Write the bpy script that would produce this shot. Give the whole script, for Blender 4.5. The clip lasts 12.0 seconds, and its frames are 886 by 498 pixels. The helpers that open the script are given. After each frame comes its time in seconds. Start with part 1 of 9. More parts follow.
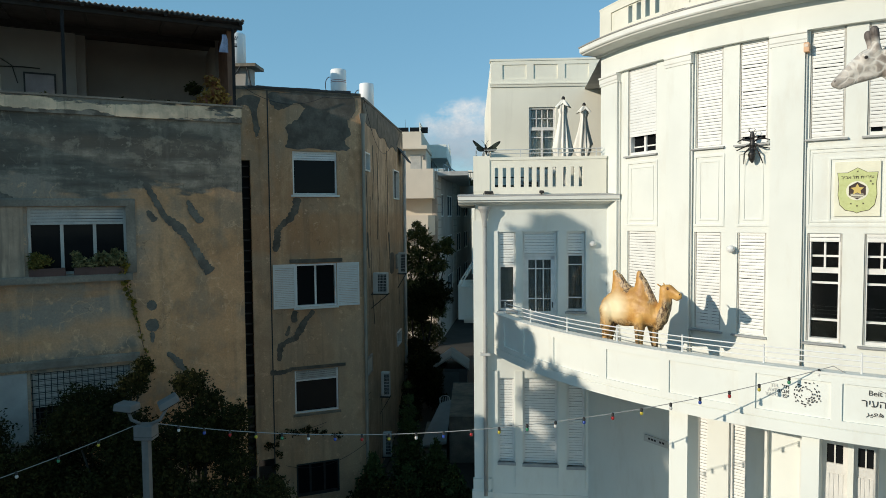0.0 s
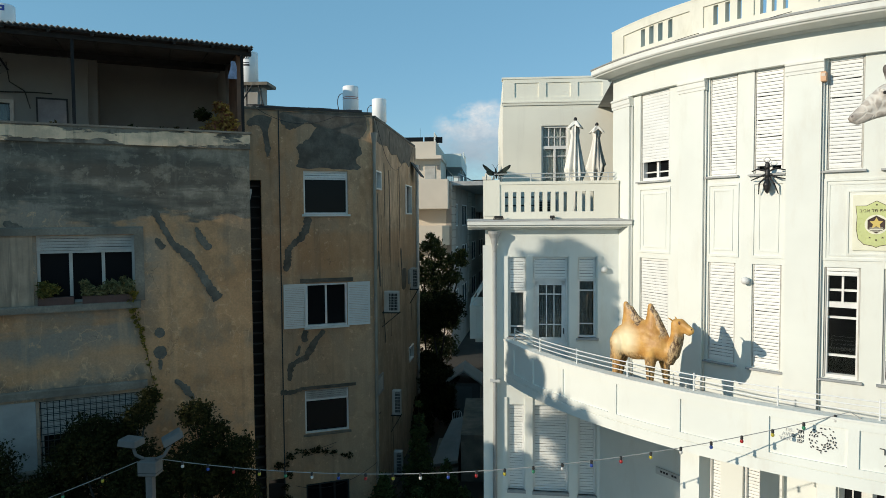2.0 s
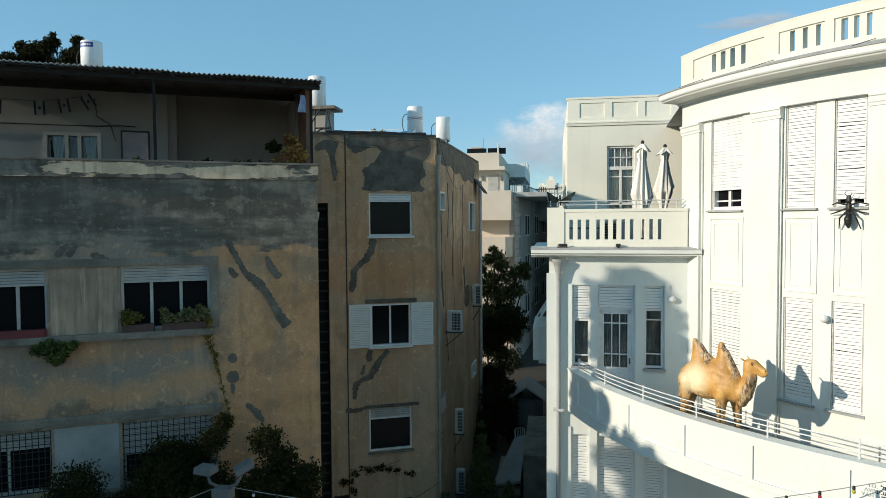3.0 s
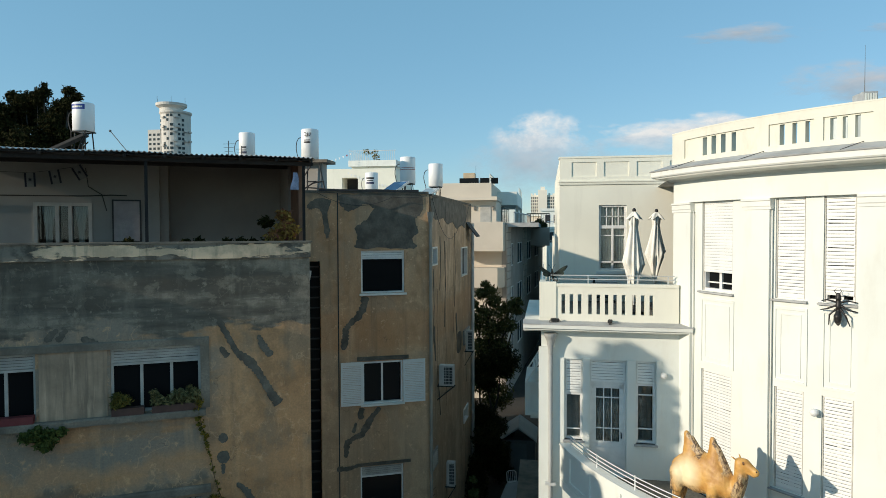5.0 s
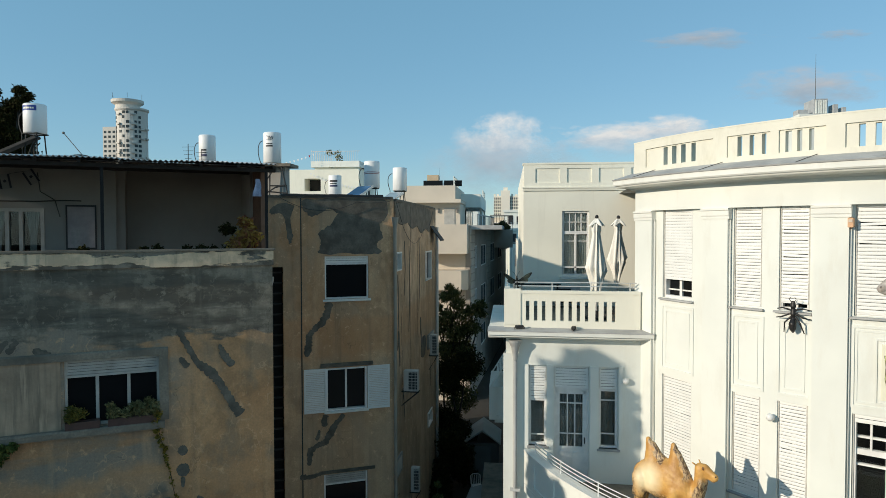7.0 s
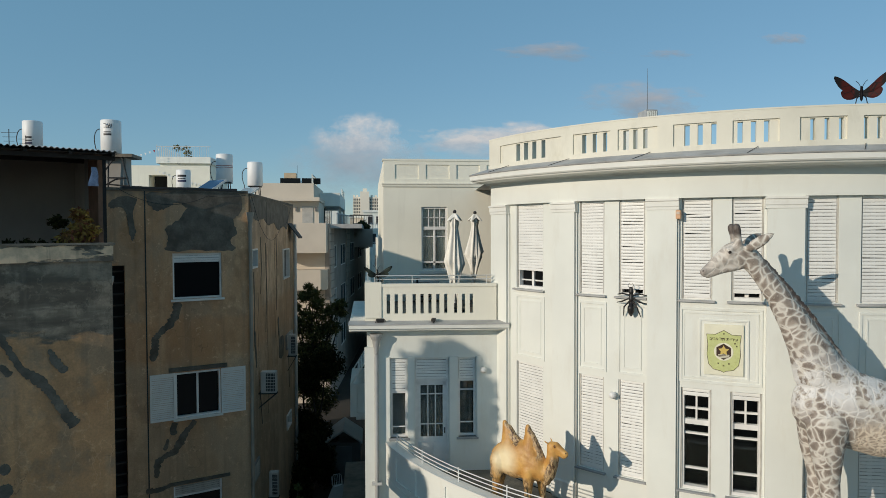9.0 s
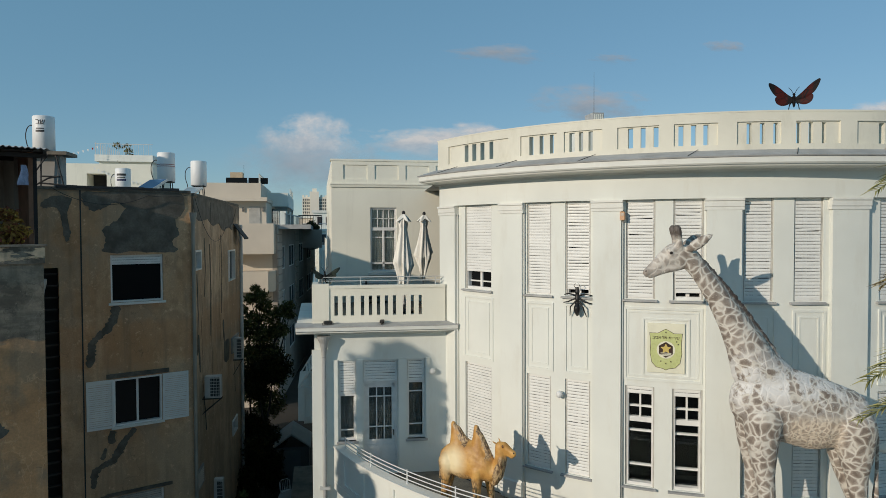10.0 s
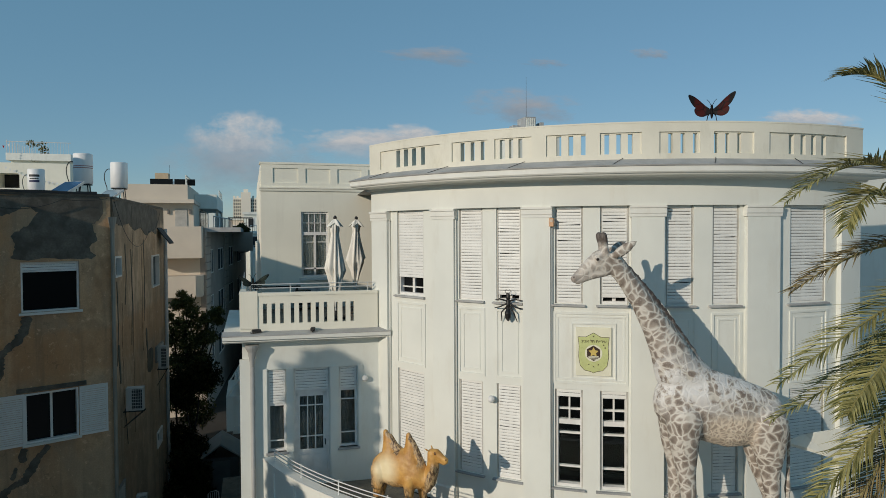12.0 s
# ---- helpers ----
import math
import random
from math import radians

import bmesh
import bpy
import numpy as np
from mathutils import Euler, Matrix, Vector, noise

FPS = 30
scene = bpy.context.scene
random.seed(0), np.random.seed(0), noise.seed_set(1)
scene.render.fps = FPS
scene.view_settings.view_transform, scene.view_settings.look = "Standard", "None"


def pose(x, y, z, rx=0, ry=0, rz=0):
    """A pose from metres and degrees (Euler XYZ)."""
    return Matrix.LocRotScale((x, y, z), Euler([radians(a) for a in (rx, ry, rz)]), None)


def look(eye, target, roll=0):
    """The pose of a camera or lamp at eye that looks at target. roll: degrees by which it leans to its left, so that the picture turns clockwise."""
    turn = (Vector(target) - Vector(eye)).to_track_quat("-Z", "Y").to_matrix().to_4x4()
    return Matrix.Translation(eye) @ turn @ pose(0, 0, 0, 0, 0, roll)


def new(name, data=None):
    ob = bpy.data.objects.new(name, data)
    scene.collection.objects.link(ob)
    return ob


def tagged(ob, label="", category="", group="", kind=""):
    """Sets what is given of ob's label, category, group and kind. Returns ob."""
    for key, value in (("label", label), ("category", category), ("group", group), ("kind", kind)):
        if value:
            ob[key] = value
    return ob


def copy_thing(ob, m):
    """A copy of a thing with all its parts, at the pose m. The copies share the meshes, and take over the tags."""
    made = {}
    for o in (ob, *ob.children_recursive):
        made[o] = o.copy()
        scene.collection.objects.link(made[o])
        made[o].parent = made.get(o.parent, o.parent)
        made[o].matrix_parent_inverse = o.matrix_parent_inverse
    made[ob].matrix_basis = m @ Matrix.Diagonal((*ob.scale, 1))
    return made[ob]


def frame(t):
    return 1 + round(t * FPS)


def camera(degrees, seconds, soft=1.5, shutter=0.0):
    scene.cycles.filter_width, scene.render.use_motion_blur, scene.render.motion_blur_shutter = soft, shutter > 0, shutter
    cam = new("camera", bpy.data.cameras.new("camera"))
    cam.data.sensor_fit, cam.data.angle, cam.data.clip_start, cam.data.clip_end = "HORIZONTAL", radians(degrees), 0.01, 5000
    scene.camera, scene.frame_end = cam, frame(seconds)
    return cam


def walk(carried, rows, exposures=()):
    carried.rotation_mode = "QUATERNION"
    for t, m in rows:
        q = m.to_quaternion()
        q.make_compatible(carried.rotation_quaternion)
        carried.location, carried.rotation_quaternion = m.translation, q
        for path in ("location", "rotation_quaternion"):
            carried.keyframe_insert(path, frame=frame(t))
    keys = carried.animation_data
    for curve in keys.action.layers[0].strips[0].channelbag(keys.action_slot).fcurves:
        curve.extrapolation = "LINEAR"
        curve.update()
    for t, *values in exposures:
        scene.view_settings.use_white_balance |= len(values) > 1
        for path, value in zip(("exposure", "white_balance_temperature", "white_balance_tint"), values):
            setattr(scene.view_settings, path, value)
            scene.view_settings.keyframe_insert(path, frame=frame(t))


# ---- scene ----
cam = camera(68.2, 12.0, soft=0.55)
PATH = [
    (0, (0.355, -0.054, 6.704), (0.261, 1.941, 6.605), -0.5),
    (0.5, (0.482, 0.096, 6.746), (0.416, 2.092, 6.649), -0.5),
    (1, (0.552, 0.167, 6.817), (0.497, 2.164, 6.721), -0.5),
    (1.5, (0.559, 0.175, 6.988), (0.501, 2.172, 6.894), -0.5),
    (2, (0.527, 0.133, 7.236), (0.382, 2.126, 7.145), -0.4),
    (2.5, (0.52, 0.1, 7.518), (0.249, 2.08, 7.433), -0.5),
    (3, (0.52, 0.103, 7.826), (0.185, 2.073, 7.745), -0.4),
    (5, (0.51, 0.153, 9.4), (0.199, 2.128, 9.342), -0.2),
    (5.5, (0.506, 0.17, 9.627), (0.218, 2.149, 9.573), -0.1),
    (6, (0.48, 0.177, 9.656), (0.197, 2.156, 9.602), -0.1),
    (6.5, (0.454, 0.189, 9.626), (0.173, 2.168, 9.57), -0.2),
    (7, (0.466, 0.186, 9.568), (0.266, 2.175, 9.51), -0.1),
    (7.2, (0.477, 0.17, 9.554), (0.325, 2.163, 9.502), 0.2),
    (8.8, (0.443, 0.161, 9.387), (0.635, 2.15, 9.331), -0.1),
    (9, (0.454, 0.206, 9.385), (0.68, 2.192, 9.33), -0.2),
    (9.5, (0.499, 0.237, 9.382), (0.798, 2.214, 9.327), -0.2),
    (10, (0.516, 0.251, 9.396), (0.89, 2.215, 9.342), -0.2),
    (10.5, (0.528, 0.257, 9.393), (0.976, 2.206, 9.342), -0.2),
    (11, (0.581, 0.279, 9.429), (1.102, 2.209, 9.378), -0.3),
    (11.5, (0.597, 0.282, 9.472), (1.158, 2.201, 9.419), -0.3),
    (12, (0.61, 0.295, 9.497), (1.175, 2.213, 9.446), -0.3),
]
EXPOSURES = [(0.0, -0.01, 6560, 11), (1.5, -0.04, 6560, 11), (3.0, 0.16, 6600, 11), (5.2, 0.11, 6740, 12), (6.6, 0.05, 6740, 12), (9.0, -0.38, 6680, 14), (10.0, -0.47, 6670, 14), (12.0, -0.61, 6670, 14)]
walk(cam, [(t, look(eye, target, roll)) for t, eye, target, roll in PATH], EXPOSURES)

# ---- daylight ----
SUN = Vector((-0.8197, -0.4925, 0.292)).normalized()
world = bpy.data.worlds.new("world")
scene.world = world
world.use_nodes = True
wt = world.node_tree
sky = wt.nodes.new("ShaderNodeTexSky")
sky.sky_type = "NISHITA"
sky.sun_disc = False
sky.sun_elevation = math.asin(SUN.z)
sky.sun_rotation = math.atan2(SUN.x, SUN.y)
sky.altitude = 20
sky.air_density = 1.0
sky.dust_density = 0.0
sky.ozone_density = 3.0
haze = wt.nodes.new("ShaderNodeMix")
haze.data_type = "RGBA"
haze.inputs[0].default_value = 0.42
haze.inputs[7].default_value = (1.74, 4.72, 6.55, 1)
wt.links.new(sky.outputs[0], haze.inputs[6])
wt.links.new(haze.outputs[2], wt.nodes["Background"].inputs[0])
wt.nodes["Background"].inputs[1].default_value = 0.12
sun = new("sun", bpy.data.lights.new("sun", "SUN"))
sun.data.energy = 3.75
sun.data.angle = radians(0.5)
sun.data.color = (1.0, 0.91, 0.75)
sun.matrix_world = look(SUN * 50, (0, 0, 0))

# ---- materials ----
def mixer(nt, fac, a, b):
    m = nt.nodes.new("ShaderNodeMix")
    m.data_type = "RGBA"
    if isinstance(fac, (int, float)):
        m.inputs[0].default_value = fac
    else:
        nt.links.new(fac, m.inputs[0])
    for slot, v in ((6, a), (7, b)):
        if isinstance(v, (tuple, list)):
            m.inputs[slot].default_value = (*v[:3], 1)
        else:
            nt.links.new(v, m.inputs[slot])
    return m.outputs[2]


def ramp(nt, value, lo, hi, a=0.0, b=1.0):
    m = nt.nodes.new("ShaderNodeMapRange")
    m.clamp = True
    nt.links.new(value, m.inputs[0])
    for i, v in zip((1, 2, 3, 4), (lo, hi, a, b)):
        m.inputs[i].default_value = v
    return m.outputs[0]


def op(nt, kind, a, b=None):
    m = nt.nodes.new("ShaderNodeMath")
    m.operation = kind
    for i, v in enumerate((a, b)):
        if v is None:
            continue
        if isinstance(v, (int, float)):
            m.inputs[i].default_value = v
        else:
            nt.links.new(v, m.inputs[i])
    return m.outputs[0]


def coords(nt, scale=(1, 1, 1)):
    c = nt.nodes.new("ShaderNodeTexCoord")
    m = nt.nodes.new("ShaderNodeMapping")
    m.inputs[3].default_value = scale
    nt.links.new(c.outputs["Object"], m.inputs[0])
    return m.outputs[0]


def grain(nt, vec, scale, detail=4.0, rough=0.55):
    n = nt.nodes.new("ShaderNodeTexNoise")
    n.inputs["Scale"].default_value = scale
    n.inputs["Detail"].default_value = detail
    n.inputs["Roughness"].default_value = rough
    nt.links.new(vec, n.inputs["Vector"])
    return n.outputs[0]


def begin(name, rough=0.8, metal=0.0):
    m = bpy.data.materials.new(name)
    m.use_nodes = True
    b = m.node_tree.nodes["Principled BSDF"]
    b.inputs["Roughness"].default_value = rough
    b.inputs["Metallic"].default_value = metal
    return m, m.node_tree, b


def bump(nt, b, height, strength, distance):
    n = nt.nodes.new("ShaderNodeBump")
    n.inputs["Strength"].default_value = strength
    n.inputs["Distance"].default_value = distance
    nt.links.new(height, n.inputs["Height"])
    nt.links.new(n.outputs[0], b.inputs["Normal"])


def surface(name, col, rough=0.7, metal=0.0, vary=0.12, big=1.2, fine=40.0, bumps=0.15, stain=None, stain_amount=0.5, streak=0.0):
    """Paint, render, metal or plastic with cloudy variation, fine grain and optional vertical streaks of a stain colour."""
    m, nt, b = begin(name, rough, metal)
    v = coords(nt)
    dark = tuple(c * (1 - vary) for c in col)
    light = tuple(min(1, c * (1 + vary * 0.6)) for c in col)
    out = mixer(nt, ramp(nt, grain(nt, v, big), 0.35, 0.65), dark, light)
    out = mixer(nt, ramp(nt, grain(nt, v, fine, 2.0), 0.3, 0.7, 0.0, vary * 1.5), out, dark)
    if stain:
        run = grain(nt, coords(nt, (1, 1, 1 - 0.9 * streak)), 2.3, 6.0, 0.65)
        out = mixer(nt, ramp(nt, run, 0.55, 0.75, 0.0, stain_amount), out, stain)
    nt.links.new(out, b.inputs["Base Color"])
    nt.links.new(ramp(nt, grain(nt, v, big * 3), 0.3, 0.7, max(0.02, rough - 0.08), min(1, rough + 0.08)), b.inputs["Roughness"])
    if bumps:
        bump(nt, b, grain(nt, v, fine, 3.0), bumps, 0.01)
    return m


def contour(nt, vec, scale, wide, detail=3.0):
    """Thin wandering lines where a cloudy field crosses its middle."""
    return ramp(nt, op(nt, "ABSOLUTE", op(nt, "SUBTRACT", grain(nt, vec, scale, detail, 0.5), 0.5)), 0.0, wide, 1.0, 0.0)


def along(nt, vec, origin, way):
    """The distance along a horizontal way from an origin, as a socket."""
    m = nt.nodes.new("ShaderNodeVectorMath")
    m.operation = "SUBTRACT"
    nt.links.new(vec, m.inputs[0])
    m.inputs[1].default_value = origin
    d = nt.nodes.new("ShaderNodeVectorMath")
    d.operation = "DOT_PRODUCT"
    nt.links.new(m.outputs[0], d.inputs[0])
    d.inputs[1].default_value = way
    return d.outputs["Value"]


def tone(c, k, warm=1.0):
    return (min(1, c[0] * k * warm), min(1, c[1] * k), min(1, c[2] * k / warm))


def worn_layers(nt, v, out, pale, dark, scratch=0.35, drips=0.4):
    """Pale scratches, soot runs, hairline cracks and pits that all the old stucco shares."""
    runs = grain(nt, coords(nt, (2.6, 2.6, 0.12)), 1.5, 6.0, 0.6)
    out = mixer(nt, ramp(nt, runs, 0.54, 0.72, 0.0, drips), out, dark)
    wash = grain(nt, coords(nt, (1.6, 1.6, 0.25)), 1.1, 8.0, 0.62)
    out = mixer(nt, ramp(nt, wash, 0.55, 0.68, 0.0, 0.45), out, pale)
    net = op(nt, "MULTIPLY", contour(nt, coords(nt, (1, 1, 0.55)), 1.9, 0.010, 4.0), ramp(nt, grain(nt, v, 0.8, 3.0), 0.46, 0.58))
    out = mixer(nt, op(nt, "MULTIPLY", net, scratch), out, tone(pale, 1.25))
    crack = op(nt, "MULTIPLY", contour(nt, coords(nt, (1, 1, 0.7)), 0.7, 0.0026, 6.0), ramp(nt, grain(nt, v, 0.7, 2.0), 0.48, 0.54))
    out = mixer(nt, op(nt, "MULTIPLY", crack, 0.45), out, tone(dark, 0.5))
    chips = ramp(nt, grain(nt, v, 6.0, 6.0, 0.7), 0.60, 0.66, 0.0, 0.55)
    return mixer(nt, chips, out, tone(pale, 1.2))


def washed_front(name, tan, slate, seam, level):
    """The street front of the stained house: a slate cement wash with level trowel sweeps above a ragged line, bare ochre
    render beside the seam, and a thin grey wash over the fields below the windows."""
    m, nt, b = begin(name, 0.93)
    b.inputs["Specular IOR Level"].default_value = 0.25
    v = coords(nt)
    sep = nt.nodes.new("ShaderNodeSeparateXYZ")
    nt.links.new(v, sep.inputs[0])
    z = sep.outputs[2]
    u = along(nt, v, (-4.77, 14.28, 0), (-0.876, -0.482, 0))
    wide = grain(nt, coords(nt, (0.5, 0.5, 0.8)), 0.8, 6.0, 0.52)
    mid = grain(nt, v, 2.2, 8.0, 0.6)
    fine = grain(nt, v, 24.0, 5.0, 0.7)
    base = mixer(nt, ramp(nt, wide, 0.38, 0.62), tone(tan, 0.80, 1.10), tone(tan, 1.06))
    base = mixer(nt, ramp(nt, mid, 0.47, 0.60, 0.0, 0.55), base, tone(tan, 0.58))
    smut = grain(nt, coords(nt, (0.8, 0.8, 0.6)), 1.3, 10.0, 0.62)
    base = mixer(nt, ramp(nt, smut, 0.50, 0.60, 0.0, 0.55), base, tone(slate, 1.45, 1.08))
    # thin grey wash on the fields left of the seam
    left = op(nt, "ADD", op(nt, "SUBTRACT", u, seam), ramp(nt, wide, 0.3, 0.7, -0.3, 0.3))
    veil = op(nt, "MULTIPLY", ramp(nt, left, -0.15, 0.35), ramp(nt, grain(nt, coords(nt, (0.4, 0.4, 1.5)), 1.2, 7.0, 0.58), 0.38, 0.50, 0.15, 0.90))
    base = mixer(nt, op(nt, "MULTIPLY", veil, 0.85), base, tone(slate, 1.75, 0.93))
    # level tan and grey bands left by old repairs
    tier = op(nt, "ADD", z, ramp(nt, smut, 0.3, 0.7, -0.35, 0.35))
    stripe = op(nt, "MULTIPLY", ramp(nt, tier, 3.9, 4.15), ramp(nt, tier, 4.75, 4.45))
    base = mixer(nt, op(nt, "MULTIPLY", stripe, 0.6), base, tone(tan, 1.02, 1.04))
    base = mixer(nt, op(nt, "MULTIPLY", op(nt, "MULTIPLY", ramp(nt, tier, 4.0, 3.85), ramp(nt, left, -0.15, 0.35)), ramp(nt, tier, 3.66, 3.78, 0.0, 0.6)), base, tone(slate, 0.75))
    base = worn_layers(nt, v, base, tone(tan, 1.30, 0.93), tone(slate, 0.75), 0.40, 0.35)
    vein = contour(nt, coords(nt, (1.0, 1.0, 0.8)), 1.5, 0.010, 6.0)
    vein = op(nt, "MULTIPLY", vein, ramp(nt, grain(nt, v, 0.9, 3.0), 0.48, 0.60, 0.0, 0.5))
    base = mixer(nt, vein, base, tone(tan, 1.5, 0.88))
    # slate wash above the level
    sweep = grain(nt, coords(nt, (0.28, 0.28, 1.7)), 1.9, 9.0, 0.60)
    cold = mixer(nt, ramp(nt, sweep, 0.40, 0.55), tone(slate, 0.52, 0.97), tone(slate, 1.12, 0.98))
    cold = mixer(nt, ramp(nt, sweep, 0.54, 0.60, 0.0, 0.8), cold, tone(slate, 2.0, 1.02))
    band = op(nt, "ADD", z, ramp(nt, mid, 0.3, 0.7, -0.16, 0.16))
    cold = mixer(nt, op(nt, "MULTIPLY", ramp(nt, band, 7.92, 8.08), ramp(nt, band, 8.62, 8.48, 0.0, 0.6)), cold, tone(slate, 0.68))
    cold = mixer(nt, op(nt, "MULTIPLY", ramp(nt, op(nt, "ADD", u, ramp(nt, mid, 0.3, 0.7, -0.25, 0.25)), 0.42, 0.18), ramp(nt, z, 7.8, 8.0, 0.0, 0.75)), cold, tone(slate, 2.3, 1.05))
    cold = mixer(nt, ramp(nt, mid, 0.47, 0.58, 0.0, 0.55), cold, tone(slate, 0.55, 0.96))
    blot = grain(nt, coords(nt, (0.9, 0.9, 1.3)), 3.1, 9.0, 0.66)
    cold = mixer(nt, ramp(nt, blot, 0.55, 0.62, 0.0, 0.6), cold, tone(slate, 1.75, 1.02))
    cold = worn_layers(nt, v, cold, tone(slate, 1.9), tone(slate, 0.6), 0.25, 0.45)
    ragged = op(nt, "ADD", z, ramp(nt, grain(nt, coords(nt, (0.55, 0.55, 1.3)), 1.1, 9.0, 0.58), 0.28, 0.72, -0.42, 0.42))
    edge = op(nt, "ADD", ragged, ramp(nt, u, seam - 0.2, seam + 0.4, -0.02, 0.22))
    out = mixer(nt, op(nt, "MULTIPLY", ramp(nt, edge, level - 0.05, level + 0.05), 0.96), base, cold)
    out = mixer(nt, ramp(nt, fine, 0.35, 0.68, 0.0, 0.30), out, tone(slate, 0.62, 1.05))
    nt.links.new(out, b.inputs["Base Color"])
    rough = op(nt, "ADD", op(nt, "MULTIPLY", fine, 0.35), op(nt, "ADD", op(nt, "MULTIPLY", mid, 0.5), op(nt, "MULTIPLY", sweep, 0.7)))
    bump(nt, b, rough, 0.65, 0.03)
    return m


def ochre_front(name, low, high, grey, top):
    """Brushed ochre render: broad soft fields, level day joints, runs below the sills and a sooty band under the roof."""
    m, nt, b = begin(name, 0.93)
    b.inputs["Specular IOR Level"].default_value = 0.25
    v = coords(nt)
    sep = nt.nodes.new("ShaderNodeSeparateXYZ")
    nt.links.new(v, sep.inputs[0])
    z = sep.outputs[2]
    wide = grain(nt, coords(nt, (0.7, 0.7, 0.45)), 0.7, 6.0, 0.52)
    mid = grain(nt, coords(nt, (1.0, 1.0, 0.8)), 2.4, 8.0, 0.6)
    fine = grain(nt, v, 26.0, 5.0, 0.7)
    out = mixer(nt, ramp(nt, wide, 0.40, 0.60), low, high)
    out = mixer(nt, ramp(nt, mid, 0.47, 0.60, 0.0, 0.5), out, tone(low, 0.62))
    smut = grain(nt, coords(nt, (1.1, 1.1, 0.5)), 1.0, 10.0, 0.62)
    out = mixer(nt, ramp(nt, smut, 0.47, 0.58, 0.0, 0.6), out, tone(grey, 1.55, 1.03))
    joint = op(nt, "ADD", z, ramp(nt, mid, 0.3, 0.7, -0.12, 0.12))
    warm = op(nt, "MULTIPLY", ramp(nt, joint, 5.45, 5.75), ramp(nt, joint, 6.95, 6.75))
    out = mixer(nt, op(nt, "MULTIPLY", warm, 0.55), out, tone(low, 0.95, 1.14))
    drab = op(nt, "MULTIPLY", ramp(nt, joint, 4.0, 3.2), 0.5)
    out = mixer(nt, drab, out, tone(grey, 1.7, 1.06))
    out = worn_layers(nt, v, out, tone(high, 1.12, 0.95), tone(grey, 0.65), 0.22, 0.5)
    soot = ramp(nt, op(nt, "ADD", z, ramp(nt, mid, 0.3, 0.7, -0.3, 0.3)), top - 0.15, top + 0.15, 0.0, 0.85)
    out = mixer(nt, soot, out, grey)
    out = mixer(nt, ramp(nt, fine, 0.35, 0.68, 0.0, 0.32), out, tone(low, 0.5))
    nt.links.new(out, b.inputs["Base Color"])
    bump(nt, b, op(nt, "ADD", op(nt, "MULTIPLY", fine, 0.4), op(nt, "MULTIPLY", mid, 0.7)), 0.65, 0.03)
    return m


def peeling(name, under, coat, share):
    """A grey ground from which a paler coat has come off in ragged level patches."""
    m, nt, b = begin(name, 0.92)
    b.inputs["Specular IOR Level"].default_value = 0.25
    v = coords(nt)
    f = grain(nt, coords(nt, (0.5, 0.5, 2.0)), 1.5, 10.0, 0.62)
    sep = nt.nodes.new("ShaderNodeSeparateXYZ")
    nt.links.new(v, sep.inputs[0])
    # the coat holds best in the middle of the band
    edge = op(nt, "ADD", ramp(nt, sep.outputs[2], 8.82, 8.92, -0.11, 0.0), ramp(nt, sep.outputs[2], 9.03, 9.12, 0.02, -0.09))
    left = ramp(nt, op(nt, "ADD", f, edge), share - 0.012, share + 0.012)
    g = mixer(nt, ramp(nt, grain(nt, v, 2.6, 9.0, 0.62), 0.44, 0.56), tuple(c * 0.6 for c in under), tuple(c * 1.35 for c in under))
    c = mixer(nt, ramp(nt, grain(nt, v, 2.1, 9.0, 0.62), 0.43, 0.57), tuple(k * 0.72 for k in coat), coat)
    out = mixer(nt, left, g, c)
    runs = grain(nt, coords(nt, (3.5, 3.5, 0.4)), 1.6, 7.0, 0.62)
    out = mixer(nt, ramp(nt, runs, 0.55, 0.7, 0.0, 0.6), out, tuple(k * 0.5 for k in under))
    nt.links.new(out, b.inputs["Base Color"])
    bump(nt, b, op(nt, "ADD", op(nt, "MULTIPLY", left, 0.5), op(nt, "MULTIPLY", grain(nt, v, 24.0, 4.0), 0.5)), 0.7, 0.03)
    return m


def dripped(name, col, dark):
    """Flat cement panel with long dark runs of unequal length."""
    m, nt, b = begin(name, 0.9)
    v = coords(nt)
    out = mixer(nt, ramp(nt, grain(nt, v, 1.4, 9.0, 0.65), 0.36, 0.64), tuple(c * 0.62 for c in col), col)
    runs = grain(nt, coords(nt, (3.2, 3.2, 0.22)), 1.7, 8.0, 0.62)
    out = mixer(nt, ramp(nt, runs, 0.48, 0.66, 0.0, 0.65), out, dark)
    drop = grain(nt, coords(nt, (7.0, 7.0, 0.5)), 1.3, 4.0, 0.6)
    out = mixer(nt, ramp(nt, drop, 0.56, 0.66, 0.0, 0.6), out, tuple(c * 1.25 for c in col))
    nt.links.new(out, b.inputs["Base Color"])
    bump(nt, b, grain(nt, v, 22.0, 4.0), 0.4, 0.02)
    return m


def glass_dark(name, tint=(0.008, 0.009, 0.010), rough=0.06, level=0.12):
    m, nt, b = begin(name, rough)
    b.inputs["Base Color"].default_value = (*tint, 1)
    b.inputs["IOR"].default_value = 1.5
    b.inputs["Specular IOR Level"].default_value = level
    v = coords(nt)
    nt.links.new(ramp(nt, grain(nt, v, 3.0), 0.3, 0.7, rough * 0.6, rough * 2.2), b.inputs["Roughness"])
    return m


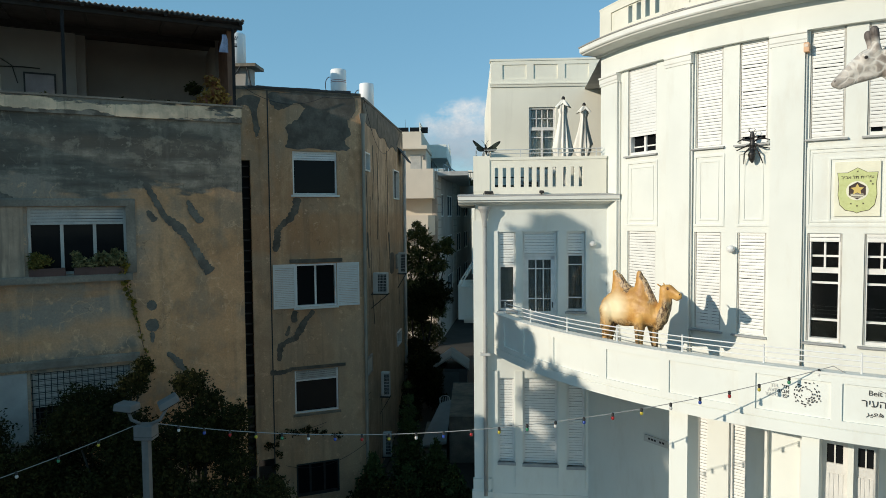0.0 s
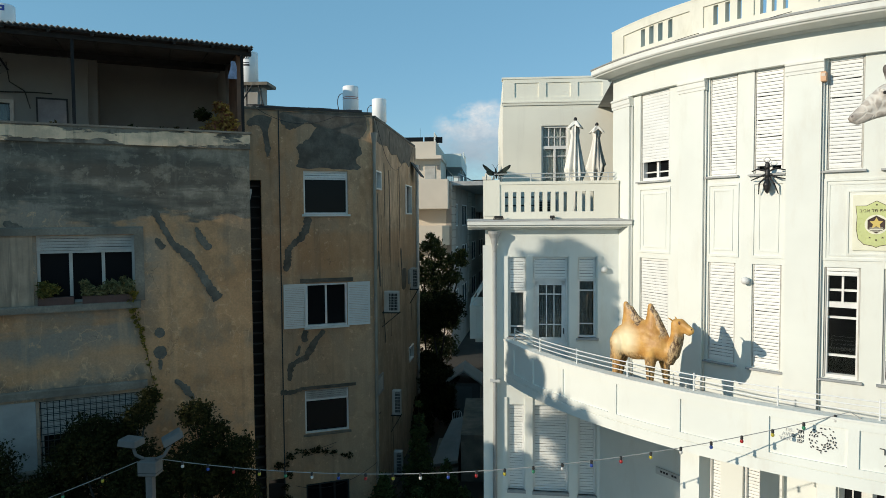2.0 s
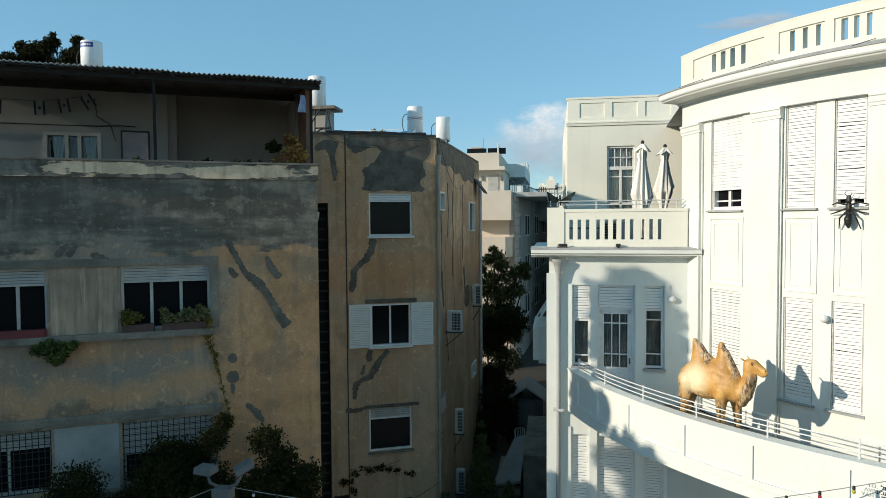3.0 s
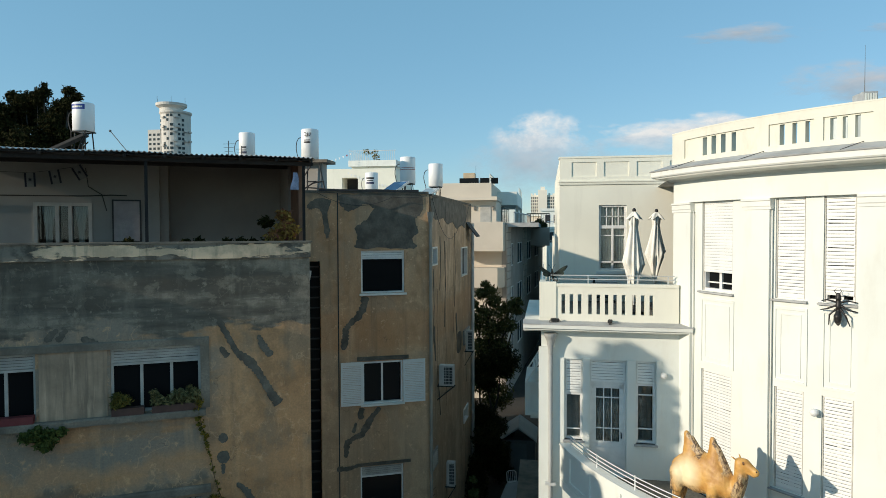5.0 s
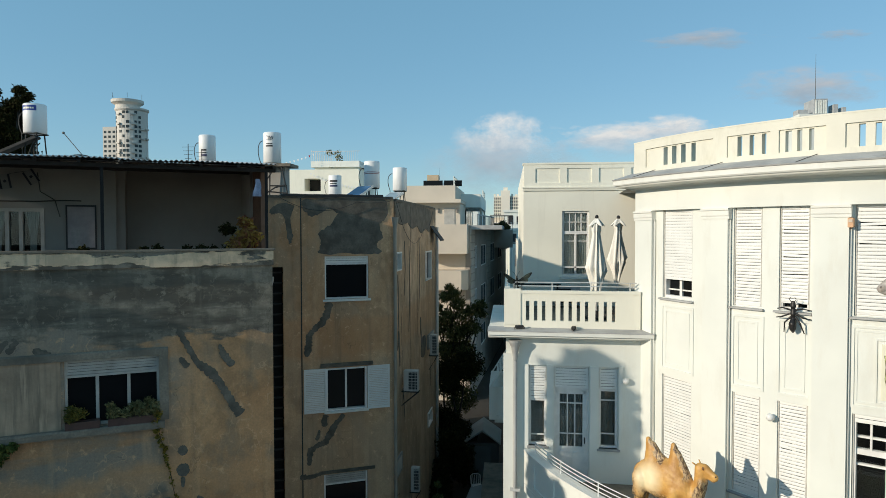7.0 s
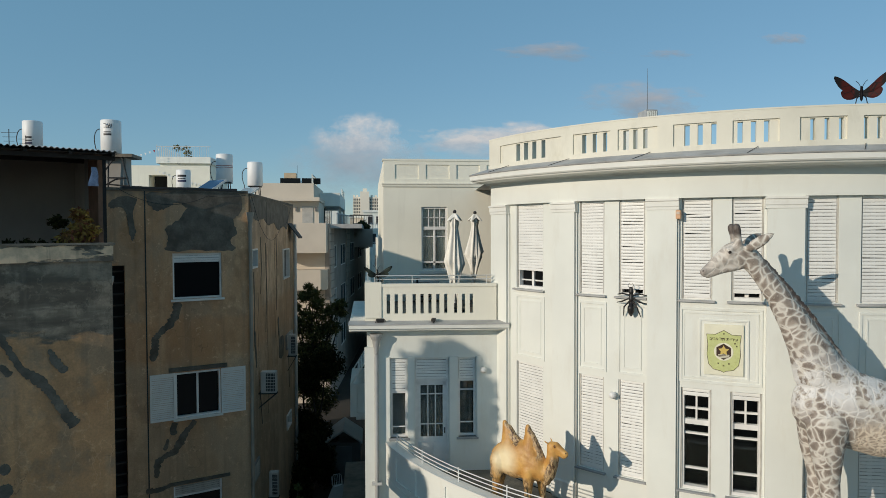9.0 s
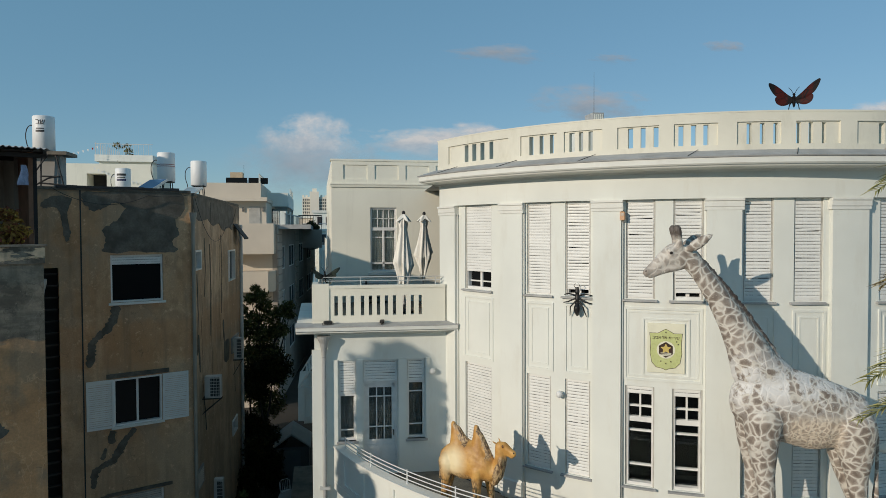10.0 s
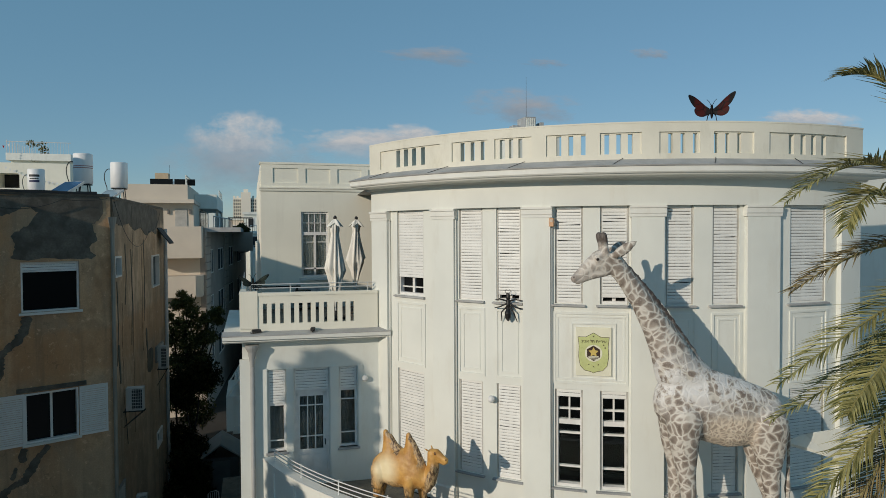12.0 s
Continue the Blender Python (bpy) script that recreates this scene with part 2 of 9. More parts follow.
def pane_glass(name):
    """Thin window glass: mostly clear, mirrors more at grazing angles."""
    m = bpy.data.materials.new(name)
    m.use_nodes = True
    nt = m.node_tree
    nt.nodes.remove(nt.nodes["Principled BSDF"])
    clear = nt.nodes.new("ShaderNodeBsdfTransparent")
    clear.inputs[0].default_value = (0.82, 0.86, 0.86, 1)
    gloss = nt.nodes.new("ShaderNodeBsdfGlossy")
    gloss.inputs["Roughness"].default_value = 0.03
    fres = nt.nodes.new("ShaderNodeFresnel")
    fres.inputs[0].default_value = 1.5
    mix = nt.nodes.new("ShaderNodeMixShader")
    nt.links.new(fres.outputs[0], mix.inputs[0])
    nt.links.new(clear.outputs[0], mix.inputs[1])
    nt.links.new(gloss.outputs[0], mix.inputs[2])
    nt.links.new(mix.outputs[0], nt.nodes["Material Output"].inputs[0])
    return m


def leaf_mat(name, a, b_, rough=0.55):
    m, nt, b = begin(name, rough)
    g = nt.nodes.new("ShaderNodeNewGeometry")
    b.inputs["Specular IOR Level"].default_value = 0.15
    out = mixer(nt, g.outputs["Random Per Island"], a, b_)
    nt.links.new(out, b.inputs["Base Color"])
    return m


WHITE = surface("white_render", (0.745, 0.760, 0.704), 0.75, vary=0.05, big=0.7, fine=55, bumps=0.10, stain=(0.58, 0.54, 0.45), stain_amount=0.34, streak=0.8)
WHITE_TRIM = surface("white_trim", (0.752, 0.752, 0.697), 0.7, vary=0.06, big=1.5, fine=60, bumps=0.08, stain=(0.50, 0.46, 0.38), stain_amount=0.32, streak=0.6)
AGED = surface("weathered_parapet_render", (0.73, 0.705, 0.60), 0.8, vary=0.08, big=0.9, fine=50, bumps=0.14, stain=(0.45, 0.42, 0.32), stain_amount=0.4, streak=0.7)
CREAM = surface("cream_render", (0.84, 0.81, 0.69), 0.8, vary=0.05, big=0.6, bumps=0.10, stain=(0.55, 0.51, 0.43), stain_amount=0.25, streak=1.0)
CAP_GREY = surface("grey_flashing", (0.42, 0.42, 0.41), 0.7, vary=0.18, big=2.0, stain=(0.25, 0.24, 0.22), stain_amount=0.5)
SLAT = surface("white_slat", (0.78, 0.78, 0.745), 0.5, vary=0.05, big=3.0, fine=30, bumps=0.04, stain=(0.55, 0.53, 0.48), stain_amount=0.25)
SLAT_OLD = surface("grey_slat", (0.46, 0.44, 0.40), 0.6, vary=0.18, big=3.0, stain=(0.22, 0.2, 0.17), stain_amount=0.5)
JOINERY_OLD = surface("aged_joinery", (0.46, 0.44, 0.40), 0.6, vary=0.15, big=4.0, stain=(0.2, 0.18, 0.15), stain_amount=0.5)
VOID = surface("dark_far_pane", (0.035, 0.037, 0.04), 0.95, vary=0.2)
JOINERY = surface("white_joinery", (0.76, 0.75, 0.72), 0.5, vary=0.08, big=4.0, stain=(0.45, 0.42, 0.36), stain_amount=0.35)
SILL = surface("grey_sill", (0.33, 0.34, 0.34), 0.6, vary=0.15, big=5.0)
GLASS = glass_dark("dark_glass")
PANE = pane_glass("window_glass")
CURTAIN = surface("grey_curtain", (0.42, 0.41, 0.39), 0.9, vary=0.15, big=6.0)
# near-black colour stands in for the lack of light inside rooms
DARK = surface("unlit_room_black", (0.03, 0.028, 0.026), 0.9, vary=0.2)
STUCCO_A = washed_front("stained_tan_stucco", (0.60, 0.335, 0.17), (0.168, 0.147, 0.116), 2.05, 7.50)
STUCCO_B = ochre_front("ochre_brown_stucco", (0.54, 0.315, 0.170), (0.71, 0.465, 0.28), (0.27, 0.207, 0.146), 10.4)
STUCCO_C = ochre_front("grey_beige_stucco", (0.50, 0.345, 0.222), (0.69, 0.51, 0.355), (0.19, 0.153, 0.115), 9.85)
CEMENT = surface("cement_patch", (0.15, 0.13, 0.103), 0.95, vary=0.4, big=3.0, fine=22, bumps=0.5, stain=(0.26, 0.225, 0.178), stain_amount=0.55)
CEMENT_LT = surface("grey_concrete", (0.245, 0.205, 0.158), 0.9, vary=0.4, big=1.8, fine=24, bumps=0.4, stain=(0.07, 0.068, 0.06), stain_amount=0.75, streak=0.6)
BLACK = surface("black_rubber", (0.02, 0.02, 0.021), 0.6, vary=0.2)
STEEL = surface("painted_steel", (0.62, 0.62, 0.60), 0.45, 0.2, vary=0.1, big=4)
DARK_STEEL = surface("dark_steel", (0.028, 0.027, 0.026), 0.75, 0.0, vary=0.25, big=4)
TANK = surface("white_enamel", (0.80, 0.80, 0.79), 0.5, vary=0.05, big=2.0, bumps=0.0, stain=(0.5, 0.42, 0.33), stain_amount=0.18, streak=1.0)
PLASTIC = surface("white_plastic", (0.74, 0.74, 0.72), 0.5, vary=0.06, big=3, bumps=0.02)


# ---- mesh tools ----
def part(name, bm, material, parent=None, label="", smooth=False):
    """Links a bmesh as one mesh object, under a thing or a part."""
    bmesh.ops.recalc_face_normals(bm, faces=bm.faces)
    me = bpy.data.meshes.new(name)
    bm.to_mesh(me)
    bm.free()
    me.materials.append(material)
    if smooth:
        me.polygons.foreach_set("use_smooth", [True] * len(me.polygons))
    ob = new(name, me)
    ob.parent = parent
    if parent and parent.name in FIXED:
        ob.matrix_parent_inverse = FIXED[parent.name]
    return tagged(ob, label)


FIXED = {}


def thing(name, m, label, category, group="", kind="", fixed=False):
    """The Empty of a thing. fixed: its parts are given in the world's coordinates, not in its own."""
    ob = new(name)
    ob.empty_display_size = 0.2
    ob.matrix_basis = m
    if fixed:
        FIXED[ob.name] = m.inverted()
    return tagged(ob, label, category, group, kind)


def plain(u, d, z):
    return Vector((u, d, z))


def quad_box(bm, u0, u1, d0, d1, z0, z1, f=plain, n=1):
    """A solid box in the coordinates of f, cut in n pieces along u."""
    rings = []
    for i in range(n + 1):
        u = u0 + (u1 - u0) * i / n
        rings.append([bm.verts.new(f(u, d, z)) for d, z in ((d0, z0), (d1, z0), (d1, z1), (d0, z1))])
    bm.faces.new(rings[0])
    bm.faces.new(rings[-1])
    for a, b in zip(rings, rings[1:]):
        for k in range(4):
            bm.faces.new((a[k], a[(k + 1) % 4], b[(k + 1) % 4], b[k]))


def profile_run(bm, us, prof, f=plain, closed=True):
    """Sweeps a closed outline of (d, z) along the stations us."""
    rings = [[bm.verts.new(f(u, d, z)) for d, z in prof] for u in us]
    k = len(prof)
    for a, b in zip(rings, rings[1:]):
        for i in range(k):
            bm.faces.new((a[i], a[(i + 1) % k], b[(i + 1) % k], b[i]))
    if closed:
        bm.faces.new(rings[0])
        bm.faces.new(rings[-1])


def pierced(bm, u0, u1, z0, z1, d0, d1, holes, f=plain, step=99.0):
    """A wall slab with openings (u0, u1, z0, z1) that go right through it."""
    us = sorted({u0, u1, *(v for h in holes for v in h[:2] if u0 < v < u1)})
    zs = sorted({z0, z1, *(v for h in holes for v in h[2:4] if z0 < v < z1)})
    full = []
    for a, b in zip(us, us[1:]):
        k = max(1, math.ceil((b - a) / step - 1e-6))
        full += [a + (b - a) * i / k for i in range(k)]
    us = full + [us[-1]]
    nu, nz = len(us) - 1, len(zs) - 1
    solid = [[not any(h[0] < (us[i] + us[i + 1]) / 2 < h[1] and h[2] < (zs[j] + zs[j + 1]) / 2 < h[3] for h in holes) for j in range(nz)] for i in range(nu)]
    seen = {}

    def v(i, j, d):
        if (i, j, d) not in seen:
            seen[i, j, d] = bm.verts.new(f(us[i], d, zs[j]))
        return seen[i, j, d]

    for i in range(nu):
        for j in range(nz):
            if not solid[i][j]:
                continue
            for d in (d0, d1):
                bm.faces.new((v(i, j, d), v(i + 1, j, d), v(i + 1, j + 1, d), v(i, j + 1, d)))
            for di, dj, p, q in ((-1, 0, (i, j), (i, j + 1)), (1, 0, (i + 1, j), (i + 1, j + 1)), (0, -1, (i, j), (i + 1, j)), (0, 1, (i, j + 1), (i + 1, j + 1))):
                a, b = i + di, j + dj
                if not (0 <= a < nu and 0 <= b < nz) or not solid[a][b]:
                    bm.faces.new((v(*p, d0), v(*q, d0), v(*q, d1), v(*p, d1)))


def tube(bm, pts, radius, sides=8, radii=None, caps=True):
    """A round bar along points, with one radius or one for each point."""
    pts = [Vector(p) for p in pts]
    rings, side = [], None
    for i, p in enumerate(pts):
        way = (pts[min(i + 1, len(pts) - 1)] - pts[max(i - 1, 0)]).normalized()
        if side is None:
            side = way.orthogonal().normalized()
        side = (side - way * side.dot(way)).normalized()
        up = way.cross(side)
        r = radii[i] if radii else radius
        rings.append([bm.verts.new(p + (side * math.cos(a) + up * math.sin(a)) * r) for a in (2 * math.pi * k / sides for k in range(sides))])
    for a, b in zip(rings, rings[1:]):
        for k in range(sides):
            bm.faces.new((a[k], a[(k + 1) % sides], b[(k + 1) % sides], b[k]))
    if caps:
        bm.faces.new(rings[0])
        bm.faces.new(rings[-1])


def spun(bm, prof, sides=24, centre=(0, 0, 0)):
    """A solid of revolution about z from (radius, z) pairs."""
    c = Vector(centre)
    rings = []
    for r, z in prof:
        rings.append([bm.verts.new(c + Vector((r * math.cos(2 * math.pi * k / sides), r * math.sin(2 * math.pi * k / sides), z))) for k in range(sides)])
    for a, b in zip(rings, rings[1:]):
        for k in range(sides):
            bm.faces.new((a[k], a[(k + 1) % sides], b[(k + 1) % sides], b[k]))
    bm.faces.new(rings[0])
    bm.faces.new(rings[-1])


def ball(bm, centre, r, squash=(1, 1, 1), seg=16, rings=10):
    m = Matrix.LocRotScale(Vector(centre), None, Vector(squash) * r)
    bmesh.ops.create_uvsphere(bm, u_segments=seg, v_segments=rings, radius=1.0, matrix=m)


def sag(a, b, drop, n=24):
    a, b = Vector(a), Vector(b)
    return [a.lerp(b, i / n) - Vector((0, 0, 4 * drop * (i / n) * (1 - i / n))) for i in range(n + 1)]


def slats(bm, u0, u1, z0, z1, d, f=plain, pitch=0.064, thick=0.013, gaps=(), seed=1, joint=0.006):
    """Roller shutter lamellas between two heights, slightly uneven; gaps: shares of the height where one has slipped open."""
    rnd = random.Random(seed)
    n = max(2, round((z1 - z0) / pitch))
    p = (z1 - z0) / n
    for i in range(n):
        a = z0 + i * p
        lift = 0.008 if any(abs((i + 0.5) / n - g) < 0.5 / n for g in gaps) else 0.0
        tilt = rnd.uniform(-0.0022, 0.0022) + (rnd.choice((-0.008, 0.008)) if lift else 0.0)
        low, top = a + joint * rnd.uniform(0.5, 1.3) + lift, a + p
        prof = [(d, low), (d + thick * 0.8, low + 0.002), (d + thick, a + p * 0.5), (d + thick * 0.7, top - 0.001), (d, top - 0.001)]
        rings = [[bm.verts.new(f(u, dd, zz + s * tilt)) for dd, zz in prof] for u, s in ((u0, -1), (u1, 1))]
        for k in range(5):
            bm.faces.new((rings[0][k], rings[0][(k + 1) % 5], rings[1][(k + 1) % 5], rings[1][k]))
        bm.faces.new(rings[0])
        bm.faces.new(rings[1])

# ---- ground ----
GZ = -2.5
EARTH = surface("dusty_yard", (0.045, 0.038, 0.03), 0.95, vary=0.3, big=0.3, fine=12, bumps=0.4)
bm = bmesh.new()
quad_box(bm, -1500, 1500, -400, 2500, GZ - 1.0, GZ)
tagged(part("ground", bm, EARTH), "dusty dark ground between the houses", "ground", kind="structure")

# unseen pale slab, added as a reflector for the wall under the balcony
BOUNCE_PAVING = surface("pale_bounce_paving", (0.44, 0.41, 0.36), 0.85, vary=0.12, big=0.8, fine=14, bumps=0.3, stain=(0.25, 0.23, 0.2), stain_amount=0.4)
bm = bmesh.new()
quad_box(bm, -2.4, 40.0, -12.0, 16.4, GZ - 0.05, GZ + 0.12)
tagged(part("pavement", bm, BOUNCE_PAVING), "unseen pale slab added to bounce sunlight under the balcony", "pavement", kind="structure")

# ---- white building with the bowed front ----
CX, CY, RAD = 11.0, 18.7, 8.0


def arc(u, d, z):
    a = radians(u)
    return Vector((CX + (RAD + d) * math.cos(a), CY + (RAD + d) * math.sin(a), z))


def stations(a, b, step=1.2):
    n = max(1, math.ceil((b - a) / step))
    return [a + (b - a) * i / n for i in range(n + 1)]


hall = thing("white_building", pose(CX, CY, GZ), "white rendered historic building with a bowed front and shutters", "building", fixed=True)
# window angles: bays A to E
BAYS = {"A": (204.0, 214.9, ((206.0, 212.4),)), "B": (219.0, 230.4, ((219.5, 223.7), (226.0, 229.9))),
        "C": (234.4, 245.6, ((234.95, 238.95), (241.35, 245.3))), "D": (250.05, 261.8, ((250.4, 254.3), (257.0, 260.95))),
        "E": (266.9, 278.4, ((269.2, 275.95),))}
PIERS = ((199.2, 204.0), (214.9, 219.0), (230.4, 234.4), (245.6, 250.05), (261.8, 266.9), (278.4, 283.0))
TOP = (8.06, 10.0)
MID = (4.36, 6.34)
REC = -0.10
bm = bmesh.new()
for key, (a, b, wins) in BAYS.items():
    holes = [(w0, w1, z0, z1) for w0, w1 in wins for z0, z1 in (TOP, MID)]
    pierced(bm, a, b, 3.55, 10.0, -0.45, REC, holes, arc, 1.2)
    part("bay_wall", bm, WHITE, hall)
    bm = bmesh.new()
for a, b in PIERS:
    pierced(bm, a, b, 3.55, 10.0, -0.45, 0.0, [], arc, 1.2)
    part("pier", bm, WHITE, hall)
    bm = bmesh.new()
pierced(bm, 199.2, 283.0, 10.0, 10.5, -0.45, 0.0, [], arc, 1.2)
part("wall", bm, WHITE, hall)
# ground floor wall, set under the balcony
low_holes = [(221.9, 223.8, 0.45, 2.72), (226.65, 228.85, 0.45, 2.72), (237.4, 240.1, GZ + 1.2, 2.75), (240.7, 243.2, GZ + 1.2, 2.75), (252.0, 255.0, 0.45, 2.72)]
bm = bmesh.new()
pierced(bm, 199.2, 283.0, GZ, 3.4, -0.1, 0.4, low_holes, arc, 1.2)
part("wall", bm, WHITE, hall)
bm = bmesh.new()
for a, b in ((231.3, 231.6), (235.2, 236.2), (244.4, 245.4), (249.5, 250.5)):
    bm = bmesh.new()
    pierced(bm, a, b, GZ, 3.3, 0.4, 0.52, [], arc, 1.2)
    part("pilaster", bm, WHITE_TRIM, hall)
# end wall to the right, floors and core behind the rooms
for z in (GZ + 0.1, 3.3, 7.0):
    bm = bmesh.new()
    ring = [bm.verts.new(arc(u, -0.5, zz)) for zz in (z,) for u in stations(199.2, 283, 3)]
    ring2 = [bm.verts.new(arc(u, -0.5, z + 0.2)) for u in stations(199.2, 283, 3)]
    c0, c1 = bm.verts.new((CX, CY + 2, z)), bm.verts.new((CX, CY + 2, z + 0.2))
    bm.faces.new(ring + [c0])
    bm.faces.new(ring2 + [c1])
    loop0, loop1 = ring + [c0], ring2 + [c1]
    for i in range(len(loop0)):
        j = (i + 1) % len(loop0)
        bm.faces.new((loop0[i], loop0[j], loop1[j], loop1[i]))
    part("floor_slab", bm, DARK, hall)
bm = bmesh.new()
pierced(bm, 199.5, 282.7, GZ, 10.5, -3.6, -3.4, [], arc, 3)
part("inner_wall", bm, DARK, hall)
# pier caps under the frieze
for a, b in PIERS:
    bm = bmesh.new()
    profile_run(bm, stations(a - 0.25, b + 0.25, 1.2), [(-0.2, 9.78), (0.015, 9.78), (0.015, 9.83), (0.028, 9.85), (0.028, 9.94), (0.05, 9.955), (0.05, 9.995), (-0.2, 9.995)], arc)
    part("capital", bm, WHITE_TRIM, hall)
    bm = bmesh.new()
    profile_run(bm, stations(a - 0.02, b + 0.02, 1.2), [(-0.2, 3.6), (0.03, 3.6), (0.03, 3.95), (0.005, 3.98), (-0.2, 3.98)], arc)
    part("pier_base", bm, WHITE_TRIM, hall)
# cornice and its sloping flashing
bm = bmesh.new()
profile_run(bm, stations(198.2, 284.0, 0.9), [(-0.44, 10.49), (0.04, 10.49), (0.07, 10.53), (0.43, 10.55), (0.45, 10.58), (0.48, 10.585), (0.5, 10.61), (0.5, 10.71), (-0.44, 10.71)], arc)
part("cornice", bm, WHITE_TRIM, hall)
bm = bmesh.new()
profile_run(bm, stations(198.1, 284.1, 0.9), [(0.0, 10.715), (0.52, 10.712), (0.53, 10.735), (0.0, 10.90)], arc)
part("cornice_flashing", bm, CAP_GREY, hall, "grey sloping flashing with dark joints")
for u in (204.5, 217.5, 230.0, 243.5, 256.0, 268.0):
    bm = bmesh.new()
    pts = [arc(u + 0.9, 0.04, 10.91), arc(u, 0.3, 10.82), arc(u - 0.7, 0.5, 10.745)]
    tube(bm, pts, 0.006, 6)
    part("flashing_joint", bm, DARK_STEEL, hall)
# roof parapet with slotted panels
PANELS = [(202.8, 216.8, ((207.0, 207.95), (208.9, 209.85), (210.8, 211.7), (212.8, 213.6))),
          (219.0, 225.1, ((220.45, 221.15), (222.2, 222.85), (223.9, 224.5))), (226.2, 231.8, ((226.95, 227.75), (228.4, 229.0), (229.8, 230.4))),
          (233.9, 239.4, ((235.3, 236.0), (237.0, 237.65), (238.7, 239.35))), (241.3, 246.85, ((241.9, 242.55), (243.5, 244.15), (245.05, 245.7))),
          (249.2, 254.7, ((250.45, 251.05), (252.1, 252.7), (253.8, 254.4))), (256.6, 262.4, ((256.7, 257.3), (258.3, 258.9), (260.05, 260.6))),
          (264.7, 278.7, ((268.0, 268.9), (270.0, 270.9), (271.9, 272.75), (273.8, 274.7)))]
holes = [(s0, s1, 10.99, 11.375) for _, _, ss in PANELS for s0, s1 in ss]
bm = bmesh.new()
pierced(bm, 199.4, 282.6, 10.72, 11.57, -0.12, 0.02, holes, arc, 1.0)
part("parapet", bm, AGED, hall)
bm = bmesh.new()
pierced(bm, 199.4, 282.6, 10.72, 11.57, 0.02, 0.055, [(a, b, 10.985, 11.40) for a, b, _ in PANELS], arc, 1.0)
part("parapet_frame", bm, AGED, hall)
bm = bmesh.new()
quad_box(bm, 199.3, 282.7, -0.15, 0.06, 11.57, 11.60, arc, 80)
part("coping", bm, AGED, hall)
# flat roof
bm = bmesh.new()
ring = [bm.verts.new(arc(u, -0.1, 10.70)) for u in stations(199.3, 283, 3)]
bm.faces.new(ring + [bm.verts.new((CX + 8, CY + 4, 10.70)), bm.verts.new((CX - 7, CY + 4, 10.70))])
part("roof", bm, CAP_GREY, hall)


def shutter(win, w0, w1, z0, z1, d, f, seed, gaps=(), mat=None, joint=0.006):
    bm = bmesh.new()
    slats(bm, w0, w1, z0, z1, d, f, gaps=gaps, seed=seed, joint=joint)
    return tagged(part("shutter", bm, mat or SLAT, win), kind="stuff")


RAIL_GREY = surface("weathered_guide_rail", (0.52, 0.50, 0.45), 0.7, vary=0.25, big=5)


def arc_window(w0, w1, z0, z1, seed, drop=1.0, gaps=(), panes=False):
    """A window in the bowed wall: frame, sill, shutter let down by a share, panes with bars behind it."""
    bm = bmesh.new()
    fr = 0.4
    for a, b, c, d in ((w0, w0 + fr, z0, z1), (w1 - fr, w1, z0, z1), (w0 + fr, w1 - fr, z0, z0 + 0.06), (w0 + fr, w1 - fr, z1 - 0.05, z1)):
        quad_box(bm, a, b, -0.30, REC - 0.05, c, d, arc)
    if panes:
        m = (w0 + w1) / 2
        bar = z0 + (z1 - z0) * 0.66
        quad_box(bm, w0 + fr, w1 - fr, -0.30, REC - 0.09, bar - 0.05, bar + 0.05, arc)
        quad_box(bm, m - 0.12, m + 0.12, -0.29, REC - 0.11, bar + 0.05, z1 - 0.05, arc)
        for z in (z0 + (z1 - z0) * 0.20, bar - 0.14 - 0.09):
            quad_box(bm, w0 + fr, w1 - fr, -0.29, REC - 0.11, z - 0.018, z + 0.018, arc)
        zz = bar + (z1 - 0.2 - bar) * 0.55
        quad_box(bm, w0 + fr, w1 - fr, -0.29, REC - 0.11, zz - 0.018, zz + 0.018, arc)
    elif drop < 1:
        m = (w0 + w1) / 2
        quad_box(bm, m - 0.25, m + 0.25, -0.30, REC - 0.12, z0, z1 - 0.3, arc)
        quad_box(bm, w0 + fr, w1 - fr, -0.29, REC - 0.13, z0 + 0.17, z0 + 0.20, arc)
    win = part("window", bm, JOINERY, hall)
    bm = bmesh.new()
    quad_box(bm, w0 + fr, w1 - fr, -0.27, -0.262, z0 + 0.05, z1 - 0.04, arc, 2)
    pane = part("pane", bm, PANE if panes else GLASS, win)
    pane.visible_shadow = False
    bm = bmesh.new()
    profile_run(bm, stations(w0 - 0.55, w1 + 0.35, 1.2), [(-0.3, z0 - 0.05), (REC + 0.07, z0 - 0.05), (REC + 0.07, z0 - 0.018), (-0.3, z0 + 0.012)], arc)
    part("sill", bm, SILL if z0 < 7 else CAP_GREY, win)
    for a, b in ((w0 + 0.03, w0 + 0.2), (w1 - 0.2, w1 - 0.03)):
        bm = bmesh.new()
        quad_box(bm, a, b, REC - 0.05, REC - 0.028, z0 + 0.01, z1 - 0.01, arc)
        part("guide_rail", bm, RAIL_GREY, win)
    low = z1 - (z1 - z0) * drop
    shutter(win, w0 + 0.25, w1 - 0.25, low + 0.02, z1, REC - 0.045, arc, seed, gaps, joint=0.0015 if drop == 0.80 else 0.006)
    if drop > 0.9:
        bm = bmesh.new()
        quad_box(bm, w0 + 0.25, w1 - 0.25, REC - 0.05, REC - 0.03, low - 0.0, low + 0.028, arc)
        part("bottom_rail", bm, JOINERY, win)
    return win


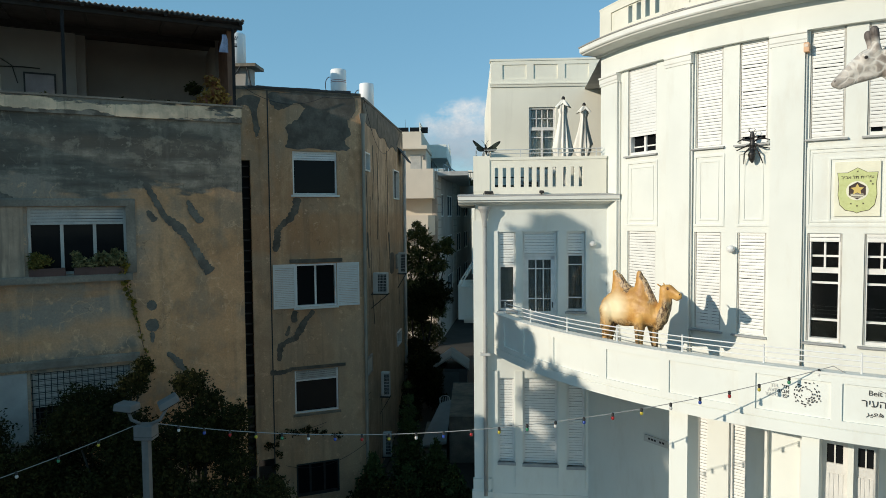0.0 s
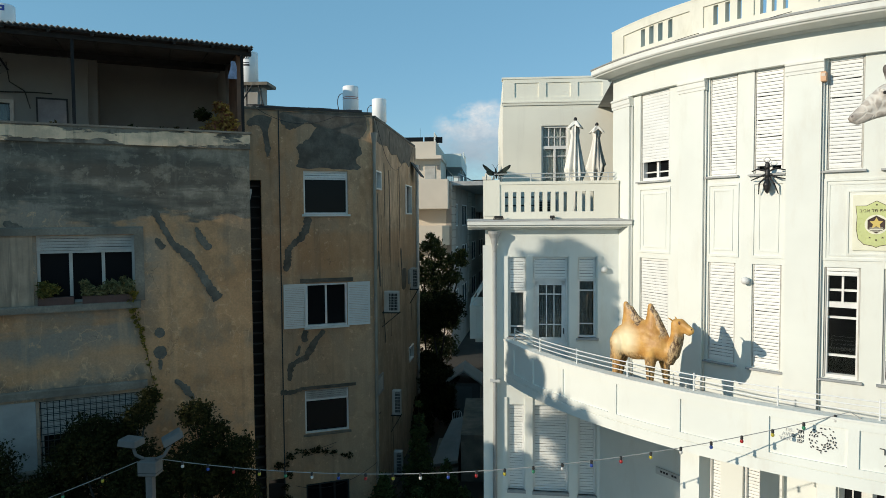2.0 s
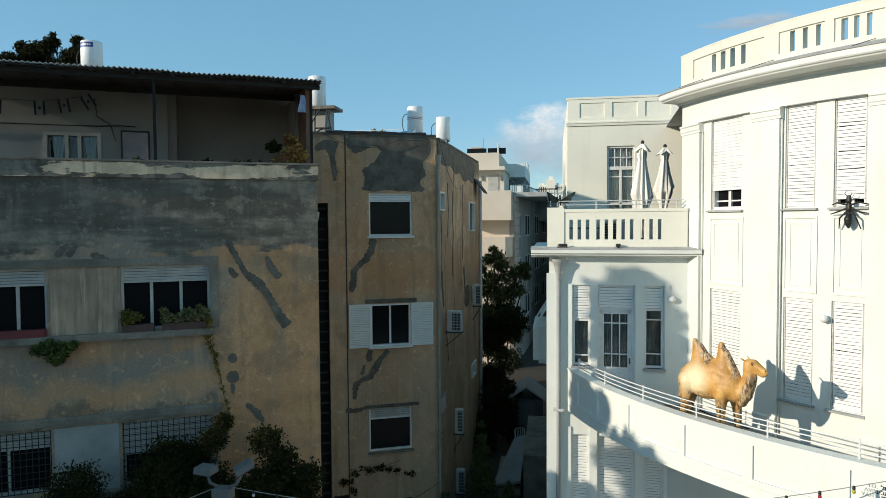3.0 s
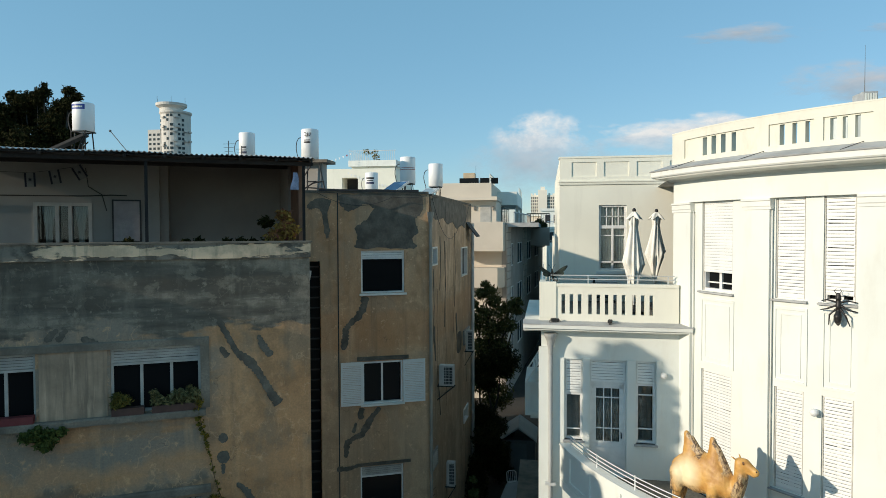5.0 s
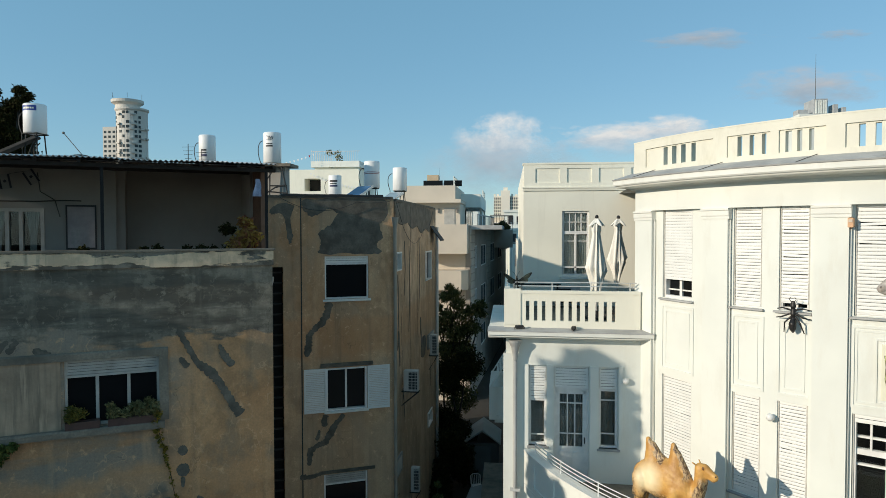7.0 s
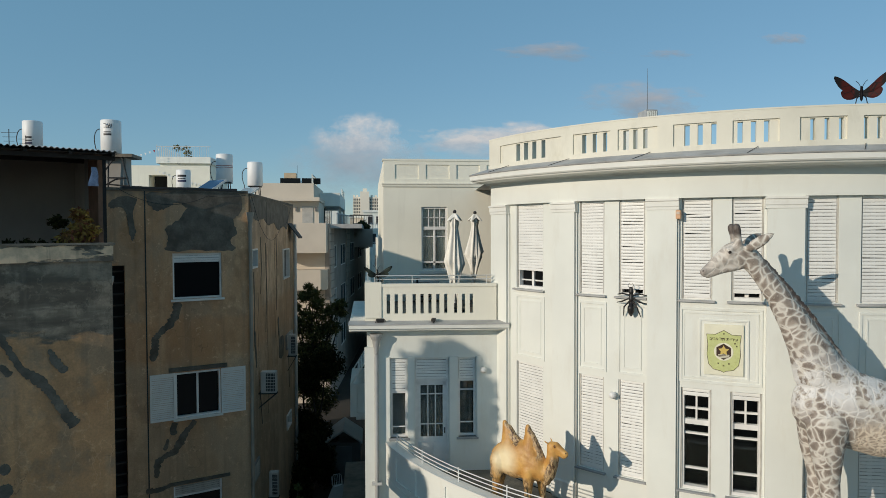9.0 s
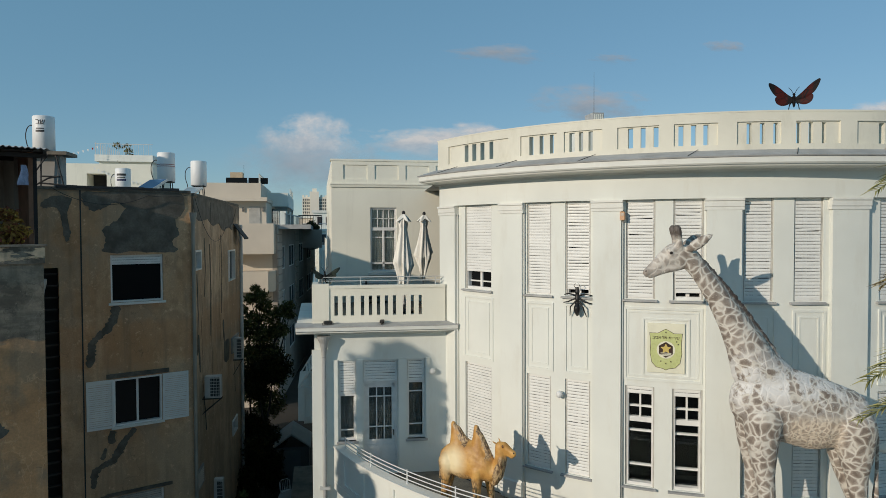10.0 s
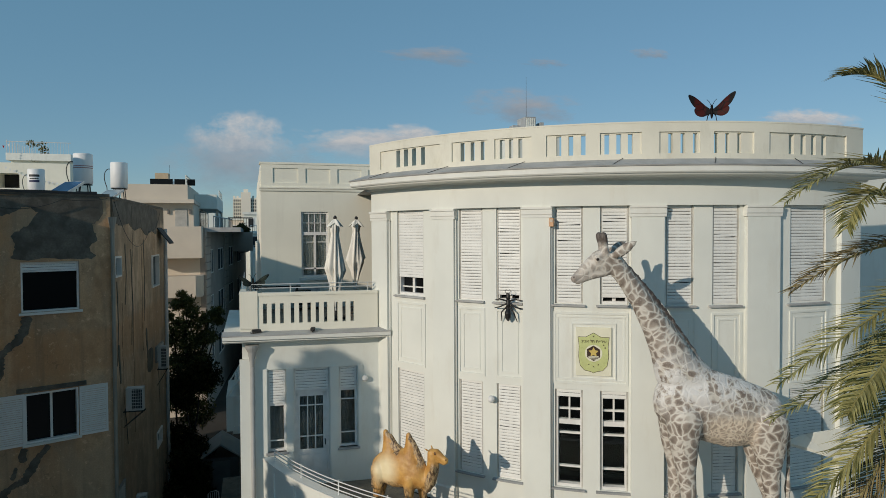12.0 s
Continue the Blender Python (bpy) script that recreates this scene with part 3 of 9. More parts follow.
def moulding(a, b, z0, z1, depth=0.02, width=0.045, inset=0.0):
    bm = bmesh.new()
    w = width / RAD * 180 / math.pi
    for p, q, r, s in ((a, b, z0, z0 + width), (a, b, z1 - width, z1), (a, a + w, z0 + width, z1 - width), (b - w, b, z0 + width, z1 - width)):
        quad_box(bm, p, q, REC - 0.05, REC + depth, r, s, arc, max(1, math.ceil((q - p) / 1.5)))
    part("panel_moulding", bm, WHITE, hall)


seed = 10
for key, (a, b, wins) in BAYS.items():
    for i, (w0, w1) in enumerate(wins):
        seed += 1
        top_drop = 0.80 if key == "A" else (0.93 if (key, i) in (("C", 1), ("B", 1)) else 0.985)
        gaps = {("B", 1): (0.30, 0.5, 0.72, 0.77), ("C", 0): (0.66, 0.8), ("C", 1): (0.85,), ("D", 0): (0.2,), ("D", 1): (0.42, 0.7)}.get((key, i), ())
        arc_window(w0, w1, *TOP, seed, top_drop, gaps)
        if key == "C":
            arc_window(w0, w1, *MID, seed + 50, 0.09, (), True)
        else:
            arc_window(w0, w1, *MID, seed + 50, 0.985, (0.55,) if i else ())
        if key != "C":
            moulding(w0 - 0.1, w1 + 0.4, 6.46, 7.90)
            moulding(w0 + 0.75, w1 - 0.45, 6.58, 7.78, 0.012, 0.03)
    if key == "C":
        moulding(a + 0.35, b - 0.35, 6.46, 7.90)
        moulding(a + 0.8, b - 0.8, 6.54, 7.82, 0.012, 0.03)
        moulding(237.3, 243.6, 6.56, 7.69, 0.02, 0.03)
# rain pipes beside the bays
for u in (203.9, 218.85, 234.25, 249.9, 266.6):
    bm = bmesh.new()
    pts = [arc(u + 0.3, -0.06, 9.80), arc(u + 0.3, -0.06, 7.0), arc(u + 0.3, -0.06, 3.62)]
    tube(bm, pts, 0.015, 8)
    part("rain_pipe", bm, WHITE_TRIM, hall, smooth=True)
# round wall lamps
for u, z in ((225.4, 6.02),):
    bm = bmesh.new()
    ball(bm, arc(u, 0.0, z), 0.075)
    lamp = part("wall_lamp", bm, PLASTIC, hall, smooth=True)
    bm = bmesh.new()
    tube(bm, [arc(u, REC, z), arc(u, -0.04, z)], 0.05, 12)
    part("lamp_base", bm, PLASTIC, lamp)
alarm = thing("alarm_box", Matrix.Translation(arc(234.6, -0.02, 9.60)) @ pose(0, 0, 0, 0, 0, 234.6 + 90), "small faded orange box beside the shutter", "alarm box")
bm = bmesh.new()
quad_box(bm, -0.045, 0.045, -0.07, 0.05, 0.0, 0.17)
bmesh.ops.bevel(bm, geom=bm.edges[:], offset=0.008, segments=1, affect="EDGES")
part("casing", bm, surface("faded_orange_plastic", (0.62, 0.36, 0.20), 0.5, vary=0.1), alarm)
bm = bmesh.new()
quad_box(bm, -0.03, 0.03, -0.078, -0.068, 0.09, 0.14)
part("lens", bm, surface("pale_lens", (0.6, 0.5, 0.4), 0.3), alarm)
# ground floor shutters and entrance doors
for w0, w1 in ((221.9, 223.8), (226.65, 228.85), (252.0, 255.0)):
    bm = bmesh.new()
    for p, q, r, s in ((w0, w0 + 0.3, 0.45, 2.72), (w1 - 0.3, w1, 0.45, 2.72), (w0 + 0.3, w1 - 0.3, 0.45, 0.5), (w0 + 0.3, w1 - 0.3, 2.66, 2.72)):
        quad_box(bm, p, q, 0.2, 0.33, r, s, arc)
    win = part("window", bm, JOINERY, hall)
    shutter(win, w0 + 0.3, w1 - 0.3, 0.5, 2.66, 0.25, arc, int(w0))
    bm = bmesh.new()
    quad_box(bm, w0 - 0.3, w1 + 0.3, 0.3, 0.47, 0.39, 0.45, arc)
    part("sill", bm, SILL, win)
DOOR_RED = surface("grey_white_door_paint", (0.66, 0.65, 0.62), 0.5, vary=0.08, big=3)
for w0, w1 in ((237.4, 240.1), (240.7, 243.2)):
    bm = bmesh.new()
    d = w1 - w0
    pierced(bm, w0, w1, GZ + 1.2, 2.75, 0.2, 0.26, [(w0 + d * 0.18, w0 + d * 0.47, 2.28, 2.62), (w0 + d * 0.53, w0 + d * 0.82, 2.28, 2.62)], arc)
    leaf = part("door_leaf", bm, DOOR_RED, hall)
    bm = bmesh.new()
    quad_box(bm, w0 + d * 0.18, w0 + d * 0.82, 0.22, 0.225, 2.28, 2.62, arc)
    part("pane", bm, GLASS, leaf)
    bm = bmesh.new()
    for k in range(4):
        p = w0 + d * (0.16 + 0.18 * k)
        quad_box(bm, p, p + d * 0.13, 0.255, 0.272, GZ + 1.6, 2.1, arc)
    part("door_panel", bm, DOOR_RED, leaf)
    bm = bmesh.new()
    tube(bm, [arc(w1 - 0.3 if w0 < 240 else w0 + 0.3, 0.26, 1.2), arc(w1 - 0.3 if w0 < 240 else w0 + 0.3, 0.33, 1.2), arc((w0 + w1) / 2 + (0.6 if w0 < 240 else -0.6), 0.33, 1.2)], 0.014, 6)
    part("door_handle", bm, DARK_STEEL, leaf)

# ---- curved balcony ----
B0, B1, BO, BI = 197.0, 283.0, 2.6, 2.44
balcony_us = stations(B0, B1, 0.9)
bm = bmesh.new()
profile_run(bm, balcony_us, [(-0.05, 3.38), (BI, 3.38), (BI, 3.55), (-0.05, 3.55)], arc)
part("balcony_floor", bm, CEMENT_LT, hall)
bm = bmesh.new()
profile_run(bm, balcony_us, [(BI, 3.395), (BO + 0.03, 3.395), (BO + 0.03, 3.57), (BO, 3.59), (BO, 4.36), (BI, 4.36)], arc)
part("balcony_parapet", bm, WHITE, hall)
bm = bmesh.new()
panel_ends = [(200.4, 204.6), (205.6, 211.3), (211.6, 218.3), (219.25, 225.2), (226.1, 232.2), (233.55, 239.0), (239.75, 246.5), (247.5, 253.5), (254.5, 260.5)]
pierced(bm, B0, B1, 3.59, 4.36, BO, BO + 0.03, [(a, b, 3.70, 4.25) for a, b in panel_ends], arc, 0.9)
part("parapet_panelling", bm, WHITE, hall)
bm = bmesh.new()
quad_box(bm, B0, B1, BI - 0.03, BO + 0.045, 4.36, 4.395, arc, 70)
part("coping", bm, WHITE_TRIM, hall)
for k, z in enumerate((4.49, 4.575, 4.655)):
    bm = bmesh.new()
    tube(bm, [arc(u, BI + 0.05, z) for u in stations(198.9, 262, 0.8)], 0.011, 6)
    part("balcony_rail", bm, PLASTIC, hall, smooth=True)
for u in [199.0 + 0.9 * 0 + 7.0 * k for k in range(10)]:
    bm = bmesh.new()
    tube(bm, [arc(u, BI + 0.05, 4.38), arc(u, BI + 0.05, 4.69)], 0.014, 6)
    part("balcony_post", bm, PLASTIC, hall)
# square columns under the balcony
for a, b in ((225.6, 227.4), (236.9, 238.2), (248.2, 249.9), (259.6, 261.3)):
    bm = bmesh.new()
    quad_box(bm, a, b, 2.0, 2.42, GZ, 3.4, arc)
    part("column", bm, WHITE, hall)

# ---- bay wing with its roof terrace ----
YB = 16.0


def bay(u, d, z):
    return Vector((u, YB - 0.062 * (u - 0.4) - d, z))


def back(u, d, z):
    return Vector((u, 21.1 - d, z))


bay_holes = [(0.96, 1.37, 4.38, 6.32), (1.55, 2.37, 3.58, 6.32), (2.60, 3.03, 4.38, 6.32), (0.94, 1.33, 0.62, 2.72), (1.55, 2.37, 0.60, 2.72), (2.62, 3.03, 0.56, 2.72)]
bm = bmesh.new()
pierced(bm, 0.40, 3.62, GZ, 7.0, -0.35, 0.0, bay_holes, bay)
part("wall", bm, WHITE, hall)
bm = bmesh.new()
quad_box(bm, 0.40, 0.75, 16.0 - 0.35 - 0.0 + 0.4, 30.0, GZ, 7.0)
part("side_wall", bm, CREAM, hall)
bm = bmesh.new()
quad_box(bm, 0.34, 0.72, 0.0, 0.07, 0.2, 6.6, bay)
quad_box(bm, 0.28, 0.78, 0.0, 0.14, GZ, -0.1, bay)
quad_box(bm, 0.31, 0.75, 0.0, 0.10, -0.1, 0.2, bay)
part("corner_pilaster", bm, WHITE, hall)
for a, b, z0, z1 in ((1.38, 1.53, 3.56, 6.34), (2.39, 2.58, 3.56, 6.34), (0.83, 0.94, 4.3, 6.34), (3.05, 3.14, 4.3, 6.34), (1.35, 1.53, 0.0, 2.9), (2.39, 2.60, 0.0, 2.9), (0.8, 0.92, 0.0, 2.9), (3.05, 3.16, 0.0, 2.9)):
    bm = bmesh.new()
    quad_box(bm, a, b, 0.0, 0.035, z0, z1, bay)
    part("pilaster_strip", bm, WHITE, hall)
bm = bmesh.new()
quad_box(bm, 0.78, 3.44, 0.0, 0.02, -0.3, -0.18, bay)
part("string_course", bm, WHITE_TRIM, hall)
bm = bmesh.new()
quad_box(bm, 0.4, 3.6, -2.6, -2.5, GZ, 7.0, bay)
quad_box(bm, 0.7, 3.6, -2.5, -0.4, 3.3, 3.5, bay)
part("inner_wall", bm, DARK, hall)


def bay_opening(kind, u0, u1, z0, z1, low, cols, rows, seed):
    """A window or glazed door in the bay: frame with glazing bars, curtain, half-lowered shutter."""
    bm = bmesh.new()
    fr = 0.05
    top = low
    for a, b, c, d in ((u0, u0 + fr, z0, z1), (u1 - fr, u1, z0, z1), (u0 + fr, u1 - fr, z0, z0 + fr), (u0 + fr, u1 - fr, top - fr, top)):
        quad_box(bm, a, b, -0.2, -0.08, c, d, bay)
    g0 = z0 + 0.78 if kind == "door" else z0 + 0.06
    if kind == "door":
        quad_box(bm, u0 + fr, u1 - fr, -0.16, -0.11, z0 + fr, g0, bay)
        quad_box(bm, u0 + 0.12, (u0 + u1) / 2 - 0.04, -0.13, -0.095, z0 + 0.15, g0 - 0.12, bay)
        quad_box(bm, (u0 + u1) / 2 + 0.04, u1 - 0.12, -0.13, -0.095, z0 + 0.15, g0 - 0.12, bay)
        quad_box(bm, u0 + fr, u0 + fr + 0.09, -0.16, -0.11, g0, top - fr, bay)
        quad_box(bm, u1 - fr - 0.09, u1 - fr, -0.16, -0.11, g0, top - fr, bay)
        quad_box(bm, u0 + fr, u1 - fr, -0.16, -0.11, top - fr - 0.1, top - fr, bay)
    i0, i1 = (u0 + 0.14, u1 - 0.14) if kind == "door" else (u0 + fr, u1 - fr)
    for c in range(1, cols):
        u = i0 + (i1 - i0) * c / cols
        quad_box(bm, u - 0.012, u + 0.012, -0.15, -0.112, g0, top - 0.06, bay)
    for r in rows:
        z = g0 + (top - g0) * r
        quad_box(bm, i0, i1, -0.15, -0.113, z - 0.014, z + 0.014, bay)
    win = part(kind, bm, JOINERY, hall)
    bm = bmesh.new()
    quad_box(bm, i0, i1, -0.14, -0.135, g0, top - 0.04, bay)
    pane = part("pane", bm, PANE, win)
    pane.visible_shadow = False
    bm = bmesh.new()
    n = 40
    rings = [[bm.verts.new(bay(i0 + (i1 - i0) * k / n, -0.24 + 0.03 * math.sin(k * 1.7), z)) for z in (g0 - 0.05, top)] for k in range(n + 1)]
    for p, q in zip(rings, rings[1:]):
        bm.faces.new((p[0], q[0], q[1], p[1]))
    part("curtain", bm, CURTAIN, win, smooth=True)
    if low < z1:
        shutter(win, u0 + 0.02, u1 - 0.02, low, z1, -0.07, bay, seed)
    if kind == "window":
        bm = bmesh.new()
        quad_box(bm, u0 - 0.05, u1 + 0.05, -0.1, 0.06, z0 - 0.05, z0, bay)
        part("sill", bm, SILL, win)
    else:
        bm = bmesh.new()
        tube(bm, [bay(u1 - 0.1, -0.11, z0 + 1.0), bay(u1 - 0.1, -0.05, z0 + 1.0), bay(u1 - 0.1, -0.05, z0 + 0.88)], 0.012, 6)
        part("door_handle", bm, DARK_STEEL, win)


bay_opening("window", 0.96, 1.37, 4.38, 6.32, 5.50, 1, (0.17,), 3)
bay_opening("door", 1.55, 2.37, 3.58, 6.32, 5.78, 3, (0.22, 0.74), 4)
bay_opening("window", 2.60, 3.03, 4.38, 6.32, 5.78, 1, (0.2, 0.8), 5)
for u0, u1, z0 in ((0.94, 1.33, 0.62), (1.55, 2.37, 0.60), (2.62, 3.03, 0.56)):
    bm = bmesh.new()
    for a, b, c, d in ((u0, u0 + 0.04, z0, 2.72), (u1 - 0.04, u1, z0, 2.72), (u0, u1, z0, z0 + 0.04)):
        quad_box(bm, a, b, -0.15, -0.05, c, d, bay)
    win = part("window", bm, JOINERY, hall)
    shutter(win, u0 + 0.03, u1 - 0.03, z0 + 0.04, 2.72, -0.09, bay, int(u0 * 10))
    bm = bmesh.new()
    quad_box(bm, u0 - 0.03, u1 + 0.03, -0.1, 0.07, z0 - 0.07, z0, bay)
    part("sill", bm, SILL, win)
bm = bmesh.new()
ball(bm, bay(3.20, 0.06, 6.02), 0.075)
lamp = part("wall_lamp", bm, PLASTIC, hall, smooth=True)
bm = bmesh.new()
tube(bm, [bay(3.2, 0, 6.02), bay(3.2, 0.06, 6.02)], 0.045, 12)
part("lamp_base", bm, PLASTIC, lamp)
# ledge, terrace floor and slotted balustrade
bm = bmesh.new()
profile_run(bm, [-0.02, 3.76], [(-0.3, 6.98), (0.12, 6.98), (0.16, 7.02), (0.34, 7.04), (0.34, 7.07), (0.40, 7.09), (0.40, 7.17), (-0.3, 7.17)], bay)
profile_run(bm, [-0.02, 0.4], [(-5.1, 6.98), (-0.3, 6.98), (-0.3, 7.17), (-5.1, 7.17)], bay)
part("terrace_ledge", bm, WHITE_TRIM, hall)
bm = bmesh.new()
profile_run(bm, [-0.03, 3.77], [(0.0, 7.175), (0.41, 7.175), (0.41, 7.195), (0.0, 7.24)], bay)
part("ledge_flashing", bm, CAP_GREY, hall)
bm = bmesh.new()
quad_box(bm, 0.4, 4.6, 16.05, 21.1, 7.0, 7.16)
part("terrace_floor", bm, CEMENT_LT, hall)
slots = []
for k in range(11):
    u = 0.875 + 0.19 * k + (0.0 if k < 3 else 0.05) + (0.0 if k < 8 else 0.05)
    slots.append((u, u + 0.085, 7.40, 7.87))
bm = bmesh.new()
pierced(bm, 0.36, 3.52, 7.17, 8.05, -0.08, 0.06, slots, bay)
part("balustrade", bm, CREAM, hall)
bm = bmesh.new()
pierced(bm, 0.36, 3.52, 8.05, 8.12, -0.10, 0.08, [], bay)
part("coping", bm, CREAM, hall)
bm = bmesh.new()
quad_box(bm, 0.355, 0.75, -0.12, 0.085, 7.3, 8.16, bay)
part("corner_pedestal", bm, CREAM, hall)
bm = bmesh.new()
quad_box(bm, 0.36, 0.50, 16.1, 21.1, 7.17, 8.10)
part("balustrade_side", bm, CREAM, hall)
for z in (8.22, 8.31):
    bm = bmesh.new()
    tube(bm, [bay(0.6, -0.05, z), bay(3.45, -0.05, z)], 0.012, 6)
    tube(bm, [(0.43, 16.1, z), (0.43, 21.0, z)], 0.012, 6)
    part("terrace_rail", bm, STEEL, hall)
for u in (0.6, 1.5, 2.4, 3.3):
    bm = bmesh.new()
    tube(bm, [bay(u, -0.05, 8.1), bay(u, -0.05, 8.32)], 0.014, 6)
    part("terrace_post", bm, STEEL, hall)
def ledge_lamp(u, turn, label):
    t = thing("ledge_lamp", Matrix.Translation(bay(u, 0.22, 7.205)) @ pose(0, 0, 0, 0, 0, turn), label, "spotlight", "spotlights on the ledge")
    bm = bmesh.new()
    quad_box(bm, -0.10, 0.10, -0.05, 0.05, 0.03, 0.10)
    bmesh.ops.bevel(bm, geom=bm.edges[:], offset=0.012, segments=1, affect="EDGES")
    part("housing", bm, DARK_STEEL, t)
    bm = bmesh.new()
    tube(bm, [(-0.12, 0, 0.06), (-0.13, 0, 0.012), (0.13, 0, 0.012), (0.12, 0, 0.06)], 0.010, 6)
    part("bracket", bm, DARK_STEEL, t)
    return t


ledge_lamp(0.72, 12, "small dark spotlight lying on the ledge")
ledge_lamp(1.98, 80, "small dark spotlight turned outward on the ledge")
# downpipe at the corner with its hopper
bm = bmesh.new()
PIPE = surface("grey_zinc_pipe", (0.40, 0.40, 0.385), 0.6, vary=0.12, big=2, stain=(0.25, 0.24, 0.22), stain_amount=0.4, streak=1.0)
tube(bm, [bay(0.62, 0.13, 6.55), bay(0.62, 0.13, -0.2)], 0.05, 10)
part("rain_pipe", bm, PIPE, hall, smooth=True)
bm = bmesh.new()
spun(bm, [(0.05, 6.45), (0.065, 6.6), (0.10, 6.78), (0.15, 6.88), (0.16, 6.94), (0.14, 6.94)], 16, bay(0.62, 0.15, 0))
part("pipe_hopper", bm, PIPE, hall)
bm = bmesh.new()
quad_box(bm, 0.50, 0.74, 0.05, 0.2, 3.30, 3.36, bay)
part("pipe_bracket", bm, STEEL, hall)
# upper block behind the terrace
bm = bmesh.new()
pierced(bm, 0.93, 4.9, 7.0, 11.62, -0.35, 0.0, [(2.14, 2.98, 8.12, 10.16)], back)
part("wall", bm, CREAM, hall)
bm = bmesh.new()
quad_box(bm, 0.93, 1.28, 21.45, 33.0, GZ, 11.62)
part("side_wall", bm, CREAM, hall)
bm = bmesh.new()
quad_box(bm, 0.95, 12.0, 21.2, 33.0, 11.3, 11.4)
part("roof", bm, CAP_GREY, hall)
bm = bmesh.new()
profile_run(bm, [0.90, 4.9], [(0.0, 10.80), (0.04, 10.80), (0.05, 10.86), (0.07, 10.88), (0.07, 10.92), (0.0, 10.92)], back)
quad_box(bm, 0.90, 4.9, -0.38, 0.05, 11.62, 11.68, back)
pierced(bm, 0.94, 4.9, 10.92, 11.62, 0.0, 0.03, [(1.30 + 0.985 * k, min(2.06 + 0.985 * k, 4.86), 11.05, 11.50) for k in range(4)], back)
part("attic_band", bm, CREAM, hall)
bm = bmesh.new()
fr = 0.06
for a, b, c, d in ((2.14, 2.2, 8.12, 10.16), (2.92, 2.98, 8.12, 10.16), (2.2, 2.92, 10.1, 10.16), (2.2, 2.92, 9.43, 9.53), (2.53, 2.59, 8.18, 9.43), (2.2, 2.92, 8.12, 8.18), (2.2, 2.92, 8.36, 8.41)):
    quad_box(bm, a, b, -0.22, -0.06, c, d, back)
for u in (2.38, 2.56, 2.74):
    quad_box(bm, u - 0.013, u + 0.013, -0.18, -0.1, 9.53, 10.1, back)
quad_box(bm, 2.2, 2.92, -0.18, -0.1, 9.8, 9.825, back)
quad_box(bm, 2.2, 2.92, -0.18, -0.1, 9.2, 9.225, back)
win = part("window", bm, JOINERY, hall)
bm = bmesh.new()
quad_box(bm, 2.2, 2.92, -0.15, -0.145, 8.15, 10.1, back)
part("pane", bm, PANE, win).visible_shadow = False
bm = bmesh.new()
n = 30
rings = [[bm.verts.new(back(2.2 + 0.72 * k / n, -0.26 + 0.02 * math.sin(k * 1.9), z)) for z in (8.15, 10.1)] for k in range(n + 1)]
for p, q in zip(rings, rings[1:]):
    bm.faces.new((p[0], q[0], q[1], p[1]))
part("curtain", bm, surface("pale_curtain", (0.80, 0.78, 0.72), 0.9, vary=0.1), win, smooth=True)
bm = bmesh.new()
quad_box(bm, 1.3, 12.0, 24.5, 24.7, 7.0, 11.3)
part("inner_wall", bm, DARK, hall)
bm = bmesh.new()
quad_box(bm, 2.06, 3.06, -0.1, 0.07, 8.02, 8.10, back)
part("sill", bm, WHITE_TRIM, hall)

# ---- stained apartment house nearest on the street ----
KA = Vector((-4.77, 14.28, 0))
UA = Vector((-0.876, -0.482, 0))
NA = Vector((0.482, -0.876, 0))


def fa(u, d, z):
    return KA + UA * u + NA * d + Vector((0, 0, z))


house_a = thing("stained_house", pose(*(fa(6, -4, GZ))), "old apartment house with stained tan and grey stucco", "house", fixed=True)
LEN = 8.3
row1 = [(2.34, 4.08, 5.62, 6.96), (5.42, 7.0, 5.62, 6.96)]
row2 = [(2.35, 4.12, 2.35, 3.68), (5.42, 7.0, 2.42, 3.68)]
row3 = [(2.35, 4.12, -0.8, 0.45), (5.42, 7.0, -0.8, 0.45)]
bm = bmesh.new()
pierced(bm, 0.0, LEN, GZ, 8.80, -0.25, 0.0, row1 + row2 + row3, fa)
part("wall", bm, STUCCO_A, house_a)
bm = bmesh.new()
pierced(bm, -0.02, LEN, 8.80, 9.13, -0.25, 0.05, [], fa)
part("parapet", bm, peeling("peeling_parapet_stucco", (0.165, 0.148, 0.12), (0.84, 0.61, 0.41), 0.47), house_a, "parapet band with peeling patches")
bm = bmesh.new()
quad_box(bm, -0.05, LEN, -0.28, 0.08, 9.13, 9.17, fa)
part("coping", bm, CEMENT_LT, house_a)
bm = bmesh.new()
quad_box(bm, 0.0, 0.25, -9.0, -0.25, GZ, 8.9, fa)
quad_box(bm, LEN - 0.25, LEN, -9.0, -0.25, GZ, 8.9, fa)
quad_box(bm, 0.25, LEN - 0.25, -9.0, -8.75, GZ, 8.9, fa)
part("rear_wall", bm, STUCCO_A, house_a)
bm = bmesh.new()
quad_box(bm, 0.02, LEN - 0.02, -9.0, -0.1, 8.1, 8.28, fa)
part("terrace_slab", bm, CEMENT_LT, house_a)
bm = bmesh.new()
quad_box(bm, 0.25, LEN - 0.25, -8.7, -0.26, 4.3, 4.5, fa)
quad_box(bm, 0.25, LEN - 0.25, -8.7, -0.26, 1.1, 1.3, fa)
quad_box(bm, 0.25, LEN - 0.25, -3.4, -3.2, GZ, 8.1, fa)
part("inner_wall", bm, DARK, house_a)
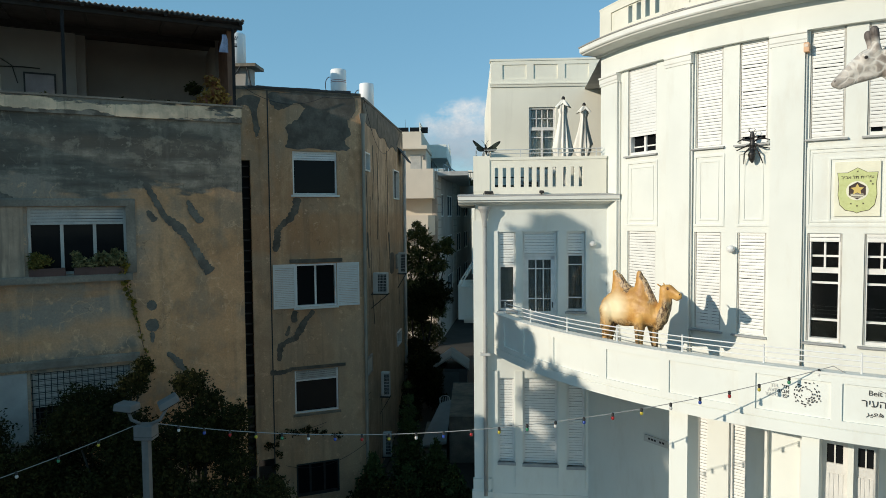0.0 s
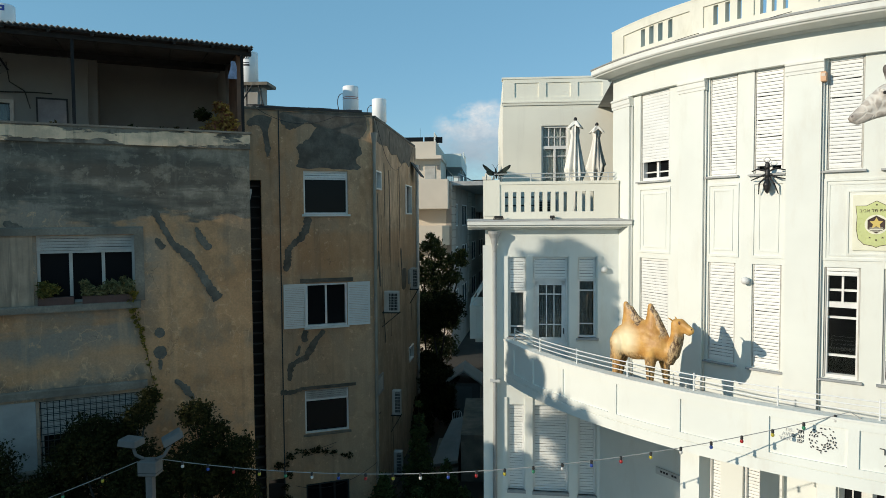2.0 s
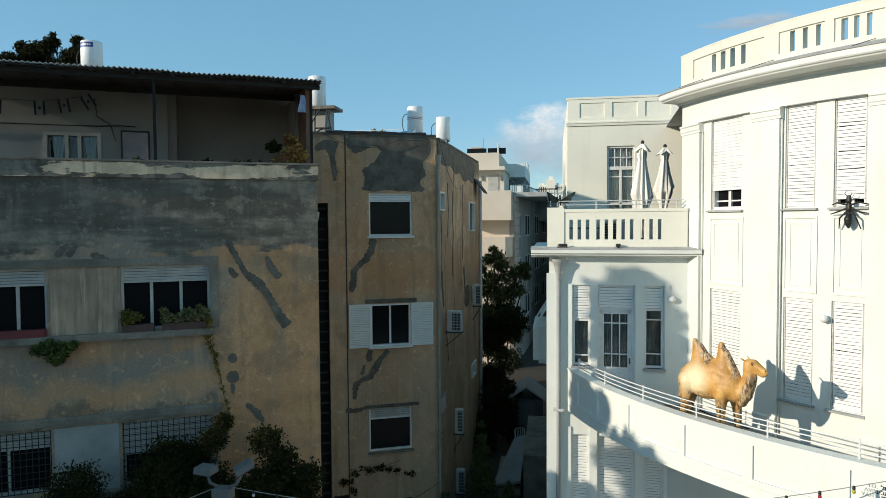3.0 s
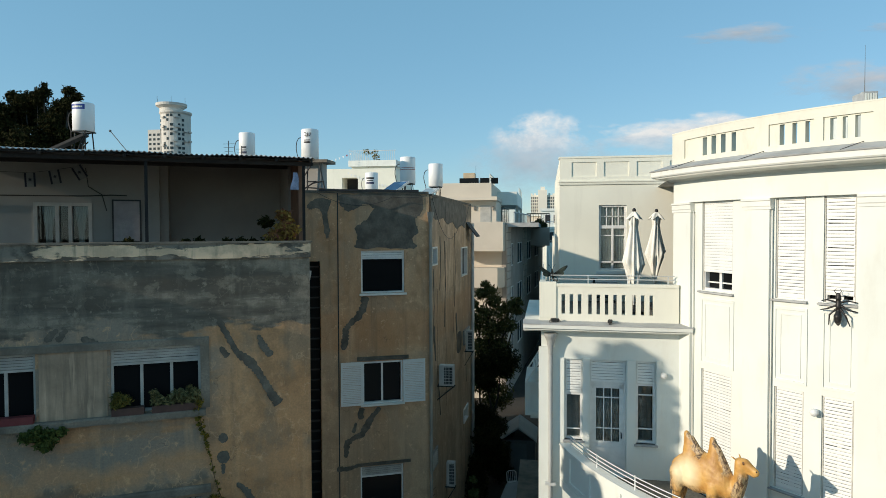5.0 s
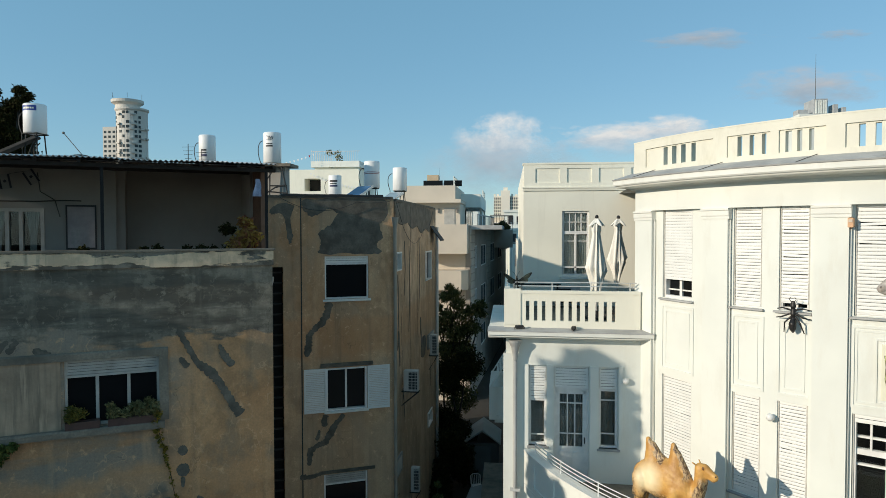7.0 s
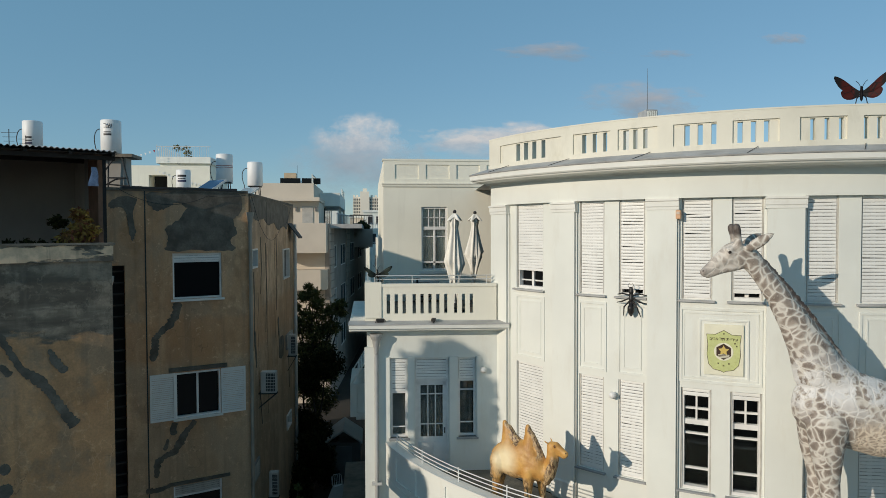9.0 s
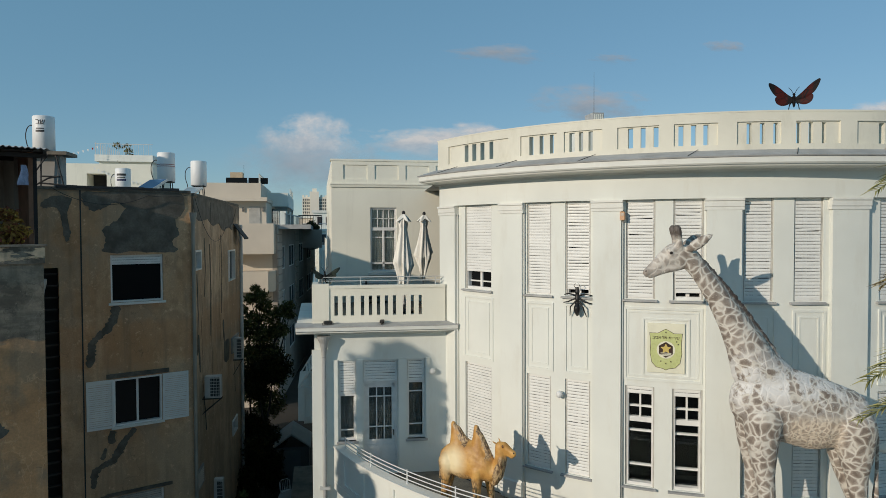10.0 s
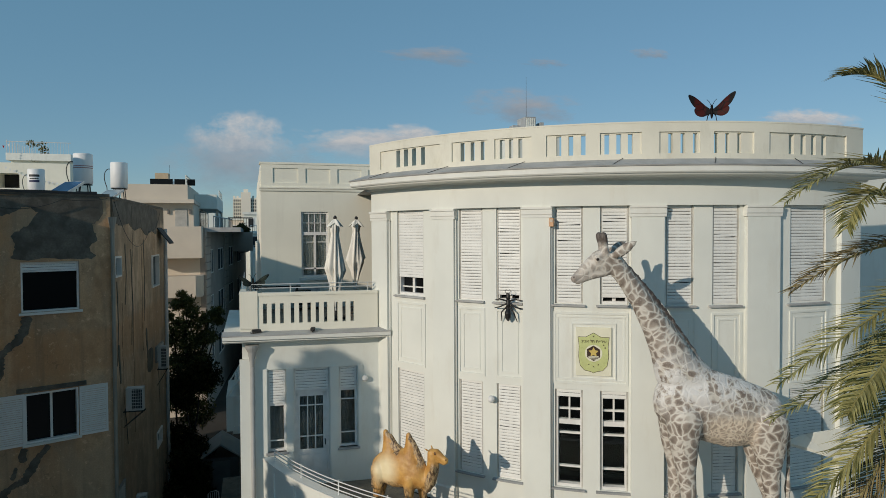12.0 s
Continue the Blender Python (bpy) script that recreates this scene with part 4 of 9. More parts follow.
# concrete lintel bands and sills that run along the windows
for z0, z1, d in ((6.97, 7.13, 0.06), (3.77, 3.93, 0.09)):
    bm = bmesh.new()
    profile_run(bm, [2.16, LEN], [(0.0, z0), (d, z0), (d, z1 - 0.03), (d - 0.03, z1), (0.0, z1)], fa)
    part("lintel", bm, CEMENT_LT, house_a)
for z0, z1, d in ((5.46, 5.60, 0.16), (2.20, 2.34, 0.14)):
    bm = bmesh.new()
    profile_run(bm, [2.24, LEN], [(-0.2, z0), (d, z0), (d, z1 - 0.03), (d - 0.03, z1), (-0.2, z1)], fa)
    part("sill_band", bm, CEMENT_LT, house_a)
bm = bmesh.new()
quad_box(bm, 2.16, 2.34, 0.0, 0.05, 5.6, 6.97, fa)
part("jamb", bm, CEMENT_LT, house_a)
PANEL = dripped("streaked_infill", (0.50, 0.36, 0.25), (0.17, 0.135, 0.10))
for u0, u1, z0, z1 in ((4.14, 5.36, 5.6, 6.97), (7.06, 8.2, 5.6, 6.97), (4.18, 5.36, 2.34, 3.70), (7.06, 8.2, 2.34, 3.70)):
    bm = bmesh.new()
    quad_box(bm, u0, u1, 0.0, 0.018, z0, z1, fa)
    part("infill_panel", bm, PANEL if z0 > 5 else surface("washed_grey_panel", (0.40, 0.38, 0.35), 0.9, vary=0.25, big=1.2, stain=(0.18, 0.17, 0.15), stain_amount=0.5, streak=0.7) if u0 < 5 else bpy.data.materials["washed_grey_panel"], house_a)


def sash_window(house, f, u0, u1, z0, z1, box, leaves, slat_mat=SLAT_OLD, grid=False, curtain=False, d=-0.06):
    """A sliding window under a roller shutter: frame, mullions, panes, shutter end; grid: a security grille in front."""
    bm = bmesh.new()
    fr = 0.05
    low = z1 - box
    pierced(bm, u0, u1, z0, z1, d - 0.12, d, [(u0 + fr, u1 - fr, z0 + fr, low - fr), (u0 + fr, u1 - fr, low, z1 - 0.01)], f)
    wood = JOINERY_OLD if f is fa else JOINERY
    win = part("window", bm, wood, house)
    for k in range(1, leaves):
        u = u0 + (u1 - u0) * k / leaves
        bm = bmesh.new()
        quad_box(bm, u - 0.03, u + 0.03, d - 0.1, d - 0.03, z0 + fr, low - fr, f)
        part("mullion", bm, wood, win)
    bm = bmesh.new()
    quad_box(bm, u0 + fr, u1 - fr, d - 0.075, d - 0.07, z0 + fr, low - fr, f)
    part("pane", bm, GLASS, win)
    shutter(win, u0 + 0.03, u1 - 0.03, low, z1, d - 0.02, f, int(u0 * 7 + z0), mat=slat_mat)
    if grid:
        bm = bmesh.new()
        n = max(4, round((u1 - u0) / 0.11))
        for k in range(n + 1):
            u = u0 + 0.02 + (u1 - u0 - 0.04) * k / n
            quad_box(bm, u - 0.007, u + 0.007, d + 0.05, d + 0.065, z0, z1, f)
        m = max(3, round((z1 - z0) / 0.14))
        for k in range(m + 1):
            z = z0 + 0.01 + (z1 - z0 - 0.02) * k / m
            quad_box(bm, u0, u1, d + 0.064, d + 0.075, z - 0.007, z + 0.007, f)
        part("window_grille", bm, DARK_STEEL, win)
    return win


for u0, u1, z0, z1 in row1:
    sash_window(house_a, fa, u0, u1, z0, z1, 0.30, 3)
for i, (u0, u1, z0, z1) in enumerate(row2):
    sash_window(house_a, fa, u0, u1, z0, z1, 0.66 if i == 0 else 0.32, 2, grid=True, d=-0.10)
for u0, u1, z0, z1 in row3:
    sash_window(house_a, fa, u0, u1, z0, z1, 0.3, 2)


def smear(f, pts, widths, seed, mat=CEMENT, house=None, d=0.004, name="cement_patch"):
    """A ragged cement patch trowelled over a crack, along points (u, z)."""
    rnd = random.Random(seed)
    fine = []
    for i in range(len(pts) - 1):
        for k in range(8):
            s = k / 8
            fine.append((pts[i][0] + (pts[i + 1][0] - pts[i][0]) * s, pts[i][1] + (pts[i + 1][1] - pts[i][1]) * s, widths[i] + (widths[i + 1] - widths[i]) * s))
    fine.append((*pts[-1], widths[-1]))
    left, right = [], []
    for i, (u, z, w) in enumerate(fine):
        a, b = fine[max(0, i - 1)], fine[min(len(fine) - 1, i + 1)]
        t = Vector((b[0] - a[0], b[1] - a[1])).normalized()
        n = Vector((-t.y, t.x))
        end = 0.45 if i in (0, len(fine) - 1) else 1.0
        j, k = w * end * rnd.uniform(0.7, 1.25), w * end * rnd.uniform(0.7, 1.25)
        left.append((u + n.x * j, z + n.y * j))
        right.append((u - n.x * k, z - n.y * k))
    bm = bmesh.new()
    rows = [[bm.verts.new(f(p[0], d + 0.012, p[1])), bm.verts.new(f(q[0], d + 0.012, q[1])), bm.verts.new(f(q[0], -0.01, q[1])), bm.verts.new(f(p[0], -0.01, p[1]))] for p, q in zip(left, right)]
    for a, b in zip(rows, rows[1:]):
        for k in range(4):
            bm.faces.new((a[k], a[(k + 1) % 4], b[(k + 1) % 4], b[k]))
    bm.faces.new(rows[0])
    bm.faces.new(rows[-1])
    part(name, bm, mat, house)


smear(fa, [(1.96, 7.48), (1.80, 7.16), (1.61, 6.77), (1.31, 6.51), (1.14, 6.27), (0.98, 5.98), (0.81, 5.68), (0.70, 5.53)], [0.07, 0.06, 0.07, 0.10, 0.08, 0.08, 0.09, 0.13], 1, house=house_a)
smear(fa, [(1.93, 6.88), (1.78, 6.66)], [0.05, 0.07], 2, house=house_a)
smear(fa, [(1.14, 7.1), (1.03, 6.85), (0.86, 6.62)], [0.04, 0.08, 0.07], 3, house=house_a)


def daub(f, corners, seed, house, jag=0.025, steps=7, d=0.012):
    """A flat trowelled patch inside a wandering outline through corners (u, z)."""
    rnd = random.Random(seed)
    n = len(corners)
    ring = []
    for i in range(n):
        p0, p1, p2, p3 = (Vector(corners[(i + k) % n]) for k in (-1, 0, 1, 2))
        for k in range(steps):
            t = k / steps
            q = 0.5 * (2 * p1 + (p2 - p0) * t + (2 * p0 - 5 * p1 + 4 * p2 - p3) * t * t + (3 * p1 - p0 - 3 * p2 + p3) * t ** 3)
            ring.append((q.x + rnd.uniform(-jag, jag), q.y + rnd.uniform(-jag, jag)))
    bm = bmesh.new()
    a = [bm.verts.new(f(u, d, z)) for u, z in ring]
    b = [bm.verts.new(f(u, -0.01, z)) for u, z in ring]
    bm.faces.new(a)
    for i in range(len(ring)):
        j = (i + 1) % len(ring)
        bm.faces.new((a[i], a[j], b[j], b[i]))
    part("cement_patch", bm, CEMENT, house)


for cu, cz, r, s in ((1.90, 4.89, 0.10, 4), (1.90, 4.47, 0.13, 5)):
    daub(fa, [(cu + r * math.cos(k * 1.047), cz + r * 1.1 * math.sin(k * 1.047)) for k in range(6)], s, house_a, 0.012)
smear(fa, [(1.905, 4.32), (1.907, 4.10)], [0.05, 0.03], 6, house=house_a)
smear(fa, [(1.62, 3.86), (1.4, 3.62), (1.26, 3.4)], [0.05, 0.08, 0.04], 7, house=house_a)
smear(fa, [(5.02, 7.44), (5.24, 7.2)], [0.05, 0.08], 8, house=house_a)
smear(fa, [(4.86, 7.44), (5.02, 7.18)], [0.05, 0.07], 9, house=house_a)
smear(fa, [(4.60, 7.23), (4.28, 7.10)], [0.07, 0.05], 10, house=house_a)

# open roof terrace: back wall, posts, tin roof
PAINT = surface("old_white_paint", (0.33, 0.31, 0.28), 0.85, vary=0.12, big=0.8, stain=(0.25, 0.24, 0.22), stain_amount=0.35, streak=0.7)
bm = bmesh.new()
pierced(bm, 3.3, LEN, 8.28, 11.32, -3.5, -3.3, [(4.88, 6.06, 8.3, 10.06)], fa)
part("terrace_wall", bm, PAINT, house_a)
bm = bmesh.new()
pierced(bm, 0.0, 3.3, 8.28, 11.40, -4.6, -4.4, [], fa)
part("terrace_wall", bm, PAINT, house_a)
for b4 in ((3.1, 3.3, -4.4, -3.5), (0.0, 0.18, -4.4, -2.5)):
    bm = bmesh.new()
    quad_box(bm, *b4, 8.28, 11.22, fa)
    part("terrace_wall", bm, PAINT, house_a)
bm = bmesh.new()
quad_box(bm, 0.0, 0.10, -2.5, -1.0, 8.28, 11.12, fa)
part("terrace_screen", bm, surface("rusty_board", (0.20, 0.11, 0.07), 0.8, vary=0.3, big=3), house_a, "rusty brown screen board")
win_frame = bmesh.new()
for a, b, c, e in ((4.84, 4.92, 8.3, 10.1), (6.02, 6.10, 8.3, 10.1), (4.92, 6.02, 10.02, 10.1), (5.28, 5.36, 8.3, 10.02), (5.56, 5.64, 8.3, 10.02)):
    quad_box(win_frame, a, b, -3.45, -3.27, c, e, fa)
tw = part("terrace_door", win_frame, JOINERY_OLD, house_a)
bm = bmesh.new()
quad_box(bm, 4.92, 6.02, -3.40, -3.39, 8.3, 10.02, fa)
part("pane", bm, PANE, tw).visible_shadow = False
for a, b in ((5.66, 5.98), (4.95, 5.26)):
    bm = bmesh.new()
    n = 24
    rings = []
    for k in range(n + 1):
        s = k / n
        rings.append([bm.verts.new(fa(a + (b - a) * (0.5 + (s - 0.5) * w), -3.5 + 0.02 * math.sin(k * 1.8), z)) for z, w in ((8.4, 0.95), (9.1, 0.45), (9.4, 0.5), (10.02, 1.0))])
    for p, q in zip(rings, rings[1:]):
        for k in range(3):
            bm.faces.new((p[k], q[k], q[k + 1], p[k + 1]))
    part("curtain", bm, surface("lace_curtain", (0.6, 0.59, 0.57), 0.9, vary=0.1), tw, smooth=True)
bm = bmesh.new()
quad_box(bm, 3.2, LEN, -3.8, -3.6, 8.3, 11.0, fa)
part("inner_wall", bm, DARK, house_a)
for u in (0.10, 3.36, 6.6):
    bm = bmesh.new()
    quad_box(bm, u - 0.03, u + 0.03, -0.14, -0.08, 9.16, 10.90, fa)
    part("roof_post", bm, surface("black_post_paint", (0.012, 0.012, 0.013), 0.95, vary=0.3, big=3), house_a)
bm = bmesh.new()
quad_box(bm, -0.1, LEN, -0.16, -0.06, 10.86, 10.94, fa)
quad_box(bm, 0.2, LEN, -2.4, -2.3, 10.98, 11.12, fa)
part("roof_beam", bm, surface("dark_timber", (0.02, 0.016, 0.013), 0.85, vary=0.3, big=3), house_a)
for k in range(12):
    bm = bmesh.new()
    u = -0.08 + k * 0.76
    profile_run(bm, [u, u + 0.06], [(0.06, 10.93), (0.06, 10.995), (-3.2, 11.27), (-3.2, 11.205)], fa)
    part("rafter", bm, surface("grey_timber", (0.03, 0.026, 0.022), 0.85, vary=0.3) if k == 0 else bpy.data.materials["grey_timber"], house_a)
TIN = surface("rusty_corrugated_tin", (0.72, 0.71, 0.69), 0.4, 0.3, vary=0.2, big=1.2, stain=(0.20, 0.12, 0.08), stain_amount=0.35)
# added sheet below the tin; its near-black colour paints the shade under the roof
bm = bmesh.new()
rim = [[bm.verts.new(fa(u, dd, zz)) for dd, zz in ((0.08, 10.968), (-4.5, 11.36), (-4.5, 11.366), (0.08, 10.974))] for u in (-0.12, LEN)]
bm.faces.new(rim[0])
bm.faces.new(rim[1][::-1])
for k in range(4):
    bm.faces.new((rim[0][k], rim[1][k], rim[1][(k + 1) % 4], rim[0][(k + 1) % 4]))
part("roof_shade_sheet", bm, surface("underside_shade_black", (0.045, 0.037, 0.032), 0.8, vary=0.35, big=1.5), house_a, "dark sheet added for the shade under the roof")
for sheet in range(8):
    bm = bmesh.new()
    u0 = -0.12 + sheet * 1.06
    lift = 0.006 * (sheet % 2)
    n = 60
    rings = []
    for k in range(n + 1):
        u = u0 + 1.10 * k / n
        z = 0.018 * math.sin(2 * math.pi * u / 0.076 * 0.75) + lift + 0.006 * math.sin(u * 2.1)
        rings.append([bm.verts.new(fa(u, dd, z + zz)) for dd, zz in ((0.12 + 0.03 * math.sin(sheet * 2.2), 11.025), (-4.7, 11.44), (-4.7, 11.433), (0.12 + 0.03 * math.sin(sheet * 2.2), 11.018))])
    for p, q in zip(rings, rings[1:]):
        for k in range(4):
            bm.faces.new((p[k], p[(k + 1) % 4], q[(k + 1) % 4], q[k]))
    part("roof_sheet", bm, TIN, house_a, smooth=True)

# ---- ochre apartment house behind ----
KB = Vector((-3.2, 20.86, 0))
UB = Vector((-0.911, -0.412, 0))
NB = Vector((0.412, -0.911, 0))


def fb(u, d, z):
    return KB + UB * u + NB * d + Vector((0, 0, z))


SB = Vector((0.035, 0.9994, 0)).normalized()
TB = Vector((SB.y, -SB.x, 0))


def fs(u, d, z):
    return KB + SB * u + TB * d + Vector((0, 0, z))


house_b = thing("ochre_house", pose(*(fb(3, -4, GZ))), "ochre stucco apartment house with cement-patched cracks", "house", fixed=True)
wins_b = [(0.82, 2.20, 7.42, 8.76), (0.90, 2.18, 3.92, 5.26), (0.88, 2.26, 0.55, 1.92), (0.9, 2.26, -2.1, -1.05)]
bm = bmesh.new()
pierced(bm, 0.0, 9.0, GZ, 10.55, -0.25, 0.0, wins_b + [(3.46, 3.84, GZ, 8.45), (2.9, 3.4, GZ, -0.75)], fb)
part("wall", bm, STUCCO_B, house_b)
wins_s = [(0.3, 1.12, 8.22, 8.84), (6.2, 7.7, 7.45, 8.68), (6.75, 7.88, 1.14, 1.76)]
bm = bmesh.new()
pierced(bm, 0.25, 8.9, GZ, 10.5, -0.25, 0.0, wins_s, fs)
part("wall", bm, STUCCO_C, house_b)
bm = bmesh.new()
quad_box(bm, 0.02, 9.0, -0.3, 0.03, 10.55, 10.63, fb)
quad_box(bm, 0.3, 8.9, -0.3, 0.03, 10.5, 10.58, fs)
part("coping", bm, CEMENT, house_b)
rnd = random.Random(17)
for k in range(13):
    bm = bmesh.new()
    u = 0.35 + 0.24 * k
    quad_box(bm, u, u + 0.25, -0.2, 0.05 + 0.012 * rnd.random(), 10.61 - 0.012 * rnd.random(), 10.665 + 0.02 * rnd.random(), fb)
    part("roofing_felt", bm, BLACK, house_b, "black felt turned over the roof edge")
bm = bmesh.new()
quad_box(bm, -11.5, -3.3, 21.5, 29.8, 10.2, 10.35)
quad_box(bm, -11.5, -5.6, 29.8, 36.0, 10.2, 10.35)
part("roof", bm, CAP_GREY, house_b)
bm = bmesh.new()
quad_box(bm, -11.5, -5.6, 29.8, 36.0, GZ, 10.2)
part("rear_wall", bm, STUCCO_C, house_b)
bm = bmesh.new()
quad_box(bm, -11.5, -3.2, 29.5, 29.75, GZ, 10.5)
quad_box(bm, -11.5, -3.6, 23.5, 23.7, GZ, 10.2)
quad_box(bm, -6.0, -5.8, 21.0, 23.5, GZ, 10.2)
part("inner_wall", bm, DARK, house_b)
# louvred shaft
bm = bmesh.new()
for k in range(34):
    z = GZ + 0.2 + k * 0.32
    if z < 8.35:
        quad_box(bm, 3.46, 3.84, -0.24, -0.1, z, z + 0.035, fb)
tagged(part("shaft_louvre", bm, surface("weathered_louvre", (0.055, 0.045, 0.038), 0.8, vary=0.3), house_b), kind="stuff")
bm = bmesh.new()
quad_box(bm, 3.36, 3.95, -0.6, -0.5, GZ, 8.6, fb)
part("shaft_back", bm, DARK, house_b)
bm = bmesh.new()
tube(bm, [fb(3.86, 0.06, 8.1), fb(3.86, 0.06, GZ)], 0.05, 8)
part("rain_pipe", bm, CEMENT_LT, house_b)
bm = bmesh.new()
spun(bm, [(0.05, 7.95), (0.07, 8.1), (0.12, 8.3), (0.13, 8.42), (0.10, 8.42)], 12, fb(3.86, 0.10, -0.25))
part("pipe_hopper", bm, JOINERY_OLD, house_b)
bm = bmesh.new()
quad_box(bm, 2.90, 2.935, 0.0, 0.012, GZ, 10.55, fb)
part("wall_cable", bm, BLACK, house_b)
# front windows
sash_window(house_b, fb, *wins_b[0], 0.22, 1, SLAT)


def plain_window(house, f, u0, u1, z0, z1, leaves=2, open_leaf=False, mat=JOINERY, glass=GLASS, d=-0.08):
    bm = bmesh.new()
    fr = 0.05
    pierced(bm, u0, u1, z0, z1, d - 0.1, d + 0.09, [(u0 + fr, u1 - fr, z0 + fr, z1 - fr)], f)
    win = part("window", bm, mat, house)
    for k in range(1, leaves):
        u = u0 + (u1 - u0) * k / leaves
        bm = bmesh.new()
        quad_box(bm, u - 0.03, u + 0.03, d - 0.09, d - 0.02, z0 + fr, z1 - fr, f)
        part("mullion", bm, mat, win)
    bm = bmesh.new()
    quad_box(bm, u0 + fr, u1 - fr, d - 0.06, d - 0.055, z0 + fr, z1 - fr, f)
    part("pane", bm, glass, win)
    return win


win = plain_window(house_b, fb, *wins_b[1])
for a, b in ((2.18, 2.86), (0.16, 0.88)):
    bm = bmesh.new()
    for p, q, r, t in ((a, b, 3.90, 3.97), (a, b, 5.20, 5.27), (a, a + 0.05, 3.97, 5.20), (b - 0.05, b, 3.97, 5.20)):
        quad_box(bm, p, q, 0.01, 0.05, r, t, fb)
    slats(bm, a + 0.05, b - 0.05, 3.97, 5.20, 0.015, fb, pitch=0.055)
    tagged(part("hinged_shutter", bm, SLAT, win), "white louvred shutter folded open", kind="stuff")
sash_window(house_b, fb, *wins_b[2], 0.30, 1, SLAT_OLD)
plain_window(house_b, fb, *wins_b[3], 3, mat=DARK_STEEL)
for i, (u0, u1, z0, z1) in enumerate(wins_b[:3]):
    bm = bmesh.new()
    quad_box(bm, u0 - 0.06, u1 + 0.06, -0.1, 0.07, z0 - 0.07, z0 - 0.005, fb)
    part("sill", bm, WHITE_TRIM if i < 2 else CEMENT_LT, house_b)
bm = bmesh.new()
quad_box(bm, 0.7, 2.35, 0.0, 0.05, 5.30, 5.42, fb)
part("lintel", bm, CEMENT, house_b)
bm = bmesh.new()
quad_box(bm, 0.65, 2.4, 0.0, 0.05, 1.96, 2.05, fb)
part("lintel", bm, CEMENT, house_b)
smear(fb, [(2.08, 7.33), (2.12, 6.97), (2.34, 6.66), (2.58, 6.46), (2.70, 6.29), (2.71, 6.03), (2.77, 5.67)], [0.13, 0.11, 0.11, 0.07, 0.10, 0.11, 0.08], 21, house=house_b)
smear(fb, [(2.22, 3.82), (2.25, 3.45)], [0.10, 0.08], 22, house=house_b)
smear(fb, [(1.62, 3.78), (1.87, 3.53), (2.05, 3.22), (2.23, 2.95), (2.53, 2.86), (2.68, 2.72), (2.72, 2.28)], [0.08, 0.08, 0.12, 0.10, 0.06, 0.10, 0.06], 23, house=house_b)
smear(fb, [(2.40, 3.36), (2.48, 3.04)], [0.04, 0.06], 24, house=house_b)
daub(fb, [(2.78, 10.5), (2.85, 10.25), (2.62, 10.0), (2.3, 10.1), (2.04, 10.24), (1.7, 10.05), (1.2, 9.95), (0.7, 9.9), (0.28, 9.9), (0.3, 10.52), (1.5, 10.55)], 25, house_b, 0.028)
daub(fb, [(1.75, 10.1), (1.95, 9.78), (2.2, 9.62), (2.38, 9.45), (2.3, 9.13), (2.38, 8.85), (1.4, 8.84), (0.45, 8.84), (0.55, 9.11), (0.36, 9.38), (0.45, 9.7), (0.4, 10.0), (1.1, 10.12)], 26, house_b, 0.028, d=0.008)
daub(fb, [(3.84, 10.17), (3.55, 10.38), (3.12, 10.32), (3.24, 9.92), (3.16, 9.48), (3.2, 9.19), (3.3, 9.21), (3.37, 9.75), (3.5, 10.07), (3.77, 10.04)], 29, house_b, 0.02)
daub(fs, [(0.5, 9.9), (1.3, 9.75), (2.3, 9.82), (3.2, 9.62), (4.3, 9.7), (5.2, 9.45), (6.4, 9.6), (7.3, 9.5), (7.6, 10.1), (7.2, 10.45), (3.5, 10.5), (0.5, 10.45)], 31, house_b, 0.022, 12)
for u, za, zb in ((1.75, 9.2, 7.3), (2.6, 9.0, 5.9), (4.7, 9.3, 6.4), (0.6, 8.1, 5.6)):
    smear(fs, [(u, za), (u + 0.12, (za + zb) / 2), (u - 0.08, zb)], [0.04, 0.03, 0.015], int(u * 100), house=house_b)
smear(fb, [(3.0, 1.95), (2.7, 1.9), (2.3, 2.0)], [0.1, 0.07, 0.05], 28, house=house_b)
bm = bmesh.new()
tube(bm, [fb(-0.02, 0.10, 9.95), fb(-0.02, 0.10, 9.7), fb(-0.02, 0.09, GZ)], 0.055, 8)
part("rain_pipe", bm, surface("beige_pipe", (0.33, 0.30, 0.25), 0.7, vary=0.2), house_b)
bm = bmesh.new()
spun(bm, [(0.06, 9.62), (0.11, 9.9), (0.12, 9.98)], 10, fb(-0.02, 0.10, 0))
part("pipe_hopper", bm, bpy.data.materials["beige_pipe"], house_b)
AGED_FRAME = surface("aged_grey_frame", (0.30, 0.29, 0.27), 0.7, vary=0.2, big=4)
# side windows, far drain pipe, hood and vents
for i, wn in enumerate(wins_s):
    plain_window(house_b, fs, *wn, 1 if i == 0 else 2, glass=GLASS, d=-0.04)
bm = bmesh.new()
quad_box(bm, 8.9, 9.2, -0.3, 0.0, GZ, 10.5, fs)
part("wall", bm, STUCCO_C, house_b)
FAR_PIPE = surface("pale_drain_pipe", (0.52, 0.52, 0.50), 0.6, vary=0.15, big=3)
bm = bmesh.new()
tube(bm, [fs(9.0, 0.09, 9.7), fs(9.0, 0.09, GZ)], 0.07, 8)
part("rain_pipe", bm, FAR_PIPE, house_b, smooth=True)
bm = bmesh.new()
vs = [bm.verts.new(fs(u, d, z)) for u, d, z in ((7.6, 0.0, 9.75), (8.7, 0.0, 9.75), (8.7, 0.45, 9.15), (7.6, 0.45, 9.15), (7.6, 0.0, 9.69), (8.7, 0.0, 9.69), (8.7, 0.45, 9.09), (7.6, 0.45, 9.09))]
